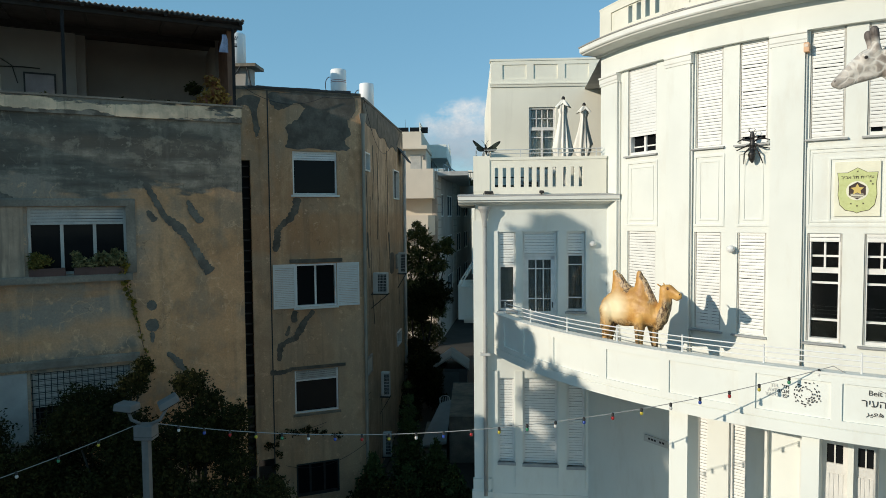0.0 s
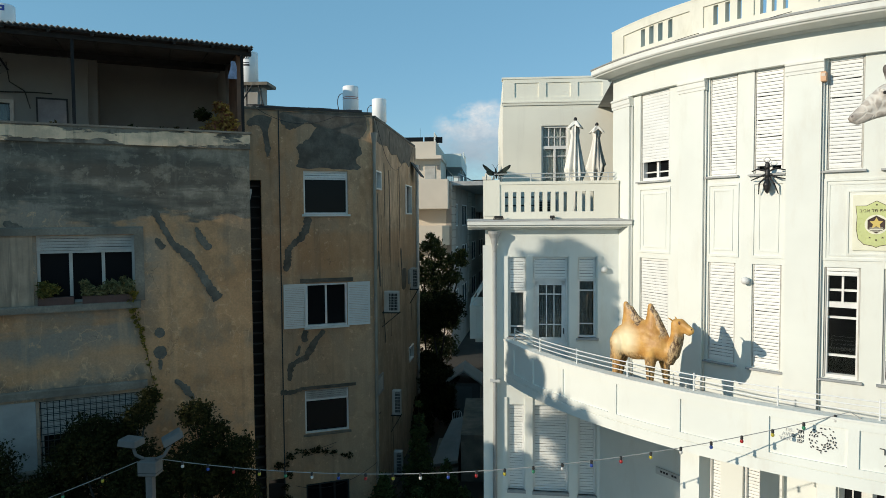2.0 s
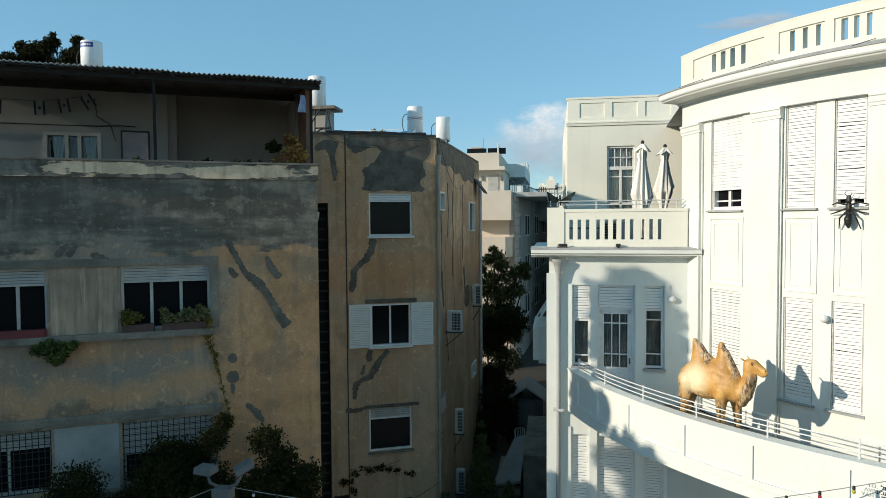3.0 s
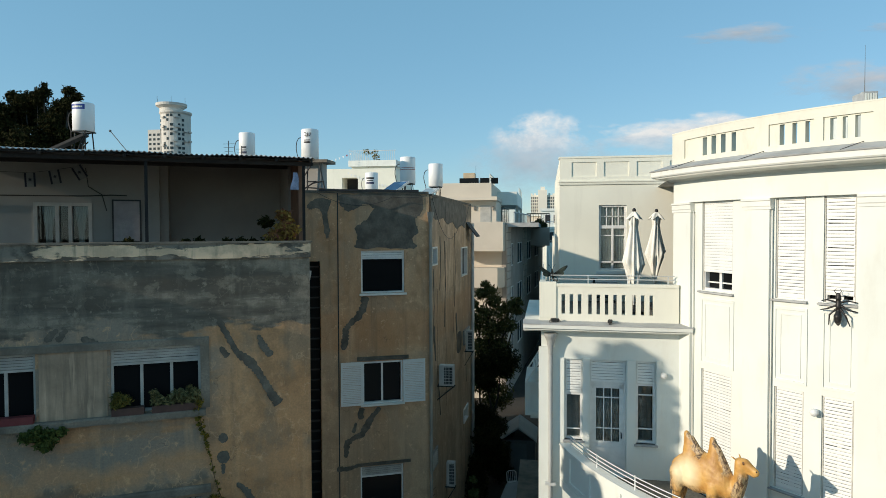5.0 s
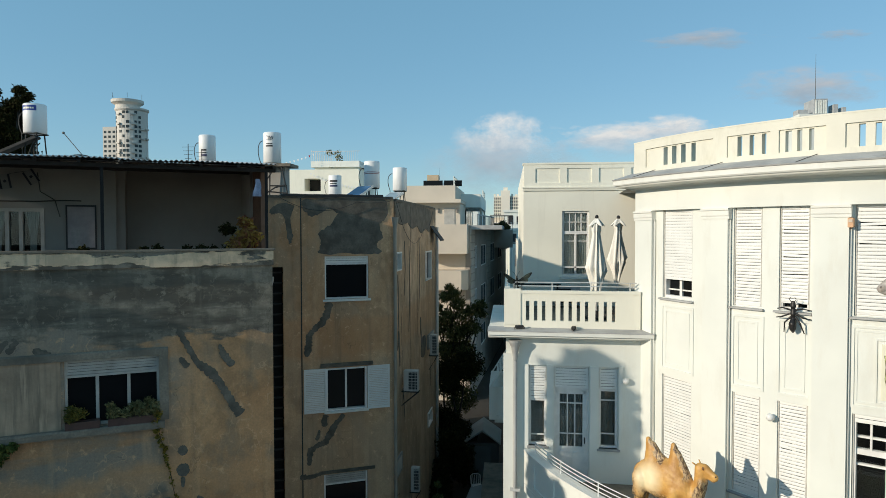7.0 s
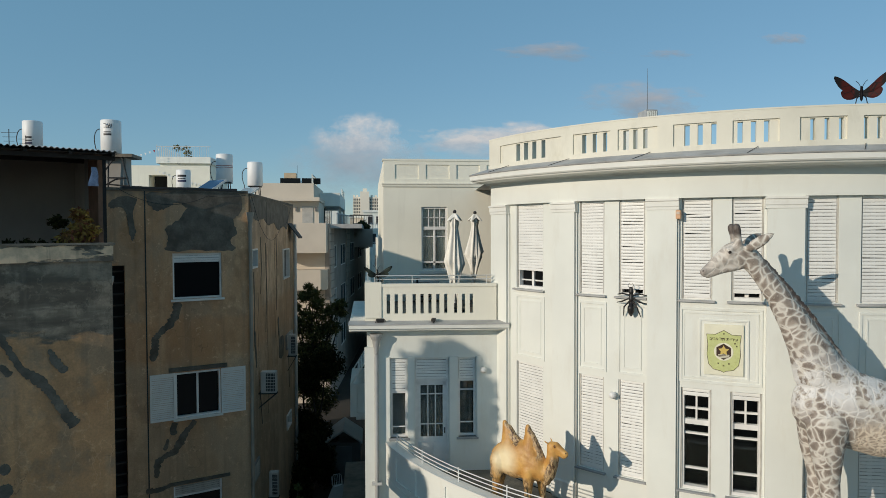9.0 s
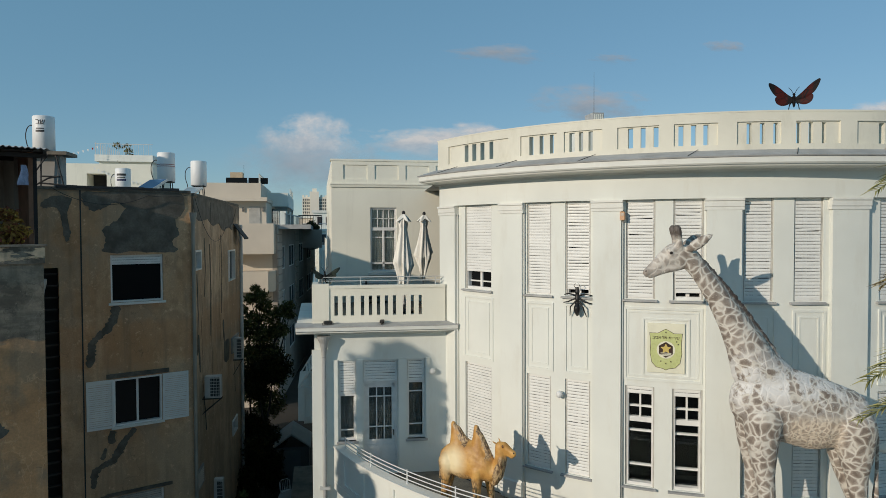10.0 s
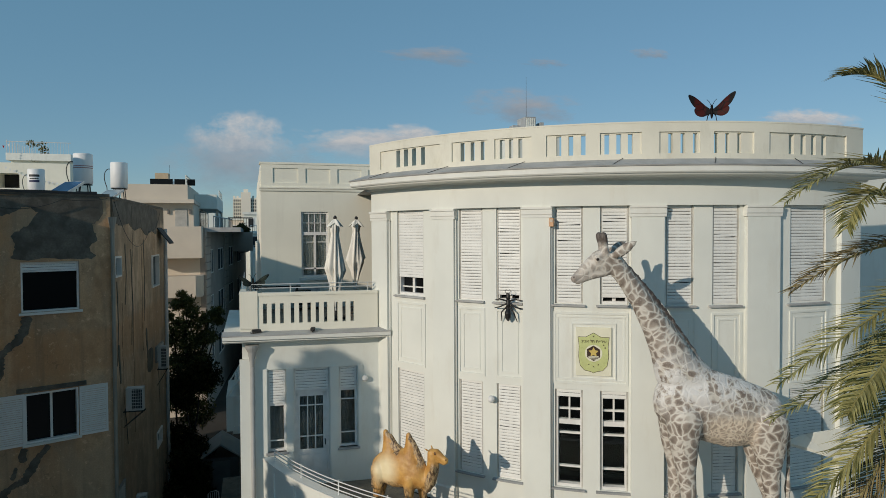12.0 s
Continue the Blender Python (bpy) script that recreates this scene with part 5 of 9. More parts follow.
for k in ((0, 1, 2, 3), (4, 5, 6, 7), (0, 1, 5, 4), (1, 2, 6, 5), (2, 3, 7, 6), (3, 0, 4, 7)):
    bm.faces.new([vs[i] for i in k])
part("window_hood", bm, surface("black_hood_sheet", (0.03, 0.028, 0.027), 0.8, vary=0.3), house_b, "black sloping hood over a side window")
# shutter box, louvred vent and slatted window on the side wall
bm = bmesh.new()
quad_box(bm, 6.7, 8.3, 0.0, 0.06, 4.5, 5.12, fs)
vent = part("window_box_frame", bm, AGED_FRAME, house_b)
bm = bmesh.new()
slats(bm, 6.75, 8.25, 4.54, 5.08, 0.062, fs, pitch=0.09, joint=0.02)
tagged(part("slat_panel", bm, SLAT_OLD, vent), kind="stuff")
bm = bmesh.new()
pierced(bm, -0.05, 1.1, 1.46, 2.06, 0.0, 0.05, [(0.02, 1.03, 1.52, 2.0)], fs)
vent = part("vent_frame", bm, AGED_FRAME, house_b)
for k in range(7):
    bm = bmesh.new()
    z = 1.53 + 0.068 * k
    vs = [bm.verts.new(fs(u, d, zz)) for u in (0.02, 1.03) for d, zz in ((0.01, z + 0.05), (0.05, z), (0.05, z + 0.012), (0.01, z + 0.062))]
    for f in ((0, 1, 2, 3), (4, 5, 6, 7), (0, 1, 5, 4), (1, 2, 6, 5), (2, 3, 7, 6), (3, 0, 4, 7)):
        bm.faces.new([vs[i] for i in f])
    part("vent_slat", bm, SLAT_OLD, vent)
daub(fs, [(5.2, 4.5), (6.1, 4.45), (6.2, 5.15), (5.3, 5.2)], 33, house_b, 0.02)
for u, top, low in ((1.2, 7.4, 4.3), (2.75, 10.4, 3.0), (4.3, 9.2, 5.4)):
    bm = bmesh.new()
    rnd = random.Random(int(u * 10))
    tube(bm, [fs(u + rnd.uniform(-0.10, 0.10), 0.02, top + (low - top) * k / 11) for k in range(12)], 0.0045, 5)
    part("wall_cable", bm, BLACK, house_b)
for u, z, s in ((0.7, 6.2, 3), (5.0, 6.1, 5)):
    smear(fs, [(u, z), (u + 0.2, z - 1.2)], [0.12, 0.06], s, house=house_b)

AC_WHITE = surface("aged_white_casing", (0.50, 0.50, 0.48), 0.5, vary=0.12, big=4, stain=(0.25, 0.22, 0.18), stain_amount=0.4, streak=1.0)


def air_conditioner(m, label, side=False):
    t = thing("air_conditioner", m, label, "air conditioner", "wall air conditioners")
    bm = bmesh.new()
    quad_box(bm, -0.42, 0.42, 0.12, 0.42, 0.0, 0.58)
    bmesh.ops.bevel(bm, geom=bm.edges[:], offset=0.015, segments=1, affect="EDGES")
    part("casing", bm, AC_WHITE, t)
    bm = bmesh.new()
    quad_box(bm, -0.36, 0.14, 0.415, 0.424, 0.04, 0.54)
    part("fan_recess", bm, BLACK, t)
    bm = bmesh.new()
    for k in range(7):
        quad_box(bm, -0.36 + k * 0.08, -0.35 + k * 0.08, 0.422, 0.432, 0.04, 0.54)
        quad_box(bm, -0.36, 0.14, 0.431, 0.44, 0.05 + k * 0.078, 0.06 + k * 0.078)
    part("fan_grille", bm, AC_WHITE, t)
    for u in ((0.16, 0.38) if side else (-0.3, 0.3)):
        bm = bmesh.new()
        if side:
            tube(bm, [(-0.46, u, -0.02), (0.56, u, -0.02)], 0.016, 6)
            tube(bm, [(-0.4, u, -0.03), (0.56, u, -0.42)], 0.014, 6)
        else:
            tube(bm, [(u, 0.0, -0.02), (u, 0.46, -0.02)], 0.016, 6)
            tube(bm, [(u, 0.0, -0.4), (u, 0.4, -0.04)], 0.014, 6)
        part("bracket", bm, DARK_STEEL, t)
    bm = bmesh.new()
    tube(bm, [(0.40, 0.25, 0.1), (0.52, 0.2, 0.0), (0.5, 0.06, -0.3), (0.45, 0.03, -0.9)], 0.018, 6)
    part("hose", bm, BLACK, t)
    return t


def on_side(u, d, z):
    """A pose on the side wall: x runs into the wall, y along it towards the street."""
    m = Matrix(((-TB.x, -SB.x, 0, 0), (-TB.y, -SB.y, 0, 0), (0, 0, 1, 0), (0, 0, 0, 1)))
    return Matrix.Translation(fs(u, d + 0.33, z)) @ m @ Matrix.Diagonal((0.6, 0.85, 1.22, 1))


ac = air_conditioner(on_side(1.5, 0.0, 4.1), "aged white air conditioner on wall brackets", True)
for u, z in ((6.6, 4.35), (2.2, 0.35), (2.4, -1.9)):
    copy_thing(ac, on_side(u, 0.0, z))

# ---- animal statues: one plain mesh each ----
def unit_ball(seg, rings):
    pts = [(0.0, 0.0, 1.0)] + [(math.sin(math.pi * j / rings) * math.cos(2 * math.pi * k / seg), math.sin(math.pi * j / rings) * math.sin(2 * math.pi * k / seg), math.cos(math.pi * j / rings)) for j in range(1, rings) for k in range(seg)] + [(0.0, 0.0, -1.0)]
    last = len(pts) - 1
    faces = [(0, 1 + k, 1 + (k + 1) % seg) for k in range(seg)]
    for j in range(rings - 2):
        for k in range(seg):
            p, q = 1 + j * seg + k, 1 + j * seg + (k + 1) % seg
            faces.append((p, p + seg, q + seg, q))
    faces += [(last, last - seg + (k + 1) % seg, last - seg + k) for k in range(seg)]
    return pts, faces


class Clay:
    """Lumps of clay, gathered and then pressed into one mesh."""

    def __init__(self):
        self.verts, self.faces = [], []

    def lump(self, centre, r, squash=(1, 1, 1), seg=14, rings=8):
        pts, faces = unit_ball(seg, rings)
        n = len(self.verts)
        self.verts += [(centre[0] + x * r * squash[0], centre[1] + y * r * squash[1], centre[2] + z * r * squash[2]) for x, y, z in pts]
        self.faces += [tuple(n + i for i in f) for f in faces]


def blobs(clay, chain, squash=1.0, seg=14, rings=8):
    """Overlapping lumps along (x, y, z, radius) stations; squash narrows them sideways."""
    for (x0, y0, z0, r0), (x1, y1, z1, r1) in zip(chain, chain[1:]):
        gap = math.dist((x0, y0, z0), (x1, y1, z1))
        n = max(1, math.ceil(gap / (min(r0, r1) * 0.22)))
        for i in range(n + 1):
            s = i / n
            clay.lump((x0 + (x1 - x0) * s, y0 + (y1 - y0) * s, z0 + (z1 - z0) * s), r0 + (r1 - r0) * s, (1, squash, 1), seg, rings)


def statue(name, bm, material, m, label, voxel, rounds=4):
    me = bpy.data.meshes.new(name)
    me.from_pydata(bm.verts, [], bm.faces)
    me.materials.append(material)
    ob = new(name, me)
    ob.matrix_basis = m
    re = ob.modifiers.new("skin", "REMESH")
    re.mode = "VOXEL"
    re.voxel_size = voxel
    re.use_smooth_shade = True
    sm = ob.modifiers.new("soften", "SMOOTH")
    sm.iterations = rounds
    sm.factor = 0.5
    return tagged(ob, label, "statue")


def giraffe_skin():
    m, nt, b = begin("painted_giraffe_hide", 0.6)
    v = coords(nt)
    w = nt.nodes.new("ShaderNodeTexNoise")
    w.inputs["Scale"].default_value = 2.5
    nt.links.new(v, w.inputs["Vector"])
    add = nt.nodes.new("ShaderNodeVectorMath")
    add.operation = "MULTIPLY_ADD"
    nt.links.new(w.outputs["Color"], add.inputs[0])
    add.inputs[1].default_value = (0.30, 0.30, 0.30)
    nt.links.new(v, add.inputs[2])
    vo = nt.nodes.new("ShaderNodeTexVoronoi")
    vo.feature = "DISTANCE_TO_EDGE"
    vo.inputs["Scale"].default_value = 6.9
    nt.links.new(add.outputs[0], vo.inputs["Vector"])
    vc = nt.nodes.new("ShaderNodeTexVoronoi")
    vc.inputs["Scale"].default_value = 6.9
    nt.links.new(add.outputs[0], vc.inputs["Vector"])
    sep = nt.nodes.new("ShaderNodeSeparateXYZ")
    nt.links.new(v, sep.inputs[0])
    inner = ramp(nt, vo.outputs["Distance"], 0.10, 0.30)
    patch = mixer(nt, inner, (0.40, 0.345, 0.295), (0.205, 0.165, 0.135))
    patch = mixer(nt, ramp(nt, vc.outputs["Color"], 0.2, 0.9, 0.0, 0.45), patch, (0.47, 0.41, 0.35))
    patch = mixer(nt, ramp(nt, grain(nt, v, 13.0, 6.0, 0.65), 0.42, 0.62, 0.0, 0.5), patch, (0.12, 0.088, 0.07))
    patch = mixer(nt, ramp(nt, grain(nt, v, 26.0, 6.0, 0.7), 0.55, 0.66, 0.0, 0.5), patch, (0.60, 0.55, 0.49))
    net = mixer(nt, grain(nt, v, 9.0), (0.52, 0.48, 0.42), (0.75, 0.715, 0.645))
    col = mixer(nt, ramp(nt, op(nt, "ADD", vo.outputs["Distance"], op(nt, "MULTIPLY", op(nt, "SUBTRACT", grain(nt, v, 18.0, 4.0), 0.5), 0.10)), 0.035, 0.135), net, patch)
    head = op(nt, "MULTIPLY", ramp(nt, sep.outputs[0], 1.95, 2.15), ramp(nt, grain(nt, v, 8.0, 5.0), 0.35, 0.6, 0.15, 0.65))
    col = mixer(nt, head, col, (0.70, 0.64, 0.57))
    # weathered pale shoulder and back, plain belly
    worn = op(nt, "MULTIPLY", ramp(nt, sep.outputs[2], 2.75, 3.2), ramp(nt, sep.outputs[2], 4.0, 3.5))
    worn = op(nt, "MULTIPLY", worn, ramp(nt, grain(nt, v, 4.0, 10.0, 0.70), 0.45, 0.52))
    col = mixer(nt, op(nt, "MULTIPLY", worn, 0.92), col, (0.74, 0.73, 0.71))
    small = nt.nodes.new("ShaderNodeTexVoronoi")
    small.feature = "DISTANCE_TO_EDGE"
    small.inputs["Scale"].default_value = 12.0
    nt.links.new(add.outputs[0], small.inputs["Vector"])
    under = mixer(nt, ramp(nt, small.outputs["Distance"], 0.10, 0.2, 0.0, 0.6), (0.70, 0.60, 0.48), (0.30, 0.22, 0.17))
    belly = op(nt, "MULTIPLY", ramp(nt, sep.outputs[2], 2.92, 2.72), op(nt, "MULTIPLY", ramp(nt, sep.outputs[0], 0.42, 0.32), ramp(nt, sep.outputs[0], -0.5, -0.38)))
    col = mixer(nt, belly, col, under)
    line = op(nt, "ADD", op(nt, "MULTIPLY", op(nt, "SUBTRACT", sep.outputs[0], 1.745), -0.788), op(nt, "MULTIPLY", op(nt, "SUBTRACT", sep.outputs[2], 5.5), 0.615))
    mane = op(nt, "MULTIPLY", ramp(nt, line, -0.035, 0.01), op(nt, "MULTIPLY", ramp(nt, sep.outputs[2], 3.75, 3.95), ramp(nt, op(nt, "ABSOLUTE", sep.outputs[1]), 0.075, 0.05)))
    mane = op(nt, "MULTIPLY", mane, ramp(nt, grain(nt, v, 22.0, 3.0), 0.35, 0.5, 0.55, 1.0))
    col = mixer(nt, mane, col, (0.075, 0.055, 0.045))
    horn = op(nt, "MULTIPLY", ramp(nt, sep.outputs[2], 5.68, 5.78), ramp(nt, sep.outputs[0], 1.96, 2.0))
    col = mixer(nt, op(nt, "MULTIPLY", horn, 0.9), col, (0.07, 0.052, 0.045))
    mirror = nt.nodes.new("ShaderNodeCombineXYZ")
    nt.links.new(sep.outputs[0], mirror.inputs[0])
    nt.links.new(op(nt, "ABSOLUTE", sep.outputs[1]), mirror.inputs[1])
    nt.links.new(sep.outputs[2], mirror.inputs[2])
    for spot, r in (((2.20, 0.165, 5.475), 0.032), ((2.59, 0.06, 5.17), 0.026)):
        d = nt.nodes.new("ShaderNodeVectorMath")
        d.operation = "DISTANCE"
        nt.links.new(mirror.outputs[0], d.inputs[0])
        d.inputs[1].default_value = spot
        col = mixer(nt, ramp(nt, d.outputs["Value"], r, r * 0.7), col, (0.025, 0.018, 0.015))
    face = op(nt, "MULTIPLY", ramp(nt, sep.outputs[0], 2.46, 2.57), 0.6)
    col = mixer(nt, face, col, (0.22, 0.185, 0.165))
    nt.links.new(col, b.inputs["Base Color"])
    h = op(nt, "ADD", op(nt, "MULTIPLY", grain(nt, v, 30.0, 4.0), 0.5), ramp(nt, vo.outputs["Distance"], 0.03, 0.12))
    bump(nt, b, h, 0.35, 0.012)
    return m


bm = Clay()
blobs(bm, [(-0.84, 0, 2.70, 0.31), (-0.62, 0, 2.76, 0.48), (-0.13, 0, 2.82, 0.61), (0.30, 0, 2.95, 0.62), (0.68, 0, 3.02, 0.52), (0.80, 0, 2.98, 0.40)], 0.70)
blobs(bm, [(0.42, 0, 3.28, 0.38), (0.78, 0, 3.55, 0.40), (0.95, 0, 3.95, 0.315), (1.15, 0, 4.32, 0.245), (1.40, 0, 4.74, 0.19), (1.66, 0, 5.12, 0.16), (1.88, 0, 5.40, 0.165)], 0.78)
blobs(bm, [(1.90, 0, 5.42, 0.185), (2.12, 0, 5.45, 0.185), (2.30, 0, 5.34, 0.135), (2.46, 0, 5.21, 0.095), (2.55, 0, 5.14, 0.078)], 0.75)
blobs(bm, [(2.02, 0, 5.30, 0.12), (2.30, 0, 5.20, 0.085), (2.50, 0, 5.09, 0.05)], 0.8)
for s in (-1, 1):
    blobs(bm, [(2.05, 0.095 * s, 5.56, 0.075), (2.07, 0.115 * s, 5.72, 0.058), (2.09, 0.13 * s, 5.83, 0.068), (2.10, 0.135 * s, 5.88, 0.066)], 1.0, 10, 6)
    blobs(bm, [(1.93, 0.13 * s, 5.53, 0.045), (1.83, 0.20 * s, 5.60, 0.095), (1.73, 0.25 * s, 5.68, 0.09), (1.63, 0.29 * s, 5.75, 0.05), (1.59, 0.30 * s, 5.78, 0.02)], 0.45, 10, 6)
    bm.lump((2.20, 0.135 * s, 5.48), 0.042)
    blobs(bm, [(2.12, 0.12 * s, 5.545, 0.032), (2.24, 0.125 * s, 5.525, 0.032)], 1.0, 8, 6)
    bm.lump((2.56, 0.045 * s, 5.165), 0.035)
    blobs(bm, [(0.72, 0.20 * s, 2.75, 0.33), (0.74, 0.22 * s, 2.35, 0.25), (0.70, 0.21 * s, 1.85, 0.165), (0.68 - 0.05 * s, 0.20 * s, 1.30, 0.125), (0.66 - 0.05 * s, 0.20 * s, 1.12, 0.125), (0.66 - 0.05 * s, 0.20 * s, 0.85, 0.085), (0.66 - 0.05 * s, 0.20 * s, 0.25, 0.075), (0.68 - 0.05 * s, 0.20 * s, 0.07, 0.10)], 0.85)
    blobs(bm, [(-0.70, 0.19 * s, 2.62, 0.36), (-0.74, 0.20 * s, 2.2, 0.27), (-0.76, 0.20 * s, 1.85, 0.175), (-0.86 + 0.06 * s, 0.20 * s, 1.35, 0.12), (-0.92 + 0.06 * s, 0.20 * s, 1.12, 0.11), (-0.86 + 0.06 * s, 0.20 * s, 0.8, 0.08), (-0.82 + 0.06 * s, 0.20 * s, 0.25, 0.075), (-0.80 + 0.06 * s, 0.20 * s, 0.07, 0.10)], 0.85)
blobs(bm, [(-1.08, 0, 2.85, 0.05), (-1.19, 0, 2.4, 0.035), (-1.18, 0, 1.75, 0.035), (-1.17, 0, 1.45, 0.06), (-1.17, 0, 1.25, 0.03)], 1.0, 8, 6)
for k in range(44):
    s = k / 43
    bm.lump((1.80 - 1.42 * s - 0.055, 0.012 * math.sin(k * 2.4), 5.50 - 1.82 * s + 0.09 * math.sin(s * 3.1) - 0.05 + 0.012 * math.sin(k * 1.7)), 0.048, (1, 0.5, 1), 8, 5)
statue("giraffe_statue", bm, giraffe_skin(), pose(8.4, 9.73, 3.55, 0, 0, 165.2), "life-size painted giraffe statue standing on the balcony", 0.025, 3)


def camel_skin():
    m, nt, b = begin("painted_camel_hide", 0.5)
    v = coords(nt)
    sep = nt.nodes.new("ShaderNodeSeparateXYZ")
    nt.links.new(v, sep.inputs[0])
    col = mixer(nt, ramp(nt, grain(nt, v, 5.0, 5.0), 0.35, 0.65), (0.43, 0.20, 0.045), (0.66, 0.37, 0.105))
    # paler colour around one point on the -y flank, fading outwards
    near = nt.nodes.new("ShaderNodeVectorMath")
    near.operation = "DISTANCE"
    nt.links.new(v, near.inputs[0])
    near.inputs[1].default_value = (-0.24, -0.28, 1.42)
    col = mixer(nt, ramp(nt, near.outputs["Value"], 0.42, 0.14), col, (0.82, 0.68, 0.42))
    hair = mixer(nt, ramp(nt, grain(nt, coords(nt, (1, 1, 0.35)), 30.0, 4.0, 0.65), 0.42, 0.58), (0.10, 0.055, 0.028), (0.50, 0.345, 0.18))
    wob = op(nt, "MULTIPLY", op(nt, "SUBTRACT", grain(nt, v, 7.0, 4.0), 0.5), 0.22)
    x_ = op(nt, "ADD", sep.outputs[0], wob)
    z_ = op(nt, "ADD", sep.outputs[2], wob)
    # hair on the front slope of each hump, the throat, the shoulders and the thighs
    rear = op(nt, "MULTIPLY", ramp(nt, op(nt, "ADD", x_, op(nt, "MULTIPLY", z_, 0.55)), 0.84, 0.88), op(nt, "MULTIPLY", ramp(nt, z_, 1.70, 1.76), ramp(nt, sep.outputs[0], 0.08, 0.04)))
    fore = op(nt, "MULTIPLY", ramp(nt, op(nt, "ADD", x_, op(nt, "MULTIPLY", z_, 0.45)), 1.19, 1.23), op(nt, "MULTIPLY", ramp(nt, z_, 1.52, 1.60), ramp(nt, sep.outputs[0], 0.66, 0.60)))
    beard = op(nt, "MULTIPLY", ramp(nt, op(nt, "SUBTRACT", x_, op(nt, "MULTIPLY", z_, 0.32)), 0.27, 0.32), ramp(nt, z_, 1.68, 1.60))
    shank = op(nt, "MULTIPLY", ramp(nt, z_, 1.22, 1.12), ramp(nt, grain(nt, coords(nt, (1, 1, 0.3)), 6.0, 4.0), 0.40, 0.52, 0.25, 1.0))
    haunch = op(nt, "MULTIPLY", ramp(nt, op(nt, "ADD", x_, op(nt, "MULTIPLY", z_, -0.1)), -0.60, -0.64), ramp(nt, z_, 1.42, 1.32))
    for mask in (haunch, rear, fore, beard, op(nt, "MULTIPLY", shank, 0.85)):
        col = mixer(nt, mask, col, hair)
    ay = op(nt, "ABSOLUTE", sep.outputs[1])
    mirror = nt.nodes.new("ShaderNodeCombineXYZ")
    nt.links.new(sep.outputs[0], mirror.inputs[0])
    nt.links.new(ay, mirror.inputs[1])
    nt.links.new(sep.outputs[2], mirror.inputs[2])
    # eyes, painted brow shade above them, nostrils and mouth marks
    for spot, r, tone in (((0.913, 0.079, 1.856), 0.0234, (0.03, 0.018, 0.01)), ((0.909, 0.079, 1.873), 0.027, (0.16, 0.075, 0.025)), ((1.149, 0.041, 1.768), 0.018, (0.05, 0.03, 0.02)), ((1.069, 0.072, 1.689), 0.0198, (0.12, 0.06, 0.03)), ((1.01, 0.081, 1.684), 0.0162, (0.12, 0.06, 0.03))):
        d = nt.nodes.new("ShaderNodeVectorMath")
        d.operation = "DISTANCE"
        nt.links.new(mirror.outputs[0], d.inputs[0])
        d.inputs[1].default_value = spot
        col = mixer(nt, ramp(nt, d.outputs["Value"], r, r * 0.7), col, tone)
    foot = ramp(nt, sep.outputs[2], 0.5, 0.35)
    col = mixer(nt, foot, col, (0.55, 0.40, 0.24))
    nt.links.new(col, b.inputs["Base Color"])
    bump(nt, b, grain(nt, coords(nt, (1, 1, 0.4)), 32.0, 4.0), 0.3, 0.012)
    return m


bm = Clay()
blobs(bm, [(-0.40, 0, 1.50, 0.19), (-0.20, 0, 1.55, 0.25), (0.10, 0, 1.57, 0.26), (0.32, 0, 1.52, 0.24), (0.46, 0, 1.42, 0.20)], 0.80)
blobs(bm, [(-0.44, 0, 1.40, 0.24), (-0.18, 0, 1.42, 0.315), (0.18, 0, 1.43, 0.32), (0.42, 0, 1.36, 0.28)], 0.80)
blobs(bm, [(-0.34, 0, 1.36, 0.27), (-0.1, 0, 1.35, 0.32), (0.2, 0, 1.37, 0.30), (0.4, 0, 1.34, 0.25)], 0.84)
blobs(bm, [(-0.21, 0, 1.56, 0.245), (-0.25, 0, 1.74, 0.175), (-0.29, 0, 1.92, 0.115), (-0.33, 0, 2.05, 0.078), (-0.35, 0, 2.10, 0.06)], 0.72)
blobs(bm, [(0.14, 0, 1.66, 0.13), (0.03, 0, 1.70, 0.14), (-0.12, 0, 1.82, 0.11), (-0.24, 0, 2.0, 0.085)], 0.7)
blobs(bm, [(0.25, 0, 1.56, 0.245), (0.27, 0, 1.74, 0.17), (0.265, 0, 1.92, 0.115), (0.24, 0, 2.06, 0.078), (0.23, 0, 2.11, 0.06)], 0.72)
blobs(bm, [(0.55, 0, 1.50, 0.12), (0.44, 0, 1.72, 0.11), (0.32, 0, 1.96, 0.085)], 0.7)
blobs(bm, [(0.42, 0, 1.42, 0.25), (0.58, 0, 1.28, 0.20), (0.71, 0, 1.29, 0.17), (0.79, 0, 1.45, 0.14), (0.81, 0, 1.64, 0.12), (0.81, 0, 1.80, 0.115)], 0.82)
blobs(bm, [(0.8, 0, 1.825, 0.106), (0.901, 0, 1.838, 0.101), (1.018, 0, 1.781, 0.077), (1.111, 0, 1.733, 0.069)], 0.8)
blobs(bm, [(0.842, 0, 1.746, 0.062), (0.985, 0, 1.711, 0.048), (1.077, 0, 1.675, 0.044)], 0.8)
for k in range(22):
    # shaggy beard under the neck
    s = k / 21
    bm.lump((0.66 + 0.23 * s + 0.02 * math.sin(k * 2.3), 0.06 * math.sin(k * 1.9), 1.13 + 0.5 * s ** 1.5), 0.075, (0.8, 0.9, 1.5), 8, 6)
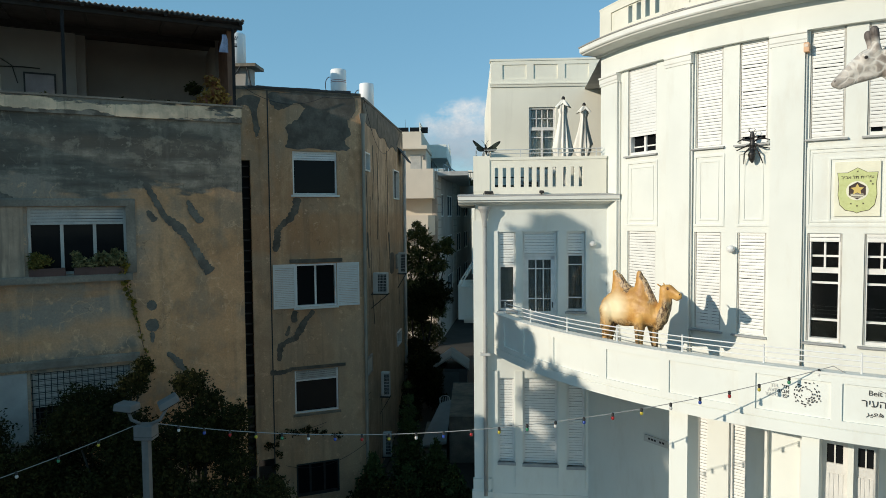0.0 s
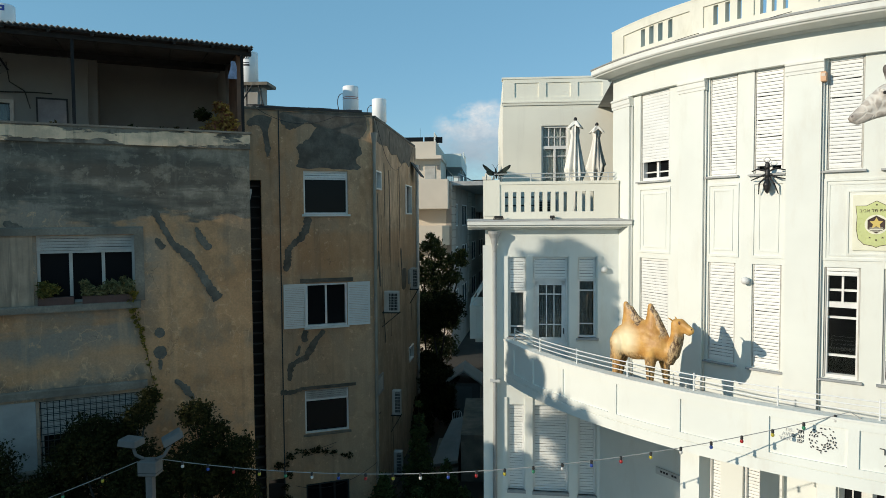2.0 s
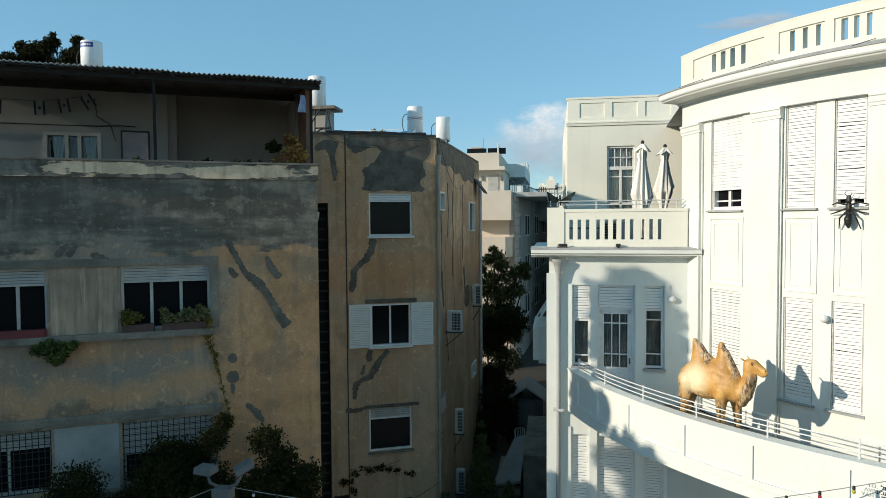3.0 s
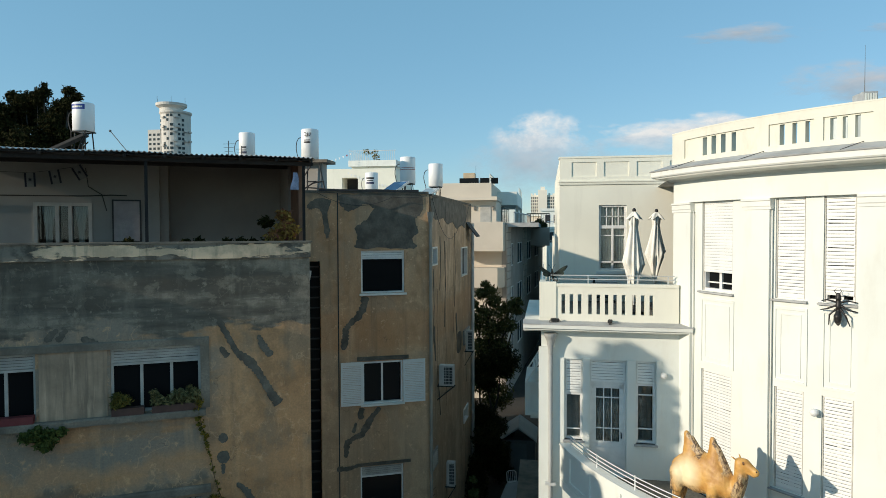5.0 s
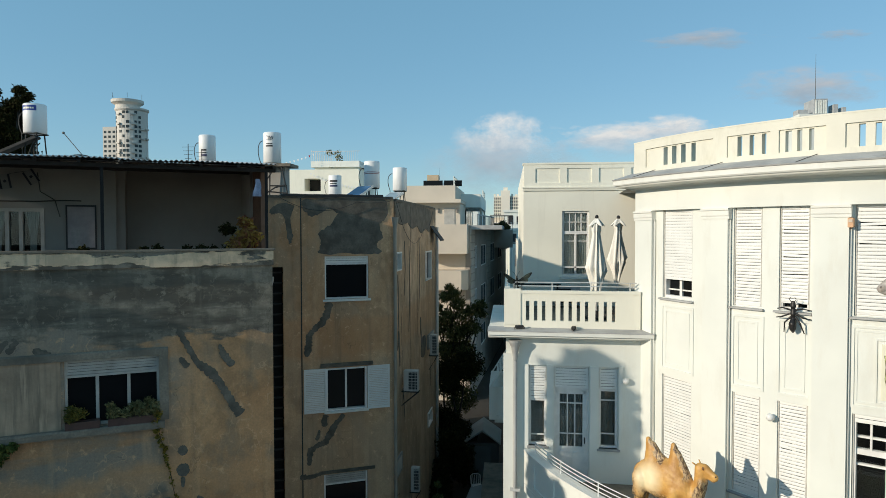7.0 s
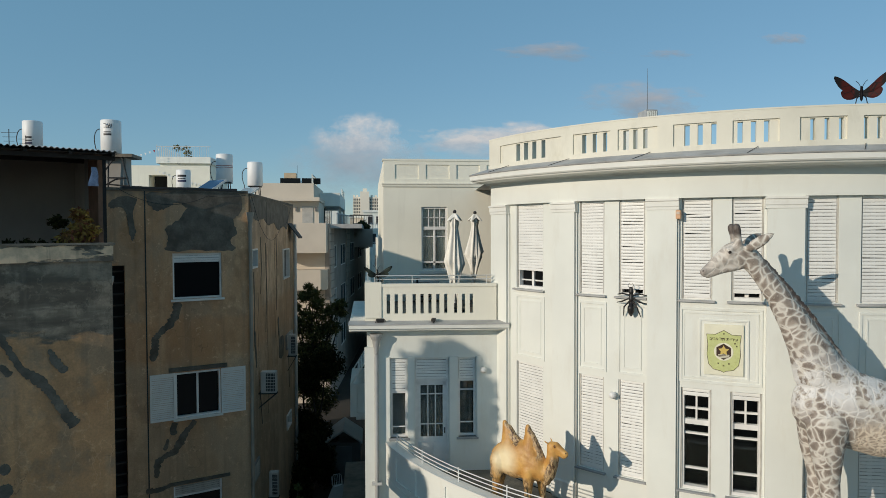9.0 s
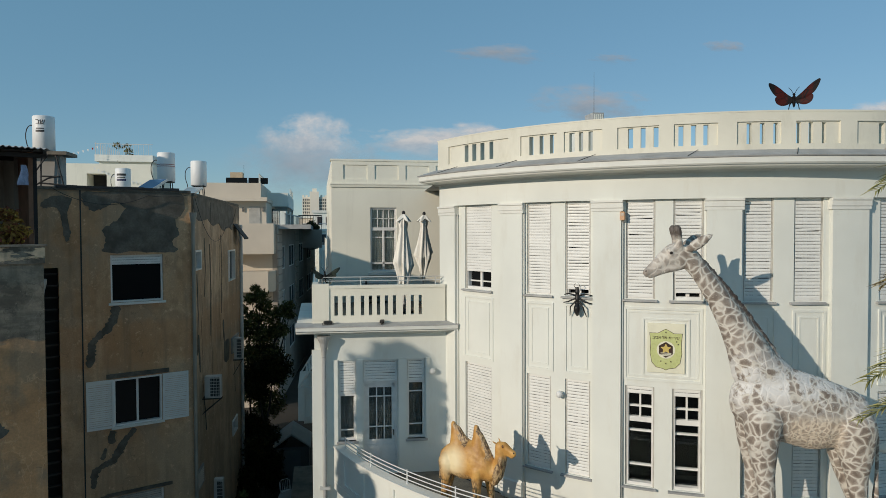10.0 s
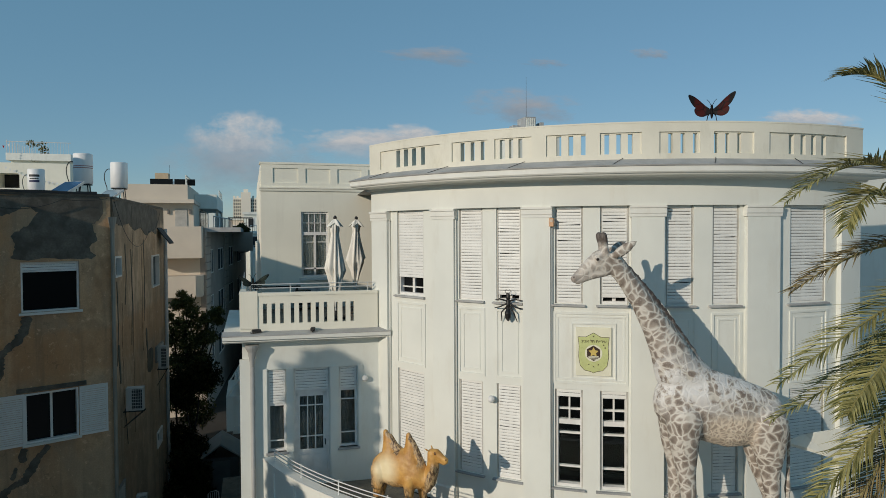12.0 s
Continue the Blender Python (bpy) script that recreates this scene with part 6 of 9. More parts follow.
for s in (-1, 1):
    blobs(bm, [(0.766, 0.072 * s, 1.895, 0.02), (0.724, 0.108 * s, 1.926, 0.023), (0.691, 0.126 * s, 1.948, 0.011)], 0.8, 8, 6)
    blobs(bm, [(0.867, 0.068 * s, 1.882, 0.02), (0.926, 0.07 * s, 1.873, 0.02)], 1.0, 8, 6)
    bm.lump((1.128, 0.036 * s, 1.763), 0.022)
    blobs(bm, [(0.38 + 0.05 * s, 0.13 * s, 1.28, 0.16), (0.40 + 0.07 * s, 0.15 * s, 1.0, 0.10), (0.42 + 0.08 * s, 0.17 * s, 0.62, 0.066), (0.41 + 0.08 * s, 0.18 * s, 0.52, 0.058), (0.41 + 0.08 * s, 0.18 * s, 0.14, 0.048), (0.45 + 0.08 * s, 0.18 * s, 0.06, 0.08)], 0.9)
    blobs(bm, [(-0.43, 0.11 * s, 1.34, 0.21), (-0.49 - 0.04 * s, 0.14 * s, 1.0, 0.115), (-0.55 - 0.06 * s, 0.17 * s, 0.66, 0.07), (-0.53 - 0.06 * s, 0.17 * s, 0.52, 0.058), (-0.50 - 0.06 * s, 0.17 * s, 0.14, 0.048), (-0.46 - 0.06 * s, 0.17 * s, 0.06, 0.08)], 0.9)
blobs(bm, [(-0.64, 0, 1.46, 0.035), (-0.69, 0, 1.2, 0.032), (-0.685, 0, 0.95, 0.05)], 1.0, 8, 6)
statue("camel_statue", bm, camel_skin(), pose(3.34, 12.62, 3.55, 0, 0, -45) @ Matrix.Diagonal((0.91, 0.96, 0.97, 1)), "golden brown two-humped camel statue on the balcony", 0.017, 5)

# black ant climbing the wall
ANT = surface("black_bronze", (0.028, 0.026, 0.025), 0.42, 0.3, vary=0.3, big=8, fine=60, bumps=0.3)
bm = Clay()
blobs(bm, [(0, 0.10, 0.28, 0.045), (0, 0.10, 0.21, 0.06), (0, 0.09, 0.14, 0.03)], 0.8, 12, 8)
blobs(bm, [(0, 0.09, 0.12, 0.05), (0, 0.10, 0.04, 0.052), (0, 0.09, -0.04, 0.035)], 0.9, 12, 8)
blobs(bm, [(0, 0.09, -0.06, 0.04), (0, 0.12, -0.17, 0.078), (0, 0.12, -0.25, 0.068), (0, 0.09, -0.33, 0.03)], 1.0, 12, 8)
for s in (-1, 1):
    for a, b, c in (((0.06, 0.13), (0.20, 0.17), (0.34, 0.13)), ((0.06, 0.05), (0.20, -0.02), (0.36, -0.06)), ((0.05, -0.02), (0.15, -0.14), (0.20, -0.36))):
        blobs(bm, [(a[0] * s, 0.09, a[1], 0.022), (b[0] * s, 0.14, b[1], 0.019), (c[0] * s, 0.03, c[1], 0.014)], 1.0, 8, 5)
    blobs(bm, [(0.03 * s, 0.12, 0.30, 0.012), (0.07 * s, 0.13, 0.36, 0.010), (0.03 * s, 0.11, 0.41, 0.008)], 1.0, 8, 5)
statue("ant_statue", bm, ANT, Matrix.Translation(arc(228.2, REC + 0.04, 7.98)) @ pose(0, 0, 0, 0, 0, 228.2 - 90) @ Matrix.Scale(0.87, 4), "large black ant sculpture fixed to the wall", 0.011, 2)


def rounded(pts, steps=4):
    """A smooth closed outline through the given points."""
    n, out = len(pts), []
    for i in range(n):
        p0, p1, p2, p3 = (Vector(pts[(i + k) % n]) for k in (-1, 0, 1, 2))
        for k in range(steps):
            t = k / steps
            q = 0.5 * (2 * p1 + (p2 - p0) * t + (2 * p0 - 5 * p1 + 4 * p2 - p3) * t * t + (3 * p1 - p0 - 3 * p2 + p3) * t ** 3)
            out.append((q.x, q.y))
    return out


def butterfly(m, mat, label, spread, lift):
    """Body, feelers, thin legs and two pairs of curved wings, joined in one mesh."""
    bm = bmesh.new()
    spun(bm, [(0.004, 0.03), (0.02, 0.06), (0.032, 0.13), (0.022, 0.18), (0.032, 0.22), (0.018, 0.25), (0.026, 0.27), (0.006, 0.30)], 10)
    for s in (-1, 1):
        tube(bm, [(0.01 * s, 0, 0.28), (0.05 * s, 0, 0.36), (0.09 * s, 0, 0.40)], 0.005, 5)
        for k in (-1, 0, 1):
            tube(bm, [(0.02 * s, 0, 0.14), (0.07 * s, 0.05 * k, 0.09), (0.09 * s, 0.07 * k, -0.02)], 0.006, 5)
        for outline in (((0.01, 0.19), (0.13, 0.31), (0.29, 0.47), (0.42, 0.55), (0.45, 0.51), (0.40, 0.38), (0.32, 0.27), (0.16, 0.17)), ((0.02, 0.17), (0.16, 0.18), (0.29, 0.26), (0.335, 0.21), (0.30, 0.11), (0.20, 0.06), (0.09, 0.09))):
            front, rear = [], []
            for x, z in rounded(outline):
                bend = 0.12 * (x / 0.5) ** 2
                xx, zz = x * spread * s, 0.15 + (z - 0.15) * lift
                front.append(bm.verts.new((xx, -bend - 0.006, zz)))
                rear.append(bm.verts.new((xx, -bend + 0.006, zz)))
            bm.faces.new(front)
            bm.faces.new(rear)
            for i in range(len(front)):
                j = (i + 1) % len(front)
                bm.faces.new((front[i], front[j], rear[j], rear[i]))
    ob = part("butterfly_statue", bm, mat, None)
    ob.matrix_basis = m
    return tagged(ob, label, "statue")


def wing_paint(name, edge, inner):
    m, nt, b = begin(name, 0.6)
    b.inputs["Specular IOR Level"].default_value = 0.15
    v = coords(nt)
    vo = nt.nodes.new("ShaderNodeTexVoronoi")
    vo.feature = "DISTANCE_TO_EDGE"
    vo.inputs["Scale"].default_value = 7.0
    nt.links.new(v, vo.inputs["Vector"])
    sep = nt.nodes.new("ShaderNodeSeparateXYZ")
    nt.links.new(v, sep.inputs[0])
    ax = op(nt, "ABSOLUTE", sep.outputs[0])
    field = op(nt, "MULTIPLY", ramp(nt, ax, 0.09, 0.12), op(nt, "MULTIPLY", ramp(nt, ax, 0.33, 0.28), ramp(nt, vo.outputs["Distance"], 0.02, 0.05)))
    nt.links.new(mixer(nt, field, edge, inner), b.inputs["Base Color"])
    return m


butterfly(pose(9.13, 10.93, 11.62, 0, 0, -39), wing_paint("red_black_wings", (0.008, 0.007, 0.008), (0.05, 0.007, 0.006)), "red and black butterfly sculpture on the roof parapet", 0.93, 0.88)
butterfly(pose(0.68, 16.02, 8.17, -14, 0, 20), wing_paint("dark_green_wings", (0.014, 0.016, 0.015), (0.05, 0.06, 0.045)), "dark winged insect sculpture on the terrace balustrade", 0.80, 0.52)

# ---- closed parasols on the terrace ----
CANVAS = surface("cream_canvas", (0.86, 0.83, 0.75), 0.85, vary=0.08, big=3.0, fine=70, bumps=0.15)


def parasol(x, y, top, seed, label, lean=0.0, length=1.95):
    t = thing("parasol", pose(x, y, 7.16, lean, lean * 0.7, seed * 40), label, "parasol", "closed parasols on the terrace")
    h = top - 7.16
    bm = bmesh.new()
    tube(bm, [(0, 0, 0.05), (0, 0, h - 0.06)], 0.024, 10)
    part("pole", bm, STEEL, t)
    bm = bmesh.new()
    spun(bm, [(0.02, h - 0.08), (0.045, h - 0.05), (0.05, h - 0.01), (0.03, h + 0.03), (0.005, h + 0.04)], 12)
    part("finial", bm, BLACK, t)
    bm = bmesh.new()
    rows = []
    n = 72
    for j in range(26):
        s = j / 25
        z = h - 0.07 - s * length
        # shoulder hood, waist, then a skirt that widens and hangs in points
        if s < 0.14:
            base = 0.045 + 0.10 * (s / 0.14) ** 0.7
        elif s < 0.2:
            base = 0.145 - 0.045 * (s - 0.14) / 0.06
        else:
            base = 0.105 + 0.125 * ((s - 0.2) / 0.5) ** 1.1 if s < 0.70 else 0.23 - 0.15 * ((s - 0.70) / 0.30) ** 0.8
        row = []
        for k in range(n):
            a = 2 * math.pi * k / n
            pleat = abs(math.sin(4 * a + seed * 0.7 + 0.9 * s)) ** 0.55
            fold = 0.74 + (0.12 + 0.30 * min(s, 0.7)) * pleat + 0.20 * math.sin(2 * a + s * 3 + seed) + 0.10 * math.sin(9 * a + seed * 3 + 3 * s) + (0.16 * math.sin(5 * a + 9 * s) if s > 0.7 else 0.0)
            drop = (0.50 * (0.5 - pleat) + 0.34 * math.sin(a * 2 + seed * 2.4)) * max(0, s - 0.25) ** 2 * 1.6
            row.append(bm.verts.new((base * fold * math.cos(a), base * fold * math.sin(a), z + drop)))
        rows.append(row)
    for a, b in zip(rows, rows[1:]):
        for k in range(n):
            bm.faces.new((a[k], a[(k + 1) % n], b[(k + 1) % n], b[k]))
    bm.faces.new(rows[0])
    part("canopy", bm, CANVAS, t, smooth=True)
    bm = bmesh.new()
    rows = []
    for j in range(7):
        s = j / 6
        row = []
        for k in range(48):
            a = 2 * math.pi * k / 48
            flare = 0.5 + 0.5 * math.cos(4 * a + seed)
            r = 0.03 + (0.10 + 0.13 * flare ** 2) * s ** 0.8
            row.append(bm.verts.new((r * math.cos(a), r * math.sin(a), h - 0.05 - 0.22 * s + 0.05 * s * s * (1 - flare) * 2)))
        rows.append(row)
    for a, b in zip(rows, rows[1:]):
        for k in range(48):
            bm.faces.new((a[k], a[(k + 1) % 48], b[(k + 1) % 48], b[k]))
    part("vent_cap", bm, CANVAS, t, smooth=True)
    bm = bmesh.new()
    spun(bm, [(0.30, 0.0), (0.30, 0.06), (0.10, 0.10), (0.04, 0.22), (0.03, 0.22)], 20)
    part("base", bm, DARK_STEEL, t)


parasol(2.83, 18.2, 9.93, 1, "closed cream canvas parasol with a black finial")
parasol(3.53, 19.3, 9.94, 2, "closed cream parasol beside the pier", 1.0, 1.68)
# low bench and box on the terrace floor
bench = thing("terrace_bench", pose(1.35, 20.2, 7.16), "dark wooden bench on the roof terrace", "bench")
for z, y in ((0.45, -0.12), (0.45, 0.0), (0.45, 0.12), (0.72, 0.22)):
    bm = bmesh.new()
    quad_box(bm, -0.7, 0.7, y - 0.05, y + 0.05, z, z + 0.035)
    part("slat", bm, bpy.data.materials["dark_timber"], bench)
for x in (-0.6, 0.6):
    bm = bmesh.new()
    quad_box(bm, x - 0.03, x + 0.03, -0.16, 0.24, 0.0, 0.45)
    quad_box(bm, x - 0.03, x + 0.03, 0.20, 0.26, 0.45, 0.76)
    part("leg", bm, DARK_STEEL, bench)

unit = thing("terrace_air_unit", pose(2.25, 20.75, 7.16), "grey air conditioner unit on the terrace floor", "air conditioner")
bm = bmesh.new()
quad_box(bm, -0.4, 0.4, -0.17, 0.17, 0.08, 0.66)
bmesh.ops.bevel(bm, geom=bm.edges[:], offset=0.015, segments=1, affect="EDGES")
part("casing", bm, AC_WHITE, unit)
bm = bmesh.new()
quad_box(bm, -0.35, 0.12, -0.178, -0.168, 0.12, 0.62)
part("fan_recess", bm, BLACK, unit)
for k in range(7):
    bm = bmesh.new()
    quad_box(bm, -0.36, 0.14, -0.19, -0.178, 0.13 + k * 0.078, 0.145 + k * 0.078)
    part("grille_bar", bm, AC_WHITE, unit)
for x in (-0.3, 0.3):
    bm = bmesh.new()
    quad_box(bm, x - 0.04, x + 0.04, -0.17, 0.17, 0.0, 0.08)
    part("foot", bm, BLACK, unit)
tub = thing("plastic_tub", pose(3.75, 19.6, 7.16), "faded blue plastic tub on the terrace floor", "tub")
bm = bmesh.new()
spun(bm, [(0.001, 0.02), (0.17, 0.02), (0.20, 0.42), (0.215, 0.42), (0.215, 0.45), (0.19, 0.45), (0.165, 0.05)], 20)
part("tub_body", bm, surface("blue_plastic", (0.05, 0.16, 0.30), 0.5, vary=0.15), tub, smooth=True)

# ---- wall plaque with the green shield ----
plaque = thing("wall_plaque", Matrix.Translation(arc(240.45, REC, 7.125)) @ pose(0, 0, 0, 0, 0, 240.45 + 90) @ Matrix.Diagonal((1.02, 1, 1.02, 1)), "cream tile plaque with a green shield", "plaque")


def flat(u, d, z):
    return Vector((u, -d, z))


def plate(name, pts, d0, d1, mat, parent, label=""):
    bm = bmesh.new()
    a = [bm.verts.new(flat(u, d0, z)) for u, z in pts]
    b = [bm.verts.new(flat(u, d1, z)) for u, z in pts]
    bm.faces.new(a)
    bm.faces.new(b)
    for i in range(len(pts)):
        j = (i + 1) % len(pts)
        bm.faces.new((a[i], a[j], b[j], b[i]))
    return part(name, bm, mat, parent, label)


IVORY = surface("ivory_tile", (0.78, 0.76, 0.60), 0.35, vary=0.05, big=5)
LEAF_GREEN = surface("pale_green_glaze", (0.56, 0.60, 0.27), 0.3, vary=0.08, big=6)
SEAL_BROWN = surface("dark_brown_glaze", (0.06, 0.035, 0.025), 0.3, vary=0.1)
SEAL_GOLD = surface("ochre_glaze", (0.62, 0.47, 0.14), 0.3, vary=0.1)
plate("tile_board", [(-0.335, -0.47), (0.335, -0.47), (0.335, 0.47), (-0.335, 0.47)], -0.03, 0.03, IVORY, plaque)
shield_pts = [(-0.29, 0.28), (-0.14, 0.28), (0, 0.36), (0.14, 0.28), (0.29, 0.28), (0.27, 0.1), (0.28, -0.1), (0.25, -0.27), (0.17, -0.36), (0.05, -0.385), (0, -0.41), (-0.05, -0.385), (-0.17, -0.36), (-0.25, -0.27), (-0.28, -0.1), (-0.27, 0.1)]
plate("shield_outline", [(u * 1.03, z * 1.025) for u, z in shield_pts], 0.03, 0.034, SEAL_BROWN, plaque)
plate("shield", shield_pts, 0.03, 0.039, LEAF_GREEN, plaque)
plate("seal_ground", [(0.165 * math.cos(a), -0.03 + 0.165 * math.sin(a)) for a in (2 * math.pi * k / 28 for k in range(28))], 0.039, 0.043, IVORY, plaque)
plate("seal", [(0.15 * math.cos(a) * 0.95, -0.03 + 0.15 * math.sin(a)) for a in (math.pi / 6 + math.pi / 3 * k for k in range(6))], 0.043, 0.047, SEAL_BROWN, plaque)
plate("seal_star", [((0.10 if k % 2 == 0 else 0.05) * math.cos(a), -0.01 + (0.10 if k % 2 == 0 else 0.05) * math.sin(a)) for k, a in ((k, math.pi / 2 + math.pi / 5 * k) for k in range(10))], 0.047, 0.051, SEAL_GOLD, plaque)
for z in (-0.095, -0.12, -0.145):
    plate("seal_wave", [(-0.10, z), (0.10, z), (0.09, z + 0.012), (-0.09, z + 0.012)], 0.047, 0.051, IVORY, plaque)
for u, z in ((-0.09, -0.25), (0.0, -0.29), (0.09, -0.25), (0.19, 0.13), (0.22, 0.08), (0.0, 0.3)):
    plate("shield_flower", [(u + (0.02 if k % 2 else 0.009) * math.cos(a), z + (0.02 if k % 2 else 0.009) * math.sin(a)) for k, a in ((k, math.pi / 4 * k) for k in range(8))], 0.039, 0.043, SEAL_BROWN, plaque)

INK = surface("black_lettering", (0.03, 0.028, 0.03), 0.5, vary=0.1)
PALE_INK = surface("grey_lettering", (0.64, 0.63, 0.60), 0.6, vary=0.1)


def lettering(text, size, m, mat, parent, name="lettering", align="CENTER"):
    cu = bpy.data.curves.new(name, "FONT")
    cu.body = text
    cu.size = size
    cu.align_x = align
    cu.align_y = "CENTER"
    cu.extrude = 0.003
    cu.materials.append(mat)
    ob = new(name, cu)
    ob.parent = parent
    ob.matrix_basis = m
    return ob


lettering("עיריית תל אביב"[::-1], 0.078, pose(0, -0.041, 0.20, 90, 0, 0), SEAL_BROWN, plaque)


def on_parapet(u, z, d=BO + 0.006):
    return Matrix.Translation(arc(u, d, z)) @ pose(0, 0, 0, 0, 0, u + 90)


# painted signs on the balcony front
sign = thing("house_sign", on_parapet(242.0, 4.0), "black trilingual lettering painted on the balcony front", "sign")
lettering("Beit Ha'ir", 0.105, pose(0.10, -0.002, 0.15, 90, 0, 0), INK, sign)
lettering("בית העיר"[::-1], 0.15, pose(0.10, -0.002, 0.0, 90, 0, 0), INK, sign)
lettering("\ufeae\ufef4\ufecc\ufeeb \ufe96\ufef4\ufe91", 0.115, pose(0.10, -0.002, -0.14, 90, 0, 0), INK, sign)
logo = thing("city_sign", on_parapet(236.4, 4.03), "black dotted ring and small lettering on the balcony front", "sign")
rnd = random.Random(5)
for ring, (r, n, w) in enumerate(((0.075, 12, 0.022), (0.105, 15, 0.028), (0.135, 18, 0.026), (0.165, 19, 0.026), (0.195, 16, 0.02))):
    for k in range(n):
        if rnd.random() < 0.16 + 0.07 * ring:
            continue
        a = 2 * math.pi * (k + rnd.uniform(-0.2, 0.2)) / n
        l = w * rnd.uniform(0.6, 1.25)
        h = 0.017 * rnd.uniform(0.6, 1.1)
        ca, sa = math.cos(a), math.sin(a)
        plate("ring_dash", [(0.17 + (r + p) * ca - q * sa, (r + p) * sa + q * ca) for p, q in ((-h / 2, -l / 2), (h / 2, -l / 2), (h / 2, l / 2), (-h / 2, l / 2))], -0.01, 0.004, INK, logo)
for k, (w, mat) in enumerate(((0.11, INK), (0.17, INK), (0.13, INK))):
    z = 0.065 - 0.07 * k
    lettering(("תל", "אביב", "יפו")[k][::-1], 0.085, pose(-0.06, -0.002, z, 90, 0, 0), INK, logo, align="RIGHT")
    lettering(("TEL", "AVIV", "YAFO")[k], 0.075, pose(-0.20, -0.002, z, 90, 0, 0), PALE_INK, logo, align="RIGHT")
# street name board by the entrance: unreadable, bars only
board = thing("name_board", Matrix.Translation(arc(215.85, 0.42, 1.92)) @ pose(0, 0, 0, 0, 0, 215.85 + 90), "grey name board with a dark unreadable line", "sign")
plate("board", [(-0.3, -0.07), (0.3, -0.07), (0.3, 0.07), (-0.3, 0.07)], -0.02, 0.02, surface("grey_board", (0.58, 0.57, 0.53), 0.6), board)
for k in range(7):
    plate("bar", [(-0.25 + 0.072 * k, -0.01), (-0.20 + 0.072 * k, -0.01), (-0.20 + 0.072 * k, 0.03), (-0.25 + 0.072 * k, 0.03)], 0.02, 0.025, PALE_INK if k in (0, 4) else INK, board)
plate("bar", [(-0.12, -0.045), (0.06, -0.045), (0.06, -0.025), (-0.12, -0.025)], 0.02, 0.025, PALE_INK, board)

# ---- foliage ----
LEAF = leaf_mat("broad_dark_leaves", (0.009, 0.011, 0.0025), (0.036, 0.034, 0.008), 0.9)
LEAF_RED = leaf_mat("dry_red_leaves", (0.16, 0.05, 0.035), (0.46, 0.30, 0.07), 0.8)
LEAF_YELLOW = leaf_mat("yellowing_leaves", (0.05, 0.06, 0.015), (0.22, 0.17, 0.04))
LEAF_FINE = leaf_mat("feathery_leaves", (0.028, 0.040, 0.012), (0.13, 0.125, 0.045), 0.85)
NEEDLE = leaf_mat("cypress_green", (0.025, 0.045, 0.012), (0.075, 0.095, 0.03))
BARK = surface("grey_bark", (0.05, 0.042, 0.034), 0.95, vary=0.3, big=6, fine=30, bumps=0.5)


def leaves(name, clumps, count, size, mat, parent, seed, label="", long=1.8, hang=0.0):
    """Many small leaves in uneven clumps (x, y, z, radius): each leaf a folded blade of its own."""
    rnd = np.random.RandomState(seed)
    c = np.array(clumps, float)
    weight = c[:, 3] ** 2
    pick = rnd.choice(len(c), count, p=weight / weight.sum())
    d = rnd.normal(size=(count, 3))
    d /= np.linalg.norm(d, axis=1)[:, None]
    r = c[pick, 3] * (0.35 + 0.75 * rnd.rand(count) ** 0.6) * (0.75 + 0.5 * np.abs(np.sin(d[:, 0] * 7 + pick) * np.cos(d[:, 2] * 6 + pick)))
    p = c[pick, :3] + d * r[:, None] * np.array((1, 1, 0.85))
    a = rnd.normal(size=(count, 3))
    a[:, 2] -= hang
    a /= np.linalg.norm(a, axis=1)[:, None]
    b = np.cross(a, rnd.normal(size=(count, 3)))
    b /= np.linalg.norm(b, axis=1)[:, None]
    up = np.cross(a, b)
    s = size * (0.6 + 0.8 * rnd.rand(count))[:, None]
    tip, base = p + a * s * long * 0.5, p - a * s * long * 0.5
    left, right = p + b * s * 0.42 + up * s * 0.12, p - b * s * 0.42 + up * s * 0.12
    verts = np.stack((base, left, tip, right), 1).reshape(-1, 3)
    i = np.arange(count)[:, None] * 4
    faces = np.concatenate((i + np.array((0, 1, 2)), i + np.array((0, 2, 3))), 0)
    me = bpy.data.meshes.new(name)
    me.from_pydata(verts.tolist(), [], faces.tolist())
    me.materials.append(mat)
    ob = new(name, me)
    ob.parent = parent
    return tagged(ob, label, kind="stuff" if parent is None else "")


def limbs(base, tops, radius, seed):
    """A tapered trunk that forks into limbs towards the given points."""
    rnd = random.Random(seed)
    bm = bmesh.new()
    base = Vector(base)
    fork = base.lerp(Vector((sum(t[0] for t in tops) / len(tops), sum(t[1] for t in tops) / len(tops), sum(t[2] for t in tops) / len(tops))), 0.5)
    n = 6
    pts = [base.lerp(fork, k / n) + Vector((rnd.uniform(-1, 1), rnd.uniform(-1, 1), 0)) * radius * 0.4 for k in range(n + 1)]
    tube(bm, pts, radius, 9, [radius * (1.25 - 0.55 * k / n) for k in range(n + 1)])
    for t in tops:
        t = Vector(t)
        mid = fork.lerp(t, 0.5) + Vector((rnd.uniform(-1, 1), rnd.uniform(-1, 1), 0.5)) * radius * 1.5
        tube(bm, [pts[-1], mid, t], radius, 7, [radius * 0.6, radius * 0.35, radius * 0.1])
    return bm


def tree(name, base, clumps, count, size, mat, radius, seed, label, category="tree", long=1.8, hang=0.0, group=""):
    b = Vector(base)
    t = thing(name, Matrix.Translation(b), label, category, group)
    rel = [(x - b.x, y - b.y, z - b.z, r) for x, y, z, r in clumps]
    part("trunk", limbs((0, 0, -0.05), [c[:3] for c in rel], radius, seed), BARK, t, smooth=True)
    leaves("crown", rel, count, size, mat, t, seed, long=long, hang=hang)
    return t


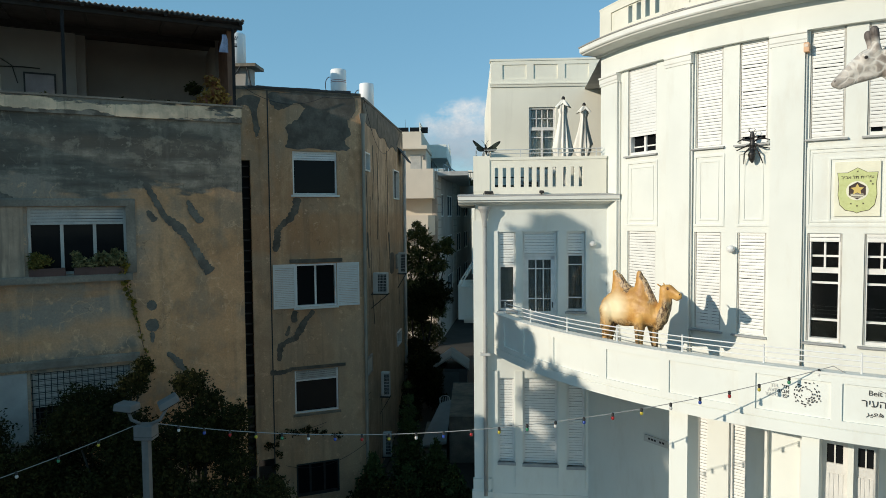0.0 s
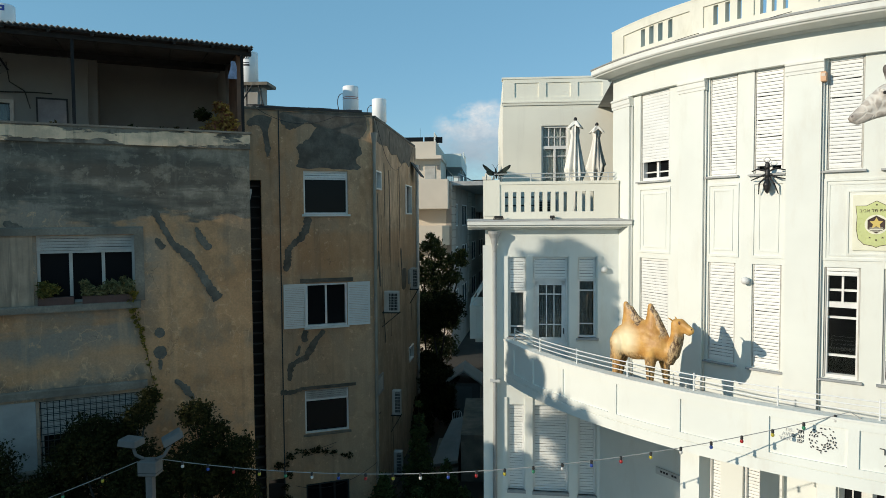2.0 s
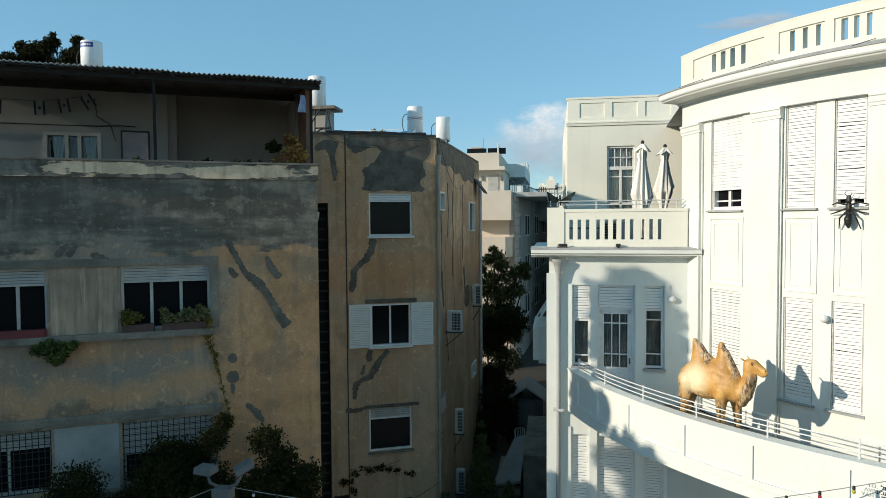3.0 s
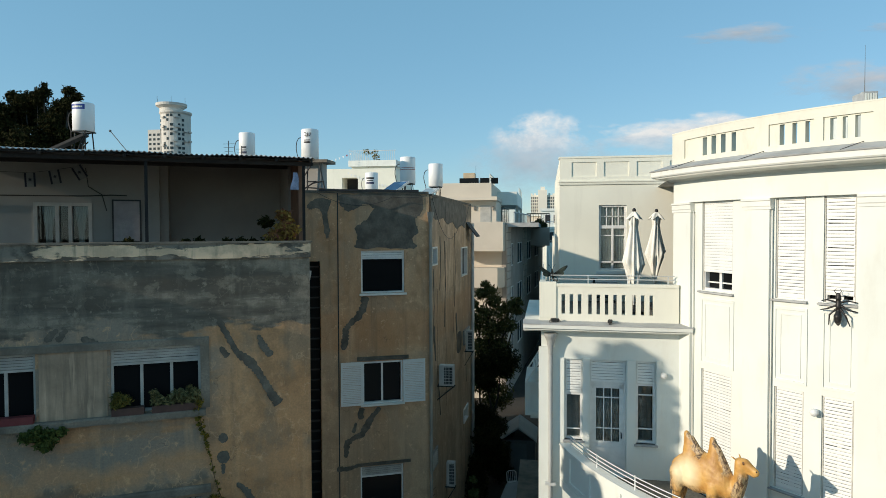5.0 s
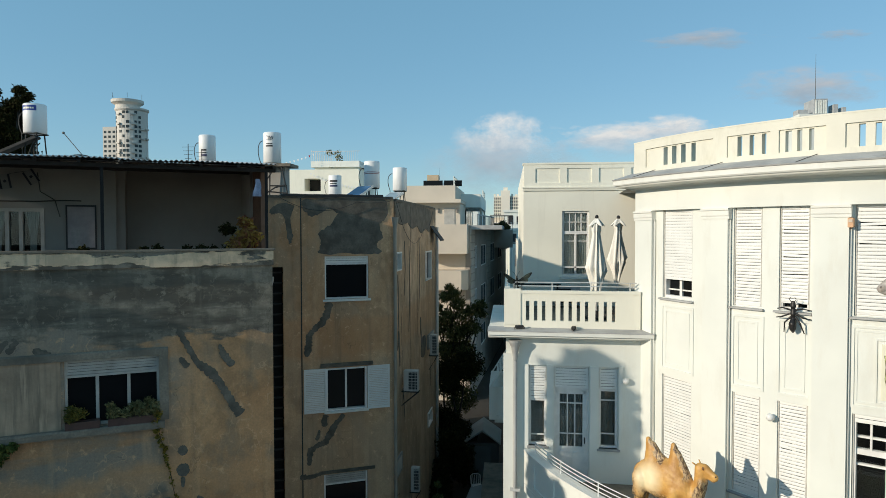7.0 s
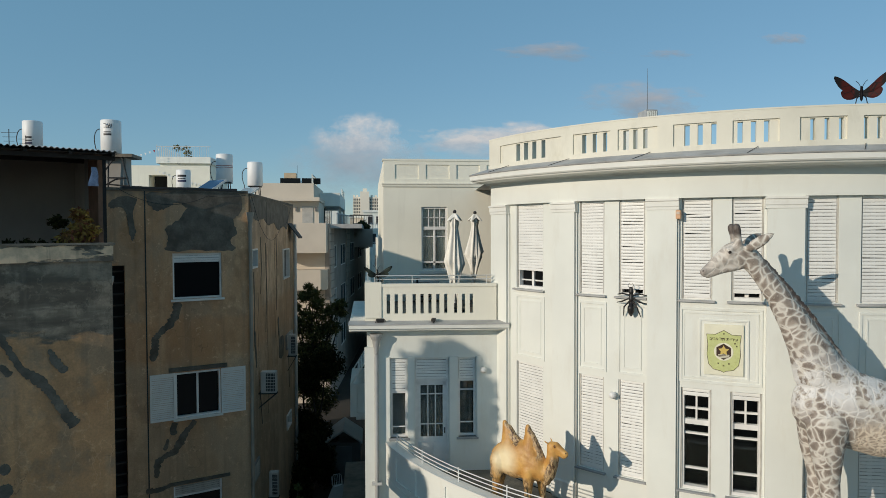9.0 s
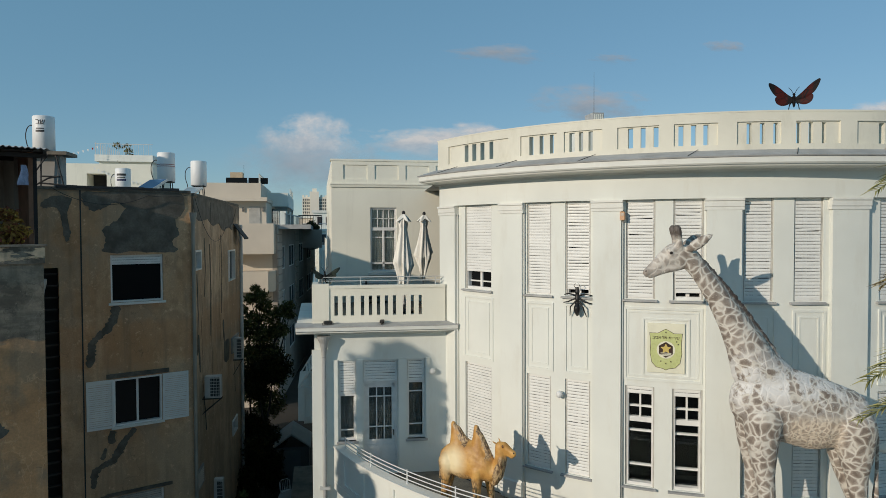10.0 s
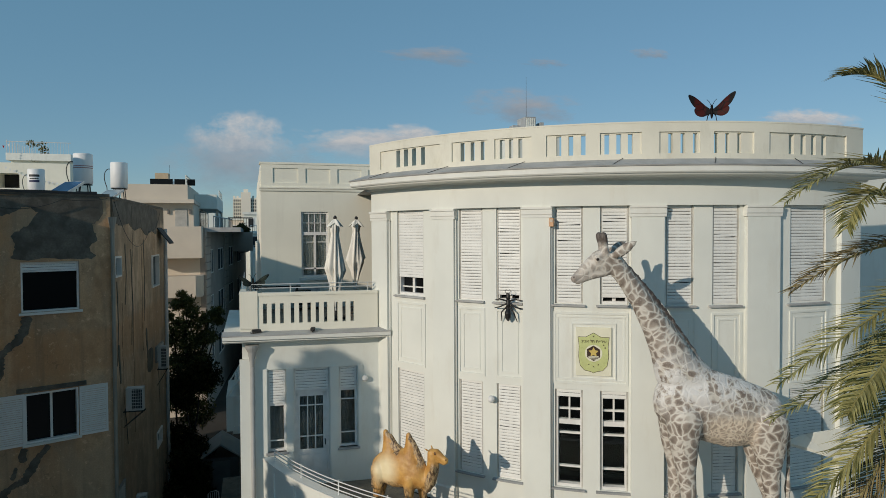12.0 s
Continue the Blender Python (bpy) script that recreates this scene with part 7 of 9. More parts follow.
def scatter(n, centre, spread, r, seed):
    rnd = random.Random(seed)
    return [(centre[0] + rnd.uniform(-1, 1) * spread[0], centre[1] + rnd.uniform(-1, 1) * spread[1], centre[2] + rnd.uniform(-1, 1) * spread[2], r * rnd.uniform(0.6, 1.2)) for _ in range(n)]


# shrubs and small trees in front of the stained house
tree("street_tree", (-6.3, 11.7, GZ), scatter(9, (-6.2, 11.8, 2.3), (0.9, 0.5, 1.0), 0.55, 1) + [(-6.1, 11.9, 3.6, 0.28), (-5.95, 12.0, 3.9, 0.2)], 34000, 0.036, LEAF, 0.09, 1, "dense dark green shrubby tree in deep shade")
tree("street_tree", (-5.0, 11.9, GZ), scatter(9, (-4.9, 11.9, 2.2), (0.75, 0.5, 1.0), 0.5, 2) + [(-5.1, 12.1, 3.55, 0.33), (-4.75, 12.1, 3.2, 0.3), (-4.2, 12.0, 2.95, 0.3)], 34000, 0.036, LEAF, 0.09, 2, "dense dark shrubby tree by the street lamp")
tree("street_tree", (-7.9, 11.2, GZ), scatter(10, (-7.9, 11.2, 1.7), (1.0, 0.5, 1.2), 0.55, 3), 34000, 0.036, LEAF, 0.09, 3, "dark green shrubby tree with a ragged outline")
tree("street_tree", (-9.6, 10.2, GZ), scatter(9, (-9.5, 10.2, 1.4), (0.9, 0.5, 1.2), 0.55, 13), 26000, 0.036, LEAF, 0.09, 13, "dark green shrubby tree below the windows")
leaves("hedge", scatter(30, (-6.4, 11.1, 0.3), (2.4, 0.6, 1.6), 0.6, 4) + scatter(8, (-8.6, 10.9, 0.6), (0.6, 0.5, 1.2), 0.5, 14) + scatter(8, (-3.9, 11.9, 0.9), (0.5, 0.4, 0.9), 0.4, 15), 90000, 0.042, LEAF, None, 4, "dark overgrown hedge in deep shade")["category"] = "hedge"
# creeper on the ochre wall
leaves("wall_creeper", [(*fb(u, 0.12, z), r) for u, z, r in ((2.75, -0.05, 0.16), (2.5, 0.08, 0.1), (2.3, 0.0, 0.14), (2.1, 0.06, 0.09), (1.9, 0.05, 0.16), (1.65, -0.02, 0.1), (1.4, -0.1, 0.12), (1.1, -0.2, 0.09), (2.8, -0.6, 0.13), (2.85, -0.3, 0.1), (3.1, -0.3, 0.15), (0.9, -0.25, 0.12), (2.9, -1.0, 0.12), (2.9, -1.4, 0.22))], 700, 0.05, LEAF, None, 8, "green creeper on the ochre wall")["category"] = "creeper"
# unseen tree whose crown shades the bay; lower clumps added to shade shrubs and ground floor
tree("shade_tree", (-13.4, 6.9, GZ), [(-12.7, 6.75, 11.7, 0.38), (-12.7, 6.95, 11.25, 0.42), (-12.7, 6.62, 11.15, 0.42), (-12.8, 6.85, 10.7, 0.45), (-12.6, 6.6, 10.55, 0.42), (-12.7, 6.65, 10.1, 0.45), (-12.8, 6.98, 10.0, 0.4), (-12.8, 6.6, 9.6, 0.5), (-13.2, 6.3, 9.05, 0.5), (-13.2, 5.8, 8.95, 0.5), (-13.2, 5.35, 8.95, 0.42), (-13.2, 6.45, 8.5, 0.38), (-13.2, 5.2, 9.2, 0.3), (-13.6, 6.5, 5.2, 1.2), (-13.2, 7.6, 4.6, 1.2), (-14.2, 6.8, 4.0, 1.3), (-13.6, 6.0, 3.2, 1.3), (-13.0, 7.2, 2.6, 1.3), (-13.8, 7.6, 1.6, 1.2), (-13.4, 6.4, 1.0, 1.2), (-13.2, 5.0, 7.2, 1.1), (-13.0, 5.7, 7.6, 0.9), (-13.6, 4.4, 6.4, 1.0), (-12.9, 6.8, 7.5, 0.35), (-13.2, 3.9, 8.2, 0.9), (-13.2, 3.9, 6.7, 1.0)], 76000, 0.16, LEAF, 0.2, 21, "unseen leafy tree shaped to shade the bay and the shrubs")
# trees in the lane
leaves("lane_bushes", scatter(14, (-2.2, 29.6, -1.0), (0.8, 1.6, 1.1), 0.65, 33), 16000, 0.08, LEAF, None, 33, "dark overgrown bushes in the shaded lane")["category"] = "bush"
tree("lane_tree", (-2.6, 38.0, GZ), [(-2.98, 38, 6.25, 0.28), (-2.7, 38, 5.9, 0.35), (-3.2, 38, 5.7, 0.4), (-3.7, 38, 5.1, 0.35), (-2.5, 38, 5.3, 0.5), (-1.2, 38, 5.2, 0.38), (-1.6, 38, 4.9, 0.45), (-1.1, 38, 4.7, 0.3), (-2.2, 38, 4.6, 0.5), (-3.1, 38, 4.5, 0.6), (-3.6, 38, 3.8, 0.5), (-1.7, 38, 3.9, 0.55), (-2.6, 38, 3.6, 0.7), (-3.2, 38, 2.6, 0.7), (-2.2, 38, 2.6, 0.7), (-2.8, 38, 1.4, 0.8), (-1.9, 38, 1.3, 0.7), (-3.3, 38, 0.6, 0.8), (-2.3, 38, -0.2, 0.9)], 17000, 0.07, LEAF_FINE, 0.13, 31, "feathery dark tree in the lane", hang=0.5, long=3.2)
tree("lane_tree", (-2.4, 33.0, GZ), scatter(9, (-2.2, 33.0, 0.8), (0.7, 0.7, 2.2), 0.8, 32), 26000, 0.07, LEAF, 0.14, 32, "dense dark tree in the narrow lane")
for x, y, top, s in ((-1.9, 21.8, 1.0, 1), (-0.9, 20.6, -0.5, 2), (-2.9, 20.4, -0.9, 3), (-1.7, 19.4, -0.9, 4), (-0.3, 19.6, -1.0, 5)):
    n = 7
    cl = [(x, y, GZ + 0.3 + (top - GZ - 0.3) * k / n, 0.62 * (1 - 0.8 * k / n)) for k in range(n + 1)]
    tree("cypress_shrub", (x, y, GZ), cl, 5200, 0.07, NEEDLE, 0.05, 40 + s, "conical evergreen shrub in the shaded yard", "shrub", group="evergreen shrubs in the yard")
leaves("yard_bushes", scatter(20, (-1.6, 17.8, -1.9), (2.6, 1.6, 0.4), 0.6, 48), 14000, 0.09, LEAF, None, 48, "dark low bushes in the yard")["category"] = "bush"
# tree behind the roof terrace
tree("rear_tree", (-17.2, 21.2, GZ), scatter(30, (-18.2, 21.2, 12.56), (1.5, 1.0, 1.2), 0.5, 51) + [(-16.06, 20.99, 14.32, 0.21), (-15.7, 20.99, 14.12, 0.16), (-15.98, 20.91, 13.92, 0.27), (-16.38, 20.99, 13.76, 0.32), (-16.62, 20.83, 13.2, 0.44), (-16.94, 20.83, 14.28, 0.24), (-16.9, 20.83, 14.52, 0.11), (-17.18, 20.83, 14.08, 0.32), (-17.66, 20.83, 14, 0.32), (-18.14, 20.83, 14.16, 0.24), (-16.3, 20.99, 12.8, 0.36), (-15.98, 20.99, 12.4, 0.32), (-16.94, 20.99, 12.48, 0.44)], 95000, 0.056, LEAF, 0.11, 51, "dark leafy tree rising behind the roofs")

# ---- palm beside the balcony ----
PALM = leaf_mat("palm_green", (0.075, 0.085, 0.022), (0.48, 0.44, 0.19), 0.5)
PALM_DRY = leaf_mat("palm_yellowed", (0.07, 0.05, 0.025), (0.42, 0.34, 0.16), 0.55)
RACHIS = surface("palm_stalk", (0.28, 0.25, 0.09), 0.5, vary=0.2, big=5)
palm_base = Vector((9.75, 6.6, GZ))
palm = thing("date_palm", Matrix.Translation(palm_base), "date palm with arching grey-green fronds", "palm tree")
crown_z = 9.0 - GZ
bm = bmesh.new()
n = 60
tube(bm, [(0.05 * math.sin(k * 0.3), 0.04 * math.cos(k * 0.25), crown_z * k / n - 0.05) for k in range(n + 1)], 0.2, 14, [0.19 + 0.03 * (k % 2) + 0.06 * (k > 54) for k in range(n + 1)])
part("trunk", bm, BARK, palm)


def frond(start, bend, tip, seed, mat, width=0.42):
    """A feathered frond: a curved stalk with folded leaflets on both sides, shorter towards the ends."""
    rnd = random.Random(seed)
    p0, p1, p2 = (Vector(p) - palm_base for p in (start, bend, tip))
    curve = [p0 * (1 - t) ** 2 + p1 * 2 * t * (1 - t) + p2 * t * t for t in (k / 40 for k in range(41))]
    bm = bmesh.new()
    tube(bm, curve, 0.02, 6, [0.026 * (1 - 0.85 * k / 40) + 0.003 for k in range(41)])
    stem = part("frond", bm, RACHIS, palm)
    verts, faces = [], []
    for k in range(6, 104):
        t = k / 104
        i = min(39, int(t * 40))
        p = curve[i].lerp(curve[i + 1], t * 40 - i)
        way = (curve[i + 1] - curve[i]).normalized()
        side = way.cross(Vector((0, 0, 1))).normalized()
        up = side.cross(way).normalized()
        length = 1.3 * width * (0.55 + 0.6 * math.sin(math.pi * min(1, t * 1.05)) ** 0.7) * rnd.uniform(0.8, 1.1) * (1 if t < 0.85 else 1.15 - t * 0.4)
        for s in (-1, 1):
            lean = 0.55 + 0.70 * t
            d = (side * s * (1.05 - 0.35 * t) + way * lean + up * rnd.uniform(0.10, 0.55) + Vector((0, 0, -0.12 * rnd.random()))).normalized()
            across = d.cross(up).normalized() * 0.0125
            mid = p + d * length * 0.45 + up * 0.01
            end = p + d * length + Vector((0, 0, -0.10 * length * rnd.uniform(0.4, 1.6)))
            fold = up * 0.008
            base = len(verts)
            verts += [p - across * 0.6, p + across * 0.6, mid + across + fold, mid - fold * 0.2, mid - across + fold, end]
            faces += [(base, base + 3, base + 4), (base, base + 1, base + 3), (base + 1, base + 2, base + 3), (base + 4, base + 3, base + 5), (base + 3, base + 2, base + 5)]
    me = bpy.data.meshes.new("frond_blade")
    me.from_pydata([tuple(v) for v in verts], [], faces)
    me.materials.append(mat)
    ob = new("frond_blade", me)
    ob.parent = stem
    tagged(ob, kind="stuff")


top = (9.75, 6.6, 9.0)
FRONDS = [((8.95, 6.62, 11.75), (7.86, 6.90, 11.46), 0, 0.44), ((8.57, 6.60, 11.12), (6.71, 6.60, 9.83), 0, 0.40), ((7.80, 6.44, 10.56), (7.20, 6.20, 9.51), 0, 0.40), ((8.62, 6.62, 9.77), (7.09, 6.90, 8.72), 1, 0.38),
          ((8.69, 6.60, 8.82), (6.62, 6.60, 7.66), 0, 0.42), ((9.03, 6.76, 8.04), (6.90, 7.00, 7.10), 0, 0.36), ((7.84, 6.44, 7.77), (7.23, 6.20, 7.35), 0, 0.42), ((8.22, 6.46, 7.02), (7.04, 6.50, 6.26), 0, 0.42),
          ((8.24, 6.62, 6.31), (7.85, 6.90, 5.60), 1, 0.42), ((9.01, 6.84, 5.69), (7.42, 7.20, 5.07), 1, 0.40), ((8.9, 6.2, 10.2), (8.05, 5.9, 9.0), 0, 0.40), ((10.6, 5.6, 10.4), (11.6, 4.8, 9.4), 0, 0.42),
          ((10.2, 5.6, 10.4), (10.6, 4.4, 9.2), 0, 0.42), ((9.4, 5.9, 10.9), (8.9, 5.3, 10.8), 0, 0.4), ((9.0, 6.9, 8.6), (8.3, 7.2, 7.0), 0, 0.4)]
for k, (bend, tip, dry, width) in enumerate(FRONDS):
    frond(top, bend, tip, 60 + k, PALM_DRY if dry else PALM, width)

# ---- street lamp with two floodlights, and the festoon of bulbs ----
GALV = surface("weathered_grey_metal", (0.15, 0.15, 0.145), 0.7, 0.2, vary=0.15, big=4, stain=(0.2, 0.19, 0.17), stain_amount=0.4)
lamp = thing("flood_lamp_pole", pose(-5.03, 10.27, GZ), "grey square pole with two floodlights", "lamp post")
h = 3.08 - GZ
bm = bmesh.new()
quad_box(bm, -0.055, 0.055, -0.055, 0.055, 0.0, h + 0.04)
part("pole", bm, GALV, lamp)
bm = bmesh.new()
quad_box(bm, -0.155, 0.155, -0.12, 0.12, h + 0.03, h + 0.27)
bmesh.ops.bevel(bm, geom=bm.edges[:], offset=0.012, segments=1, affect="EDGES")
part("junction_box", bm, GALV, lamp)
bm = bmesh.new()
quad_box(bm, -0.159, 0.159, -0.124, 0.124, h + 0.08, h + 0.088)
part("box_seam", bm, DARK_STEEL, lamp)
for s, tilt, turn, up, out in ((-1, -4, -6, 0.53, 0.31), (1, -26, 30, 0.62, 0.40)):
    bm = bmesh.new()
    tube(bm, [(0.1 * s, 0, h + 0.28), (0.24 * s, 0, h + 0.34), ((out - 0.03) * s, 0, h + up - 0.06)], 0.028, 8)
    part("arm", bm, GALV, lamp, smooth=True)
    m = pose(out * s, 0, h + up, 0, tilt * s, turn)
    bm = bmesh.new()
    quad_box(bm, -0.165, 0.165, -0.14, 0.14, -0.025, 0.09, lambda u, d, z: m @ Vector((u * (1.0 - 0.8 * max(0, z)), d * (1.0 - 0.8 * max(0, z)), z)))
    bmesh.ops.bevel(bm, geom=bm.edges[:], offset=0.012, segments=1, affect="EDGES")
    head = part("floodlight", bm, GALV, lamp)
    bm = bmesh.new()
    quad_box(bm, -0.14, 0.14, -0.115, 0.115, -0.038, -0.026, lambda u, d, z: m @ Vector((u, d, z)))
    part("lens", bm, GLASS, head)

BULBS = {"white": (0.55, 0.54, 0.51), "red": (0.36, 0.02, 0.02), "yellow": (0.45, 0.36, 0.04), "blue": (0.03, 0.07, 0.30), "green": (0.03, 0.20, 0.10)}
bulb_mats = {k: surface(k + "_bulb_glass", c, 0.25, vary=0.05) for k, c in BULBS.items()}


def festoon(pts, spacing, seed, label, first=0.3):
    """A sagging cable with sockets and coloured bulbs; the bulbs are its parts."""
    t = thing("festoon_lights", Matrix.Translation(pts[0]), label, "string lights", fixed=True)
    bm = bmesh.new()
    tube(bm, pts, 0.0065, 6)
    part("cable", bm, surface("pale_cable", (0.30, 0.30, 0.285), 0.6) if "pale_cable" not in bpy.data.materials else bpy.data.materials["pale_cable"], t)
    order = ["white", "blue", "red", "yellow", "green", "white", "blue", "red", "yellow"]
    run, want, i = 0.0, first, seed
    for a, b in zip(pts, pts[1:]):
        a, b = Vector(a), Vector(b)
        seg = (b - a).length
        while run + seg > want:
            p = a.lerp(b, (want - run) / seg)
            bm = bmesh.new()
            spun(bm, [(0.010, 0.012), (0.020, 0.005), (0.022, -0.033), (0.016, -0.046)], 10, p)
            sock = part("socket", bm, BLACK, t)
            bm = bmesh.new()
            spun(bm, [(0.014, -0.042), (0.023, -0.056), (0.026, -0.073), (0.021, -0.090), (0.009, -0.099)], 12, p)
            part("bulb", bm, bulb_mats[order[i % len(order)]], sock, order[i % len(order)] + " bulb", smooth=True)
            want += spacing
            i += 1
        run += seg


anchor = arc(239.1, BO - 0.08, 4.47)
festoon(sag((-4.82, 10.27, 3.36), tuple(anchor), 0.52, 60), 0.435, 0, "festoon cable with small coloured bulbs across the street", 0.35)
festoon(sag((-5.2, 10.2, 3.34), (-9.2, 8.6, 2.2), 0.1, 24), 0.6, 3, "festoon cable running down from the lamp post", 0.55)
festoon(sag(tuple(anchor), tuple(arc(254, BO + 0.6, 3.9)), 0.25, 24), 0.42, 2, "festoon cable running on along the balcony", 0.42)

# ---- roofs: water heaters, panels, aerials ----
STAND = DARK_STEEL


def water_heater(x, y, z0, z1, r, label, legs=0.45, marks=(), band=None):
    t = thing("water_heater", pose(x, y, z0 - legs), label, "water heater", "rooftop water heaters")
    h = z1 - z0
    bm = bmesh.new()
    spun(bm, [(r * 0.9, legs), (r, legs + 0.02), (r, legs + h - 0.03), (r * 0.93, legs + h), (0.01, legs + h + 0.015)], 28)
    tank = part("tank", bm, TANK, t, smooth=False)
    for p in tank.data.polygons:
        p.use_smooth = abs(p.normal.z) < 0.5
    for k in range(4):
        a = math.pi / 4 + k * math.pi / 2
        bm = bmesh.new()
        tube(bm, [(r * 0.75 * math.cos(a), r * 0.75 * math.sin(a), legs), (r * 1.05 * math.cos(a), r * 1.05 * math.sin(a), 0.0)], 0.018, 6)
        part("leg", bm, STAND, t)
    bm = bmesh.new()
    tube(bm, [(r * 1.08 * math.cos(a), r * 1.08 * math.sin(a), legs - 0.01) for a in (math.pi / 4 + math.pi / 2 * k for k in range(5))], 0.018, 6)
    part("stand_ring", bm, STAND, t)
    bm = bmesh.new()
    tube(bm, [(-r, 0, legs + h * 0.74), (-r - 0.06, 0, legs + h * 0.745), (-r - 0.12, 0, legs + h * 0.71), (-r - 0.17, 0, legs + h * 0.63), (-r - 0.20, 0, legs + h * 0.5), (-r - 0.20, 0, legs + h * 0.36), (-r - 0.17, 0, legs + h * 0.2), (-r - 0.12, 0, legs + h * 0.04), (-r - 0.1, 0, legs * 0.3)], 0.014, 6)
    part("hose", bm, BLACK, t)
    for z, w, hh, mat in marks:
        bm = bmesh.new()
        quad_box(bm, -w / 2 / r, w / 2 / r, 0.0, 0.004, legs + z, legs + z + hh, lambda u, d, zz: Vector(((r + d) * math.sin(u), -(r + d) * math.cos(u), zz)), 8)
        part("marking", bm, mat, tank)
    if band:
        for z in band:
            bm = bmesh.new()
            quad_box(bm, -1.5, 1.5, 0.0, 0.003, legs + z, legs + z + 0.022, lambda u, d, zz: Vector(((r + d) * math.sin(u), -(r + d) * math.cos(u), zz)), 16)
            part("band", bm, surface("dull_red_band", (0.3, 0.08, 0.08), 0.5) if "dull_red_band" not in bpy.data.materials else bpy.data.materials["dull_red_band"], tank)
    return t


BLUE_LABEL = surface("blue_label", (0.03, 0.06, 0.28), 0.4)
INK_BLUE = surface("dark_blue_ink", (0.03, 0.035, 0.09), 0.5)
water_heater(-12.45, 17.0, 12.22, 13.02, 0.285, "white rooftop water heater with a blue label", 1.17, [(0.60, 0.44, 0.14, BLUE_LABEL), (0.645, 0.32, 0.045, IVORY)])
water_heater(-10.4, 23.0, 12.0, 13.0, 0.29, "white rooftop water heater with dark unreadable marks", 0.2, [(0.42, 0.2, 0.06, INK), (0.33, 0.2, 0.03, INK), (0.22, 0.22, 0.08, INK_BLUE)])
water_heater(-7.6, 22.0, 11.85, 12.9, 0.30, "tall white rooftop water heater with bold marks", 0.05, [(0.64, 0.22, 0.03, INK), (0.55, 0.24, 0.06, INK)])
water_heater(-8.38, 33.0, 11.35, 12.36, 0.33, "short white rooftop water heater with dark printing", 1.0, [(0.66, 0.42, 0.10, INK), (0.56, 0.36, 0.05, INK), (0.42, 0.42, 0.10, INK_BLUE)])
water_heater(-4.56, 24.0, 11.12, 12.1, 0.285, "white rooftop water heater with red bands", 0.77, band=(0.50, 0.56))
water_heater(-3.95, 26.6, 11.16, 12.1, 0.29, "plain white rooftop water heater on a steel stand", 0.81)
# bold letters that can be read on the tall tank
w3 = thing("tank_lettering", pose(-7.572, 22.0 - 0.322, 12.70, 90, 0, 5), "bold black letters on the tall tank", "sign")
lettering("שב"[::-1], 0.21, pose(0.0, 0, 0, 0, 0, 0), INK, w3)
SOLAR = surface("blue_solar_glass", (0.05, 0.13, 0.26), 0.12, 0.0, vary=0.15, big=2, bumps=0)


def solar_panel(m, w, l, label, mat=SOLAR, edge=STEEL):
    t = thing("solar_panel", m, label, "solar panel", "rooftop solar panels")
    bm = bmesh.new()
    quad_box(bm, -w / 2, w / 2, 0, l, 0.0, 0.07)
    part("frame", bm, edge, t)
    bm = bmesh.new()
    quad_box(bm, -w / 2 + 0.03, w / 2 - 0.03, 0.03, l - 0.03, 0.07, 0.076)
    part("glass", bm, mat, t)
    for x in (-w / 2 + 0.1, w / 2 - 0.1):
        bm = bmesh.new()
        tube(bm, [(x, l - 0.1, 0.0), (x, l * 0.55, -l * 0.42)], 0.016, 6)
        part("strut", bm, STAND, t)
    return t


solar_panel(pose(-5.25, 22.6, 10.50, 30, 0, -35), 0.8, 1.2, "tilted blue solar panel on the flat roof")
solar_panel(pose(-4.45, 25.2, 10.50, 28, 0, -30), 0.7, 1.1, "tilted pale solar panel beside a tank", surface("dusty_solar_glass", (0.28, 0.36, 0.40), 0.2, vary=0.2, big=2))
solar_panel(pose(-13.9, 16.6, 11.35, 24, 0, -80), 0.3, 1.8, "grey solar panel leaning beside a tank", surface("grey_solar_glass", (0.05, 0.06, 0.07), 0.4, vary=0.2), DARK_STEEL)
# stair box behind the terrace with its thin slab roof
box = thing("stair_box", pose(-8.0, 22.5, 8.0), "small rendered stair box with a thin slab roof", "roof structure", fixed=True)
bm = bmesh.new()
quad_box(bm, -10.8, -7.05, 21.7, 22.15, 8.0, 11.70)
quad_box(bm, -10.9, -8.9, 22.15, 23.9, 8.0, 11.70)
part("wall", bm, PAINT, box)
bm = bmesh.new()
quad_box(bm, -11.0, -6.78, 21.4, 22.3, 11.70, 11.80)
quad_box(bm, -11.0, -8.8, 22.3, 24.0, 11.70, 11.80)
part("slab", bm, CEMENT_LT, box)
bm = bmesh.new()
for p in (((-7.48, 21.45, 11.74), (-7.51, 21.45, 10.5)), ((-7.09, 21.45, 11.72), (-6.82, 21.45, 10.5)), ((-7.52, 21.45, 11.06), (-6.91, 21.45, 11.05)), ((-7.5, 21.44, 10.86), (-6.86, 21.44, 10.8)), ((-7.62, 21.4, 11.2), (-7.45, 21.4, 11.45), (-7.28, 21.42, 11.7)), ((-7.7, 21.42, 10.5), (-7.62, 21.42, 11.7)), ((-7.6, 21.43, 10.82), (-7.3, 21.43, 11.0), (-7.0, 21.43, 11.06))):
    tube(bm, p, 0.024, 6)
part("bracket_frame", bm, STAND, box)
# upper rooms behind the roof terrace
bm = bmesh.new()
pierced(bm, 0.0, 8.3, 8.28, 11.05, -8.9, -4.62, [], fa)
part("upper_rooms", bm, PAINT, house_a)
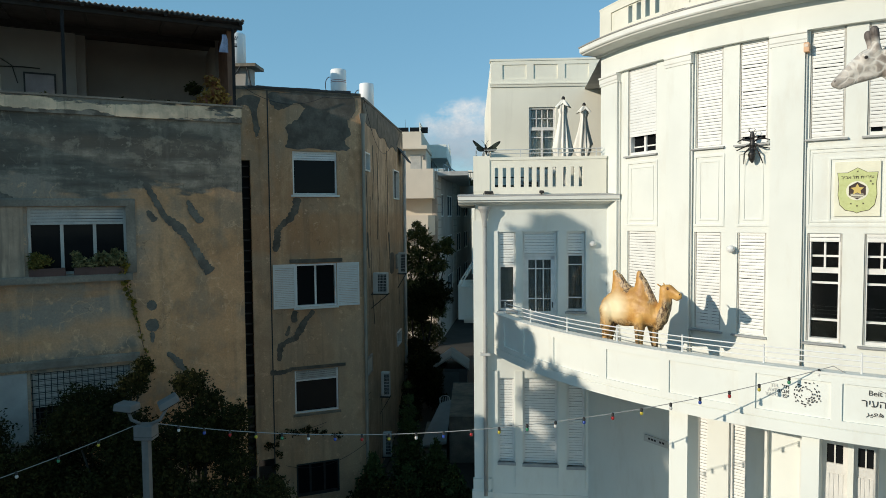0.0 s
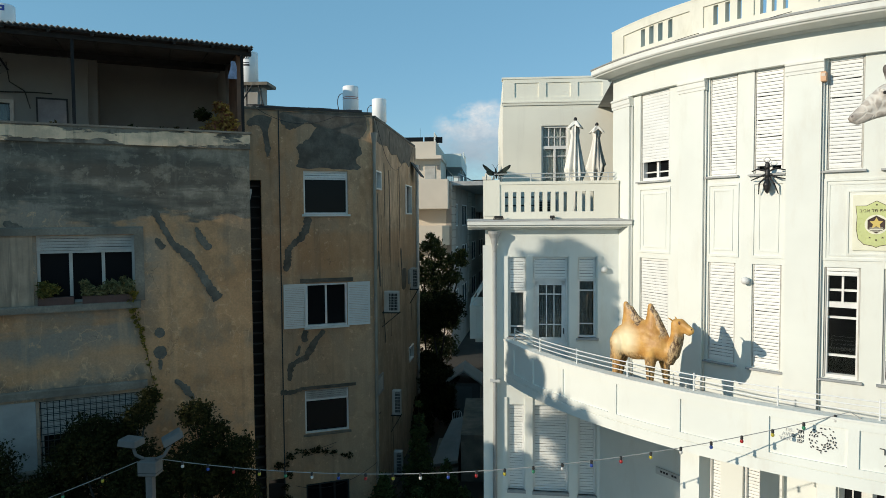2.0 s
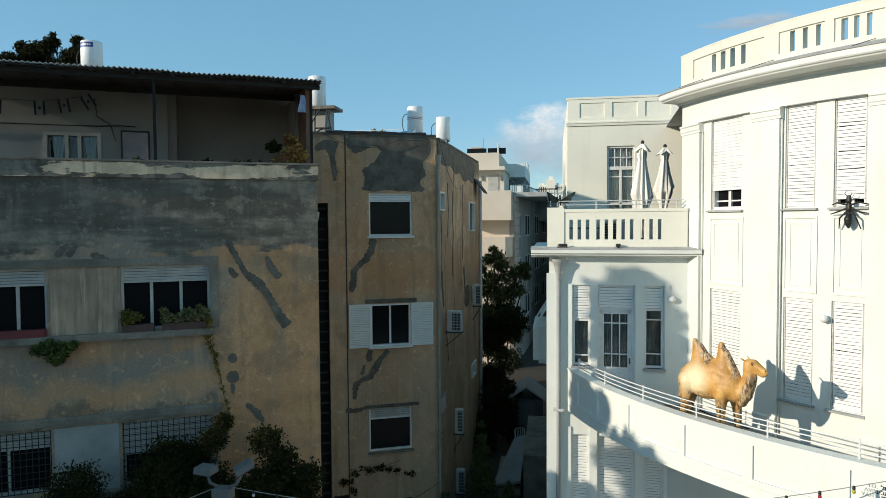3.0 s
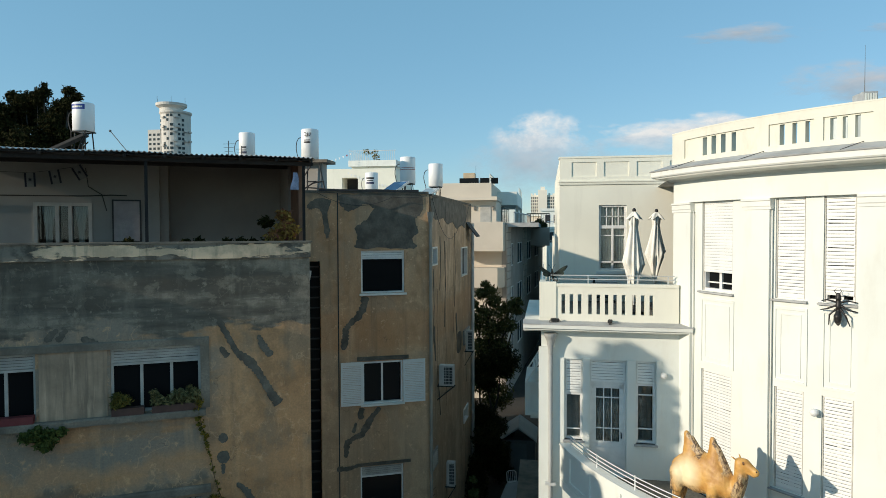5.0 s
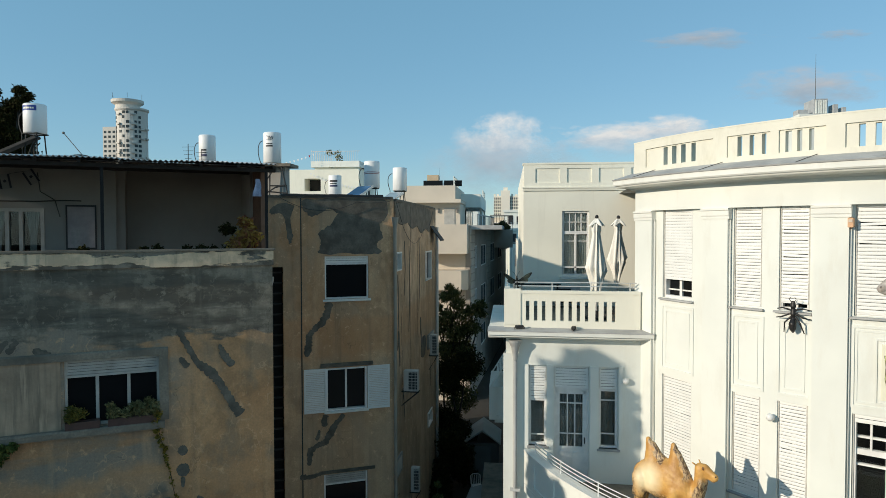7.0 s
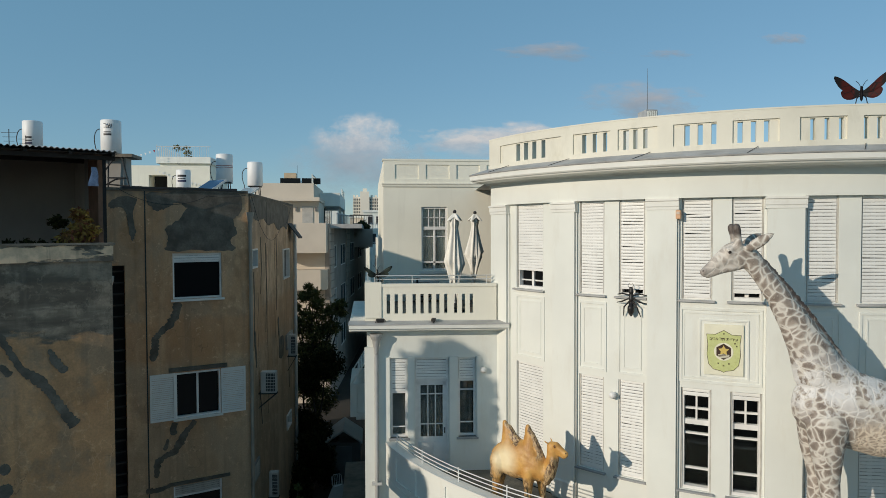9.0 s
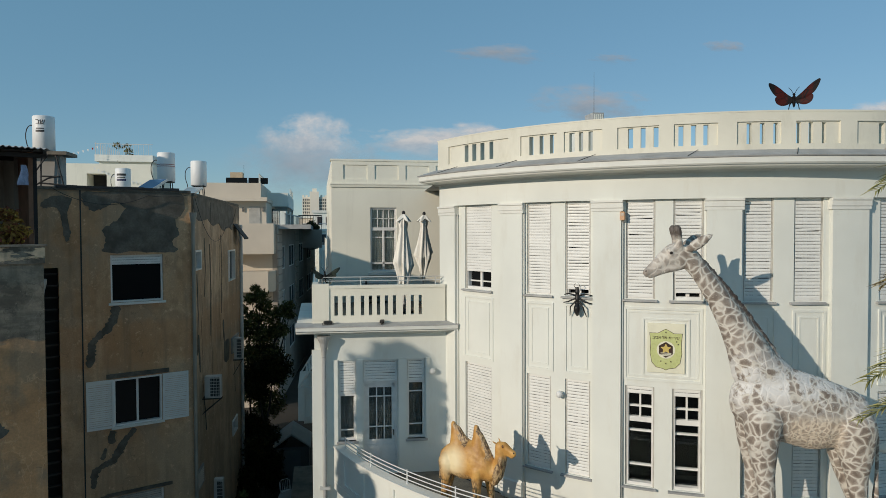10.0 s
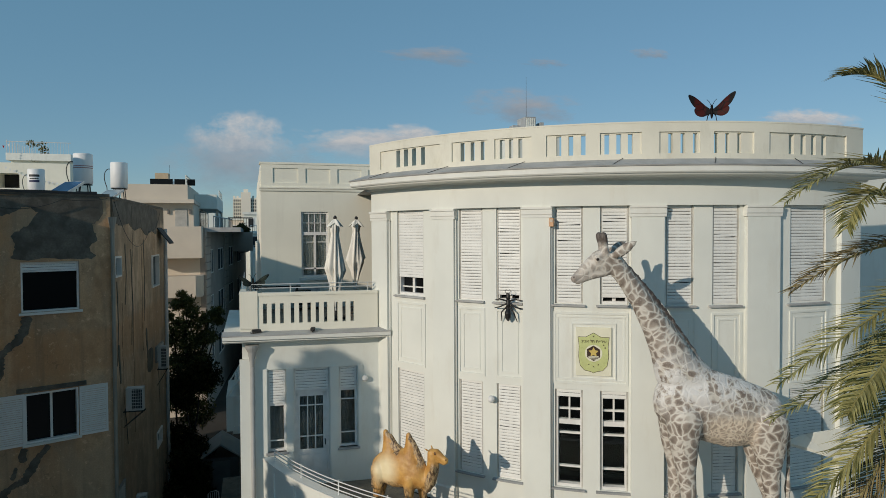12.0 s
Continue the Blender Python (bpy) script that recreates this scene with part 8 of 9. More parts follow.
# satellite dish and aerials
dish = thing("satellite_dish", pose(-12.1, 18.3, 11.08), "small grey satellite dish on the tin roof", "satellite dish")
bm = bmesh.new()
tube(bm, [(0, 0, 0), (0, 0, 0.5)], 0.02, 6)
part("mast", bm, STAND, dish)
bm = bmesh.new()
prof = [(0.001 + 0.32 * k / 8, 0.12 * (k / 8) ** 2) for k in range(9)]
spun(bm, prof + [(r, z - 0.01) for r, z in reversed(prof)], 24)
d = part("reflector", bm, GALV, dish, smooth=True)
d.matrix_basis = pose(0, 0, 0.5, 14, 8, 200)
bm = bmesh.new()
tube(bm, [(0.25, 0, 0.55), (-0.48, 0.05, 1.35)], 0.012, 6)
ball(bm, (-0.5, 0.05, 1.37), 0.04, seg=8, rings=6)
part("feed_arm", bm, GALV, dish)
for x, y, hh in ((-9.6, 20.0, 1.25), (-9.25, 20.2, 1.1)):
    ae = thing("roof_aerial", pose(x, y, 11.05), "thin dark television aerial on the roof", "aerial", "roof aerials")
    bm = bmesh.new()
    tube(bm, [(0, 0, 0), (0, 0, hh)], 0.012, 5)
    part("mast", bm, STAND, ae)
    for k in range(4):
        bm = bmesh.new()
        tube(bm, [(-0.2 + 0.03 * k, 0, hh - 0.1 - 0.12 * k), (0.2 - 0.03 * k, 0, hh - 0.1 - 0.12 * k)], 0.007, 4)
        part("rod", bm, STAND, ae)
# slack cables on the ochre house
for k, (p, q, dr) in enumerate(((fb(3.6, 0.08, 10.6), fb(1.2, 0.08, 10.45), 0.35), (fb(1.2, 0.08, 10.45), fb(0.1, 0.12, 10.5), 0.05), (fs(0.1, 0.08, 10.45), fs(5.5, 0.06, 9.6), 0.9), (fs(5.5, 0.06, 9.6), fs(8.0, 0.06, 10.4), 0.3), (fs(0.4, 0.1, 0.9), fb(1.8, 0.1, 0.1), 0.15), (fs(0.3, 0.1, 0.7), fb(2.2, 0.1, -0.1), 0.12), (fb(0.0, 0.12, -0.6), fb(2.6, 0.1, -1.0), 0.35))):
    bm = bmesh.new()
    tube(bm, sag(p, q, dr, 16), 0.0075, 5)
    part("slack_cable", bm, BLACK, house_b)

# ---- things on the roof terrace of the stained house ----
def fa_pose(u, d, z, turn=0.0):
    return Matrix.Translation(fa(u, d, z)) @ pose(0, 0, 0, 0, 0, math.degrees(math.atan2(-UA.y, -UA.x)) + turn)


frame_ = thing("framed_picture", fa_pose(4.06, -3.28, 9.66), "pale picture in a thin black frame on the wall", "picture")
plate("picture_sheet", [(-0.30, -0.52), (0.30, -0.52), (0.30, 0.50), (-0.30, 0.50)], 0.0, 0.012, surface("faded_print", (0.36, 0.31, 0.31), 0.4, vary=0.25, big=3, stain=(0.15, 0.2, 0.15), stain_amount=0.5), frame_)
for p in (((-0.33, -0.55), (0.33, -0.55), (0.33, -0.51), (-0.33, -0.51)), ((-0.33, 0.49), (0.33, 0.49), (0.33, 0.53), (-0.33, 0.53)), ((-0.33, -0.51), (-0.295, -0.51), (-0.295, 0.49), (-0.33, 0.49)), ((0.295, -0.51), (0.33, -0.51), (0.33, 0.49), (0.295, 0.49))):
    plate("picture_frame", p, 0.0, 0.03, BLACK, frame_)
FLAG = surface("white_flag_cloth", (0.25, 0.25, 0.235), 0.9, vary=0.1, big=5)
FLAG_BLUE = surface("dark_blue_stripe", (0.014, 0.017, 0.032), 0.9)
for u, z, tilt in ((6.12, 10.80, -2), (5.62, 10.88, -10), (5.15, 10.98, -30), (7.0, 10.80, 4)):
    fl = thing("paper_flag", fa_pose(u, -3.1, z) @ pose(0, 0, 0, 0, tilt, 0) @ Matrix.Diagonal((0.82, 0.82, 0.82, 1)), "small white flag with two dark stripes on a line", "flag", "bunting flags")
    plate("cloth", [(-0.15, -0.42), (0.15, -0.42), (0.15, 0.0), (-0.15, 0.0)], 0.0, 0.006, FLAG, fl)
    for x in (-0.14, 0.09):
        plate("stripe", [(x, -0.41), (x + 0.05, -0.41), (x + 0.05, -0.01), (x, -0.01)], 0.006, 0.01, FLAG_BLUE, fl)
    plate("star", [(0.0 + (0.055 if k % 2 == 0 else 0.03) * math.cos(a), -0.2 + (0.055 if k % 2 == 0 else 0.03) * math.sin(a)) for k, a in ((k, math.pi / 2 + math.pi / 6 * k) for k in range(12))], 0.006, 0.01, FLAG_BLUE, fl)
bm = bmesh.new()
tube(bm, [fa(8.2, -3.12, 10.84), fa(6.1, -3.12, 10.80), fa(5.6, -3.12, 10.88), fa(5.0, -3.12, 11.0)], 0.006, 4)
tube(bm, [fa(8.2, -3.26, 10.26), fa(4.95, -3.26, 10.27), fa(4.4, -3.26, 10.3), fa(4.05, -3.26, 10.29)], 0.014, 5)
tube(bm, [fa(4.95, -3.2, 10.95), fa(4.9, -3.2, 10.5), fa(4.6, -3.2, 10.3), fa(4.5, -3.2, 9.9)], 0.012, 5)
part("terrace_cable", bm, BLACK, house_a)
cloth = thing("draped_flag", fa_pose(0.30, -0.02, 10.7) @ Matrix.Diagonal((0.5, 0.6, 0.6, 1)), "blue and white flag hanging slack from the roof post", "flag")
bm = bmesh.new()
rows = [[bm.verts.new((0.09 * s * (1 + 0.3 * j) + 0.03 * math.sin(j * 1.3), 0.03 * math.sin(s * 9 + j), -0.16 * j)) for s in (-1, -0.6, -0.2, 0.2, 0.6, 1)] for j in range(5)]
for a, b in zip(rows, rows[1:]):
    for k in range(5):
        bm.faces.new((a[k], a[k + 1], b[k + 1], b[k]))
part("cloth", bm, surface("blue_white_cloth", (0.35, 0.4, 0.55), 0.9, vary=0.4, big=4), cloth, smooth=True)
TERRA = surface("terracotta", (0.30, 0.12, 0.06), 0.85, vary=0.2, big=5)


def pot_plant(m, r, hgt, clumps, n, mat, label, seed, size=0.05):
    t = thing("potted_plant", m, label, "potted plant", "pots along the parapet")
    bm = bmesh.new()
    spun(bm, [(r * 0.7, 0), (r, hgt), (r * 1.08, hgt), (r * 1.08, hgt - 0.03), (r * 0.9, hgt - 0.02)], 16)
    part("pot", bm, TERRA, t)
    leaves("leaves", clumps, n, size, mat, t, seed)


pot_plant(fa_pose(0.55, -0.5, 8.28), 0.2, 0.4, [(0, 0, 0.8, 0.28), (0.1, 0, 1.15, 0.26), (-0.1, 0, 0.95, 0.25), (0.05, 0, 1.45, 0.18)], 1700, LEAF_RED, "potted plant with dry reddish and yellow leaves", 71, 0.07)
pot_plant(fa_pose(0.95, -0.6, 8.28), 0.16, 0.4, [(0, 0, 0.75, 0.2), (0.05, 0, 1.3, 0.16)], 700, LEAF, "dark potted plant behind the parapet", 72)
for k, u in enumerate((1.2, 1.45, 1.75, 2.35, 2.6, 3.75)):
    pot_plant(fa_pose(u, -0.45, 8.72), 0.12, 0.3, [(0, 0, 0.42, 0.11 + 0.03 * (k % 2)), (0.06, 0, 0.36, 0.1)], 260, LEAF, "small dark potted plant on the parapet ledge", 80 + k)
ledge = thing("plant_ledge", fa_pose(2.4, -0.45, 8.28), "low concrete plant ledge behind the parapet", "shelf")
bm = bmesh.new()
quad_box(bm, -1.6, 1.5, -0.16, 0.16, 0.0, 0.44)
part("ledge_body", bm, CEMENT_LT, ledge)

# window boxes and trailing plants
def window_box(u0, u1, z, mat, clumps, n, leaf, label, seed):
    t = thing("window_box", fa_pose((u0 + u1) / 2, 0.05, z), label, "window box", "planters on the sills")
    w = (u1 - u0) / 2
    bm = bmesh.new()
    quad_box(bm, -w, w, -0.09, 0.09, 0.0, 0.15)
    part("trough", bm, mat, t)
    leaves("foliage", clumps, n, 0.034, leaf, t, seed, long=2.6)


RED_BOX = surface("faded_red_plastic", (0.16, 0.028, 0.03), 0.6, vary=0.2, big=3)
BROWN_BOX = surface("brown_plastic", (0.09, 0.045, 0.035), 0.7, vary=0.2, big=3)
window_box(2.40, 3.30, 5.6, BROWN_BOX, [(-0.35, 0, 0.25, 0.14), (-0.1, 0, 0.22, 0.13), (0.15, 0, 0.28, 0.16), (0.35, -0.05, 0.3, 0.18), (0.05, 0, 0.36, 0.12), (-0.42, 0, 0.40, 0.09), (0.3, 0, 0.45, 0.08)], 1500, leaf_mat("dusty_green_leaves", (0.045, 0.055, 0.02), (0.26, 0.22, 0.10)), "brown window box with straggling grey-green plants", 91)
window_box(3.45, 4.06, 5.6, BROWN_BOX, [(-0.2, 0, 0.22, 0.13), (-0.05, 0, 0.3, 0.12), (-0.2, 0, 0.38, 0.1)], 800, LEAF_YELLOW, "window box with one yellow-green plant", 92)
window_box(5.45, 6.6, 5.6, RED_BOX, [(-0.5, 0.0, 0.16, 0.08)], 120, LEAF, "faded red window box", 93)
trail = [(2.42, 0.1, 5.80, 0.12), (2.40, 0.1, 5.55, 0.12), (2.36, 0.1, 5.35, 0.10), (2.31, 0.1, 5.15, 0.10), (2.26, 0.08, 4.95, 0.08), (2.22, 0.07, 4.76, 0.07), (2.15, 0.06, 4.43, 0.05), (2.09, 0.05, 4.11, 0.045), (2.02, 0.05, 3.80, 0.05), (1.93, 0.05, 3.52, 0.07)]
rnd = random.Random(94)
strand = []
for a, b in zip(trail, trail[1:]):
    for k in range(5):
        u, d, z, r = (p + (q - p) * k / 5 for p, q in zip(a, b))
        strand.append((*fa(u + rnd.uniform(-0.7, 0.7) * r, d + rnd.uniform(-0.02, 0.04), z), r * rnd.choice((0.15, 0.3, 0.5, 0.65))))
leaves("trailing_vine", strand + [(*fa(2.12, 0.1, 3.62), 0.10), (*fa(2.16, 0.1, 3.4), 0.14)], 1500, 0.036, leaf_mat("vine_leaves", (0.05, 0.06, 0.012), (0.30, 0.20, 0.03)), None, 94, "yellow-green vine trailing down the wall")["category"] = "vine"
bm = bmesh.new()
tube(bm, [fa(u + 0.012 * math.sin(14 * z), d - 0.03, z) for u, d, z, r in trail], 0.006, 5)
part("vine_stem", bm, BARK, house_a)
leaves("hanging_bush", [(*fa(5.35, 0.2, 5.42), 0.16), (*fa(5.15, 0.2, 5.35), 0.17), (*fa(5.55, 0.18, 5.36), 0.13), (*fa(5.25, 0.18, 5.18), 0.16), (*fa(4.95, 0.18, 5.4), 0.11)], 1500, 0.055, leaf_mat("fresh_green_leaves", (0.03, 0.05, 0.012), (0.10, 0.12, 0.03)), None, 95, "green plant hanging from the sill")["category"] = "plant"

# ---- unseen sun-blocking neighbour and the side wing ----
def block(name, x0, x1, y0, y1, z1, mat, label, rz=0.0):
    cx, cy = (x0 + x1) / 2, (y0 + y1) / 2
    t = thing(name, pose(cx, cy, GZ, 0, 0, rz), label, "house")
    bm = bmesh.new()
    quad_box(bm, x0 - cx, x1 - cx, y0 - cy, y1 - cy, -0.05, z1 - GZ)
    part("wall", bm, mat, t)
    bm = bmesh.new()
    quad_box(bm, x0 - cx - 0.1, x1 - cx + 0.1, y0 - cy - 0.1, y1 - cy + 0.1, z1 - GZ, z1 - GZ + 0.15)
    part("roof", bm, CAP_GREY, t)
    return t


# out of view; added to keep grazing sun off the stained house
nb = thing("sun_blocking_house", Matrix.Translation(fa(12.5, -3.5, GZ)), "unseen plain house added to shade the stained front", "house", fixed=True)
bm = bmesh.new()
pierced(bm, 8.5, 17.0, GZ, 9.6, -8.0, 1.35, [], fa)
part("wall", bm, STUCCO_C, nb)
# wing to the right of the bowed front
wing = thing("side_wing", pose(18, 16, GZ), "white rendered side wing with a canopy", "building", fixed=True)
bm = bmesh.new()
quad_box(bm, 13.2, 30.0, 14.2, 26.0, GZ, 11.1)
part("wall", bm, WHITE, wing)
bm = bmesh.new()
quad_box(bm, 13.1, 30.1, 14.0, 14.2, 11.1, 11.45)
part("coping", bm, WHITE_TRIM, wing)
bm = bmesh.new()
quad_box(bm, 13.9, 14.9, 14.14, 14.205, 6.4, 7.5)
part("window", bm, GLASS, wing)
bm = bmesh.new()
edge = ((10.51, 10.51, 5.40), (10.70, 10.23, 5.62), (10.41, 8.96, 6.15), (10.10, 7.88, 6.60), (9.23, 7.17, 6.25), (10.17, 9.23, 5.62))
low = [bm.verts.new((x, y, z - 0.05)) for x, y, z in edge]
high = [bm.verts.new((x, y, z)) for x, y, z in edge]
bm.faces.new(low)
bm.faces.new(high)
for i in range(len(edge)):
    j = (i + 1) % len(edge)
    bm.faces.new((low[i], low[j], high[j], high[i]))
part("canopy", bm, WHITE, wing)

# ---- lane and yards behind ----
shed = thing("garden_shed", pose(-0.75, 31.6, GZ), "grey garden shed with a pale ridged roof", "shed")
bm = bmesh.new()
quad_box(bm, -0.85, 0.75, 0.0, 2.0, 0.0, 1.75)
part("wall", bm, surface("grey_shed_sheet", (0.10, 0.10, 0.095), 0.7, vary=0.15), shed)
bm = bmesh.new()
profile_run(bm, [-0.15, 2.1], [(-0.95, 1.72), (-0.05, 2.35), (0.85, 1.72), (0.85, 1.80), (-0.05, 2.43), (-0.95, 1.80)], lambda u, d, z: Vector((d, u, z)))
part("roof", bm, surface("pale_shed_roof", (0.30, 0.32, 0.31), 0.6, vary=0.1), shed)
bm = bmesh.new()
quad_box(bm, -0.4, 0.35, -0.04, 0.0, 0.05, 1.6)
part("door", bm, surface("shed_door", (0.13, 0.14, 0.14), 0.7, vary=0.15), shed)
yard = thing("yard_wall", pose(-0.2, 25, GZ), "pale rendered yard wall with a sloping slab", "wall", fixed=True)
bm = bmesh.new()
quad_box(bm, -0.6, 0.9, 24.0, 29.0, GZ, -0.75)
part("wall", bm, CEMENT_LT, yard)
bm = bmesh.new()
vs = [bm.verts.new(p) for p in ((-1.7, 23.6, -1.75), (-0.7, 23.6, -1.55), (-0.6, 27.0, -0.95), (-1.1, 27.0, -1.1), (-1.7, 23.6, -1.85), (-0.7, 23.6, -1.65), (-0.6, 27.0, -1.05), (-1.1, 27.0, -1.2))]
for f in ((0, 1, 2, 3), (4, 5, 6, 7), (0, 1, 5, 4), (1, 2, 6, 5), (2, 3, 7, 6), (3, 0, 4, 7)):
    bm.faces.new([vs[i] for i in f])
part("slab", bm, surface("pale_slab", (0.25, 0.25, 0.24), 0.8, vary=0.15), yard)
bm = bmesh.new()
quad_box(bm, -1.65, -0.7, 23.7, 27.0, GZ, -1.9)
part("slab_base", bm, CEMENT_LT, yard)
chair = thing("plastic_chair", pose(-0.95, 29.6, GZ, 0, 0, 20), "white plastic garden chair in the yard", "chair")
bm = bmesh.new()
quad_box(bm, -0.22, 0.22, -0.22, 0.22, 0.43, 0.46)
part("seat", bm, PLASTIC, chair)
for x in (-0.2, 0.2):
    for y in (-0.2, 0.2):
        bm = bmesh.new()
        tube(bm, [(x, y, 0.43), (x * 1.15, y * 1.15, 0.0)], 0.02, 6)
        part("leg", bm, PLASTIC, chair)
bm = bmesh.new()
for k in range(6):
    x = -0.2 + 0.08 * k
    tube(bm, [(x, 0.2, 0.46), (x * 1.05, 0.28, 0.86)], 0.014, 5)
tube(bm, [(-0.23, 0.21, 0.46), (-0.23, 0.29, 0.82), (-0.12, 0.30, 0.90), (0.12, 0.30, 0.90), (0.23, 0.29, 0.82), (0.23, 0.21, 0.46)], 0.018, 6)
part("backrest", bm, PLASTIC, chair)
# white balcony that looks out beyond the bay
lb = thing("rear_balcony", pose(0.3, 22, 3.2), "white enclosed balcony on the rear of the building", "balcony", fixed=True)
bm = bmesh.new()
quad_box(bm, -0.18, 0.95, 22.06, 24.5, 3.21, 4.32)
pierced(bm, -0.18, 0.95, 3.21, 4.32, 0.0, 0.06, [(0.05, 0.75, 3.35, 4.16)], lambda u, d, z: Vector((u, 22.06 - d, z)))
quad_box(bm, 0.0, 0.95, 22.2, 24.5, 3.06, 3.21)
part("parapet", bm, WHITE, lb)
for y in (22.05, 24.4):
    bm = bmesh.new()
    tube(bm, [(-0.13, y, 4.32), (0.45, y, 5.25)], 0.035, 4)
    part("stay", bm, WHITE_TRIM, lb)
for k in range(7):
    bm = bmesh.new()
    f = 0.30 + 0.1 * k
    quad_box(bm, -0.13 + 0.58 * f, -0.09 + 0.58 * f, 22.1, 24.35, 4.30 + 0.93 * f, 4.33 + 0.93 * f)
    part("slat", bm, WHITE_TRIM, lb)
bm = bmesh.new()
quad_box(bm, 0.5, 0.95, 22.0, 24.5, 4.32, 5.6)
part("balcony_wall", bm, WHITE, lb)
bm = bmesh.new()
quad_box(bm, 0.93, 1.3, 33.0, 44.0, GZ, 9.0)
part("rear_wall", bm, CREAM, hall)

# hidden block, added to cut off skylight so the lane stays dark
bm = bmesh.new()
quad_box(bm, 1.75, 11.0, 54.0, 78.0, GZ, 11.0)
tagged(part("lane_shade_block", bm, CREAM), "unseen cream block added to shade the lane", "house", kind="structure")

# ---- pale apartment block down the lane ----
PALE = surface("pale_beige_render", (0.66, 0.575, 0.47), 0.85, vary=0.06, big=0.5)
STONE = surface("grey_stone_cladding", (0.36, 0.31, 0.265), 0.85, vary=0.15, big=0.6)
STONE_PALE = surface("pale_stone_cladding", (0.47, 0.41, 0.35), 0.85, vary=0.12, big=0.8)
apt = thing("apartment_block", pose(-6, 52, GZ), "pale modern apartment block with stone strips and balconies", "building", fixed=True)


def fap(u, d, z):
    """Along the lane side of the block: u into the depth, d outwards."""
    return Vector((-2.25 + 0.082 * u + d, 46.0 + u, z))


side_holes = [(u, u + w, z, z + 1.7) for z in (6.7, 3.5, 0.3) for u, w in ((2.4, 1.6), (6.4, 3.2), (13.2, 3.4), (20.0, 4.0))]
bm = bmesh.new()
pierced(bm, 0.0, 29.0, GZ, 9.9, -0.3, 0.0, side_holes, fap)
part("wall", bm, STONE, apt)
for h_ in side_holes:
    bm = bmesh.new()
    u0, u1, z0, z1 = h_
    for a, b, c, e in ((u0, u0 + 0.08, z0, z1), (u1 - 0.08, u1, z0, z1), (u0, u1, z0, z0 + 0.08), (u0, u1, z1 - 0.08, z1), ((u0 + u1) / 2 - 0.04, (u0 + u1) / 2 + 0.04, z0, z1)):
        quad_box(bm, a, b, -0.08, -0.02, c, e, fap)
    wn = part("window", bm, JOINERY, apt)
    bm = bmesh.new()
    quad_box(bm, u0, u1, -0.07, -0.06, z0, z1, fap)
    part("pane", bm, VOID, wn)
for k in range(16):
    for j, (u0, u1) in enumerate(((0.05, 2.0), (10.0, 12.5))):
        bm = bmesh.new()
        quad_box(bm, u0, u1, 0.0, 0.08, 1.0 + k * 0.55, 1.0 + k * 0.55 + 0.47, fap)
        part("stone_course", bm, STONE_PALE, apt)
bm = bmesh.new()
quad_box(bm, -14.0, -2.56, 46.0, 46.3, GZ, 9.9)
part("wall", bm, PALE, apt)
bm = bmesh.new()
quad_box(bm, -14.0, 0.0, 46.3, 75.0, 9.6, 9.9)
part("roof", bm, CAP_GREY, apt)
for z0, z1 in ((7.95, 9.95),):
    bm = bmesh.new()
    quad_box(bm, -6.5, -2.35, 44.3, 46.0, z0, z1)
    part("balcony", bm, PALE, apt)
for z0 in (5.45, 1.6):
    bm = bmesh.new()
    vs = [(x, y, z) for z in (z0, z0 + 1.35) for x, y in ((-6.4, 44.6), (-2.75, 44.6), (-2.35, 45.0), (-2.35, 46.0), (-6.4, 46.0))]
    vs = [bm.verts.new(p_) for p_ in vs]
    bm.faces.new(vs[:5])
    bm.faces.new(vs[5:])
    for k in range(5):
        bm.faces.new((vs[k], vs[(k + 1) % 5], vs[5 + (k + 1) % 5], vs[5 + k]))
    part("box_balcony", bm, PALE, apt)
dish = thing("roof_dish", pose(-4.75, 52.0, 12.6), "small white satellite dish on the far roof", "satellite dish")
bm = bmesh.new()
prof = [(0.001 + 0.30 * k / 6, 0.11 * (k / 6) ** 2) for k in range(7)]
spun(bm, prof + [(r, z - 0.02) for r, z in reversed(prof)], 18)
part("reflector", bm, TANK, dish, smooth=True).matrix_basis = pose(0, 0, 0.42, 70, 0, 40)
bm = bmesh.new()
tube(bm, [(0, 0, 0), (0, 0.05, 0.42)], 0.03, 6)
part("mast", bm, STAND, dish)
aer = thing("roof_aerial", pose(-5.2, 54.0, 12.6), "thin dark aerial on the pale block", "aerial", "roof aerials")
bm = bmesh.new()
tube(bm, [(0, 0, 0), (0, 0, 2.1)], 0.01, 5)
part("mast", bm, STAND, aer)
for u in (21.0,):
    bm = bmesh.new()
    quad_box(bm, u, u + 5.0, 0.0, 0.6, 7.6 if u > 15 else 8.9, 9.0 if u > 15 else 10.0, fap)
    part("side_balcony", bm, STONE, apt)
    bm = bmesh.new()
    for k in range(12):
        quad_box(bm, u + 0.4 * k, u + 0.4 * k + 0.04, 0.54, 0.58, 9.0 if u > 15 else 10.0, 10.2, fap)
    part("railing", bm, DARK_STEEL, apt)
# penthouse
bm = bmesh.new()
quad_box(bm, -7.2, -3.0, 47.0, 56.0, 9.9, 11.6)
part("penthouse_wall", bm, PALE, apt)
bm = bmesh.new()
quad_box(bm, -7.5, -2.9, 46.2, 57.0, 11.5, 11.75)
part("penthouse_slab", bm, PALE, apt)
bm = bmesh.new()
quad_box(bm, -7.3, -3.3, 46.4, 56.0, 11.75, 12.72)
part("penthouse_attic", bm, PALE, apt)
bm = bmesh.new()
quad_box(bm, -3.3, -1.75, 52.0, 63.5, 11.35, 12.4)
quad_box(bm, -3.2, -3.0, 56.0, 63.5, 9.9, 11.35)
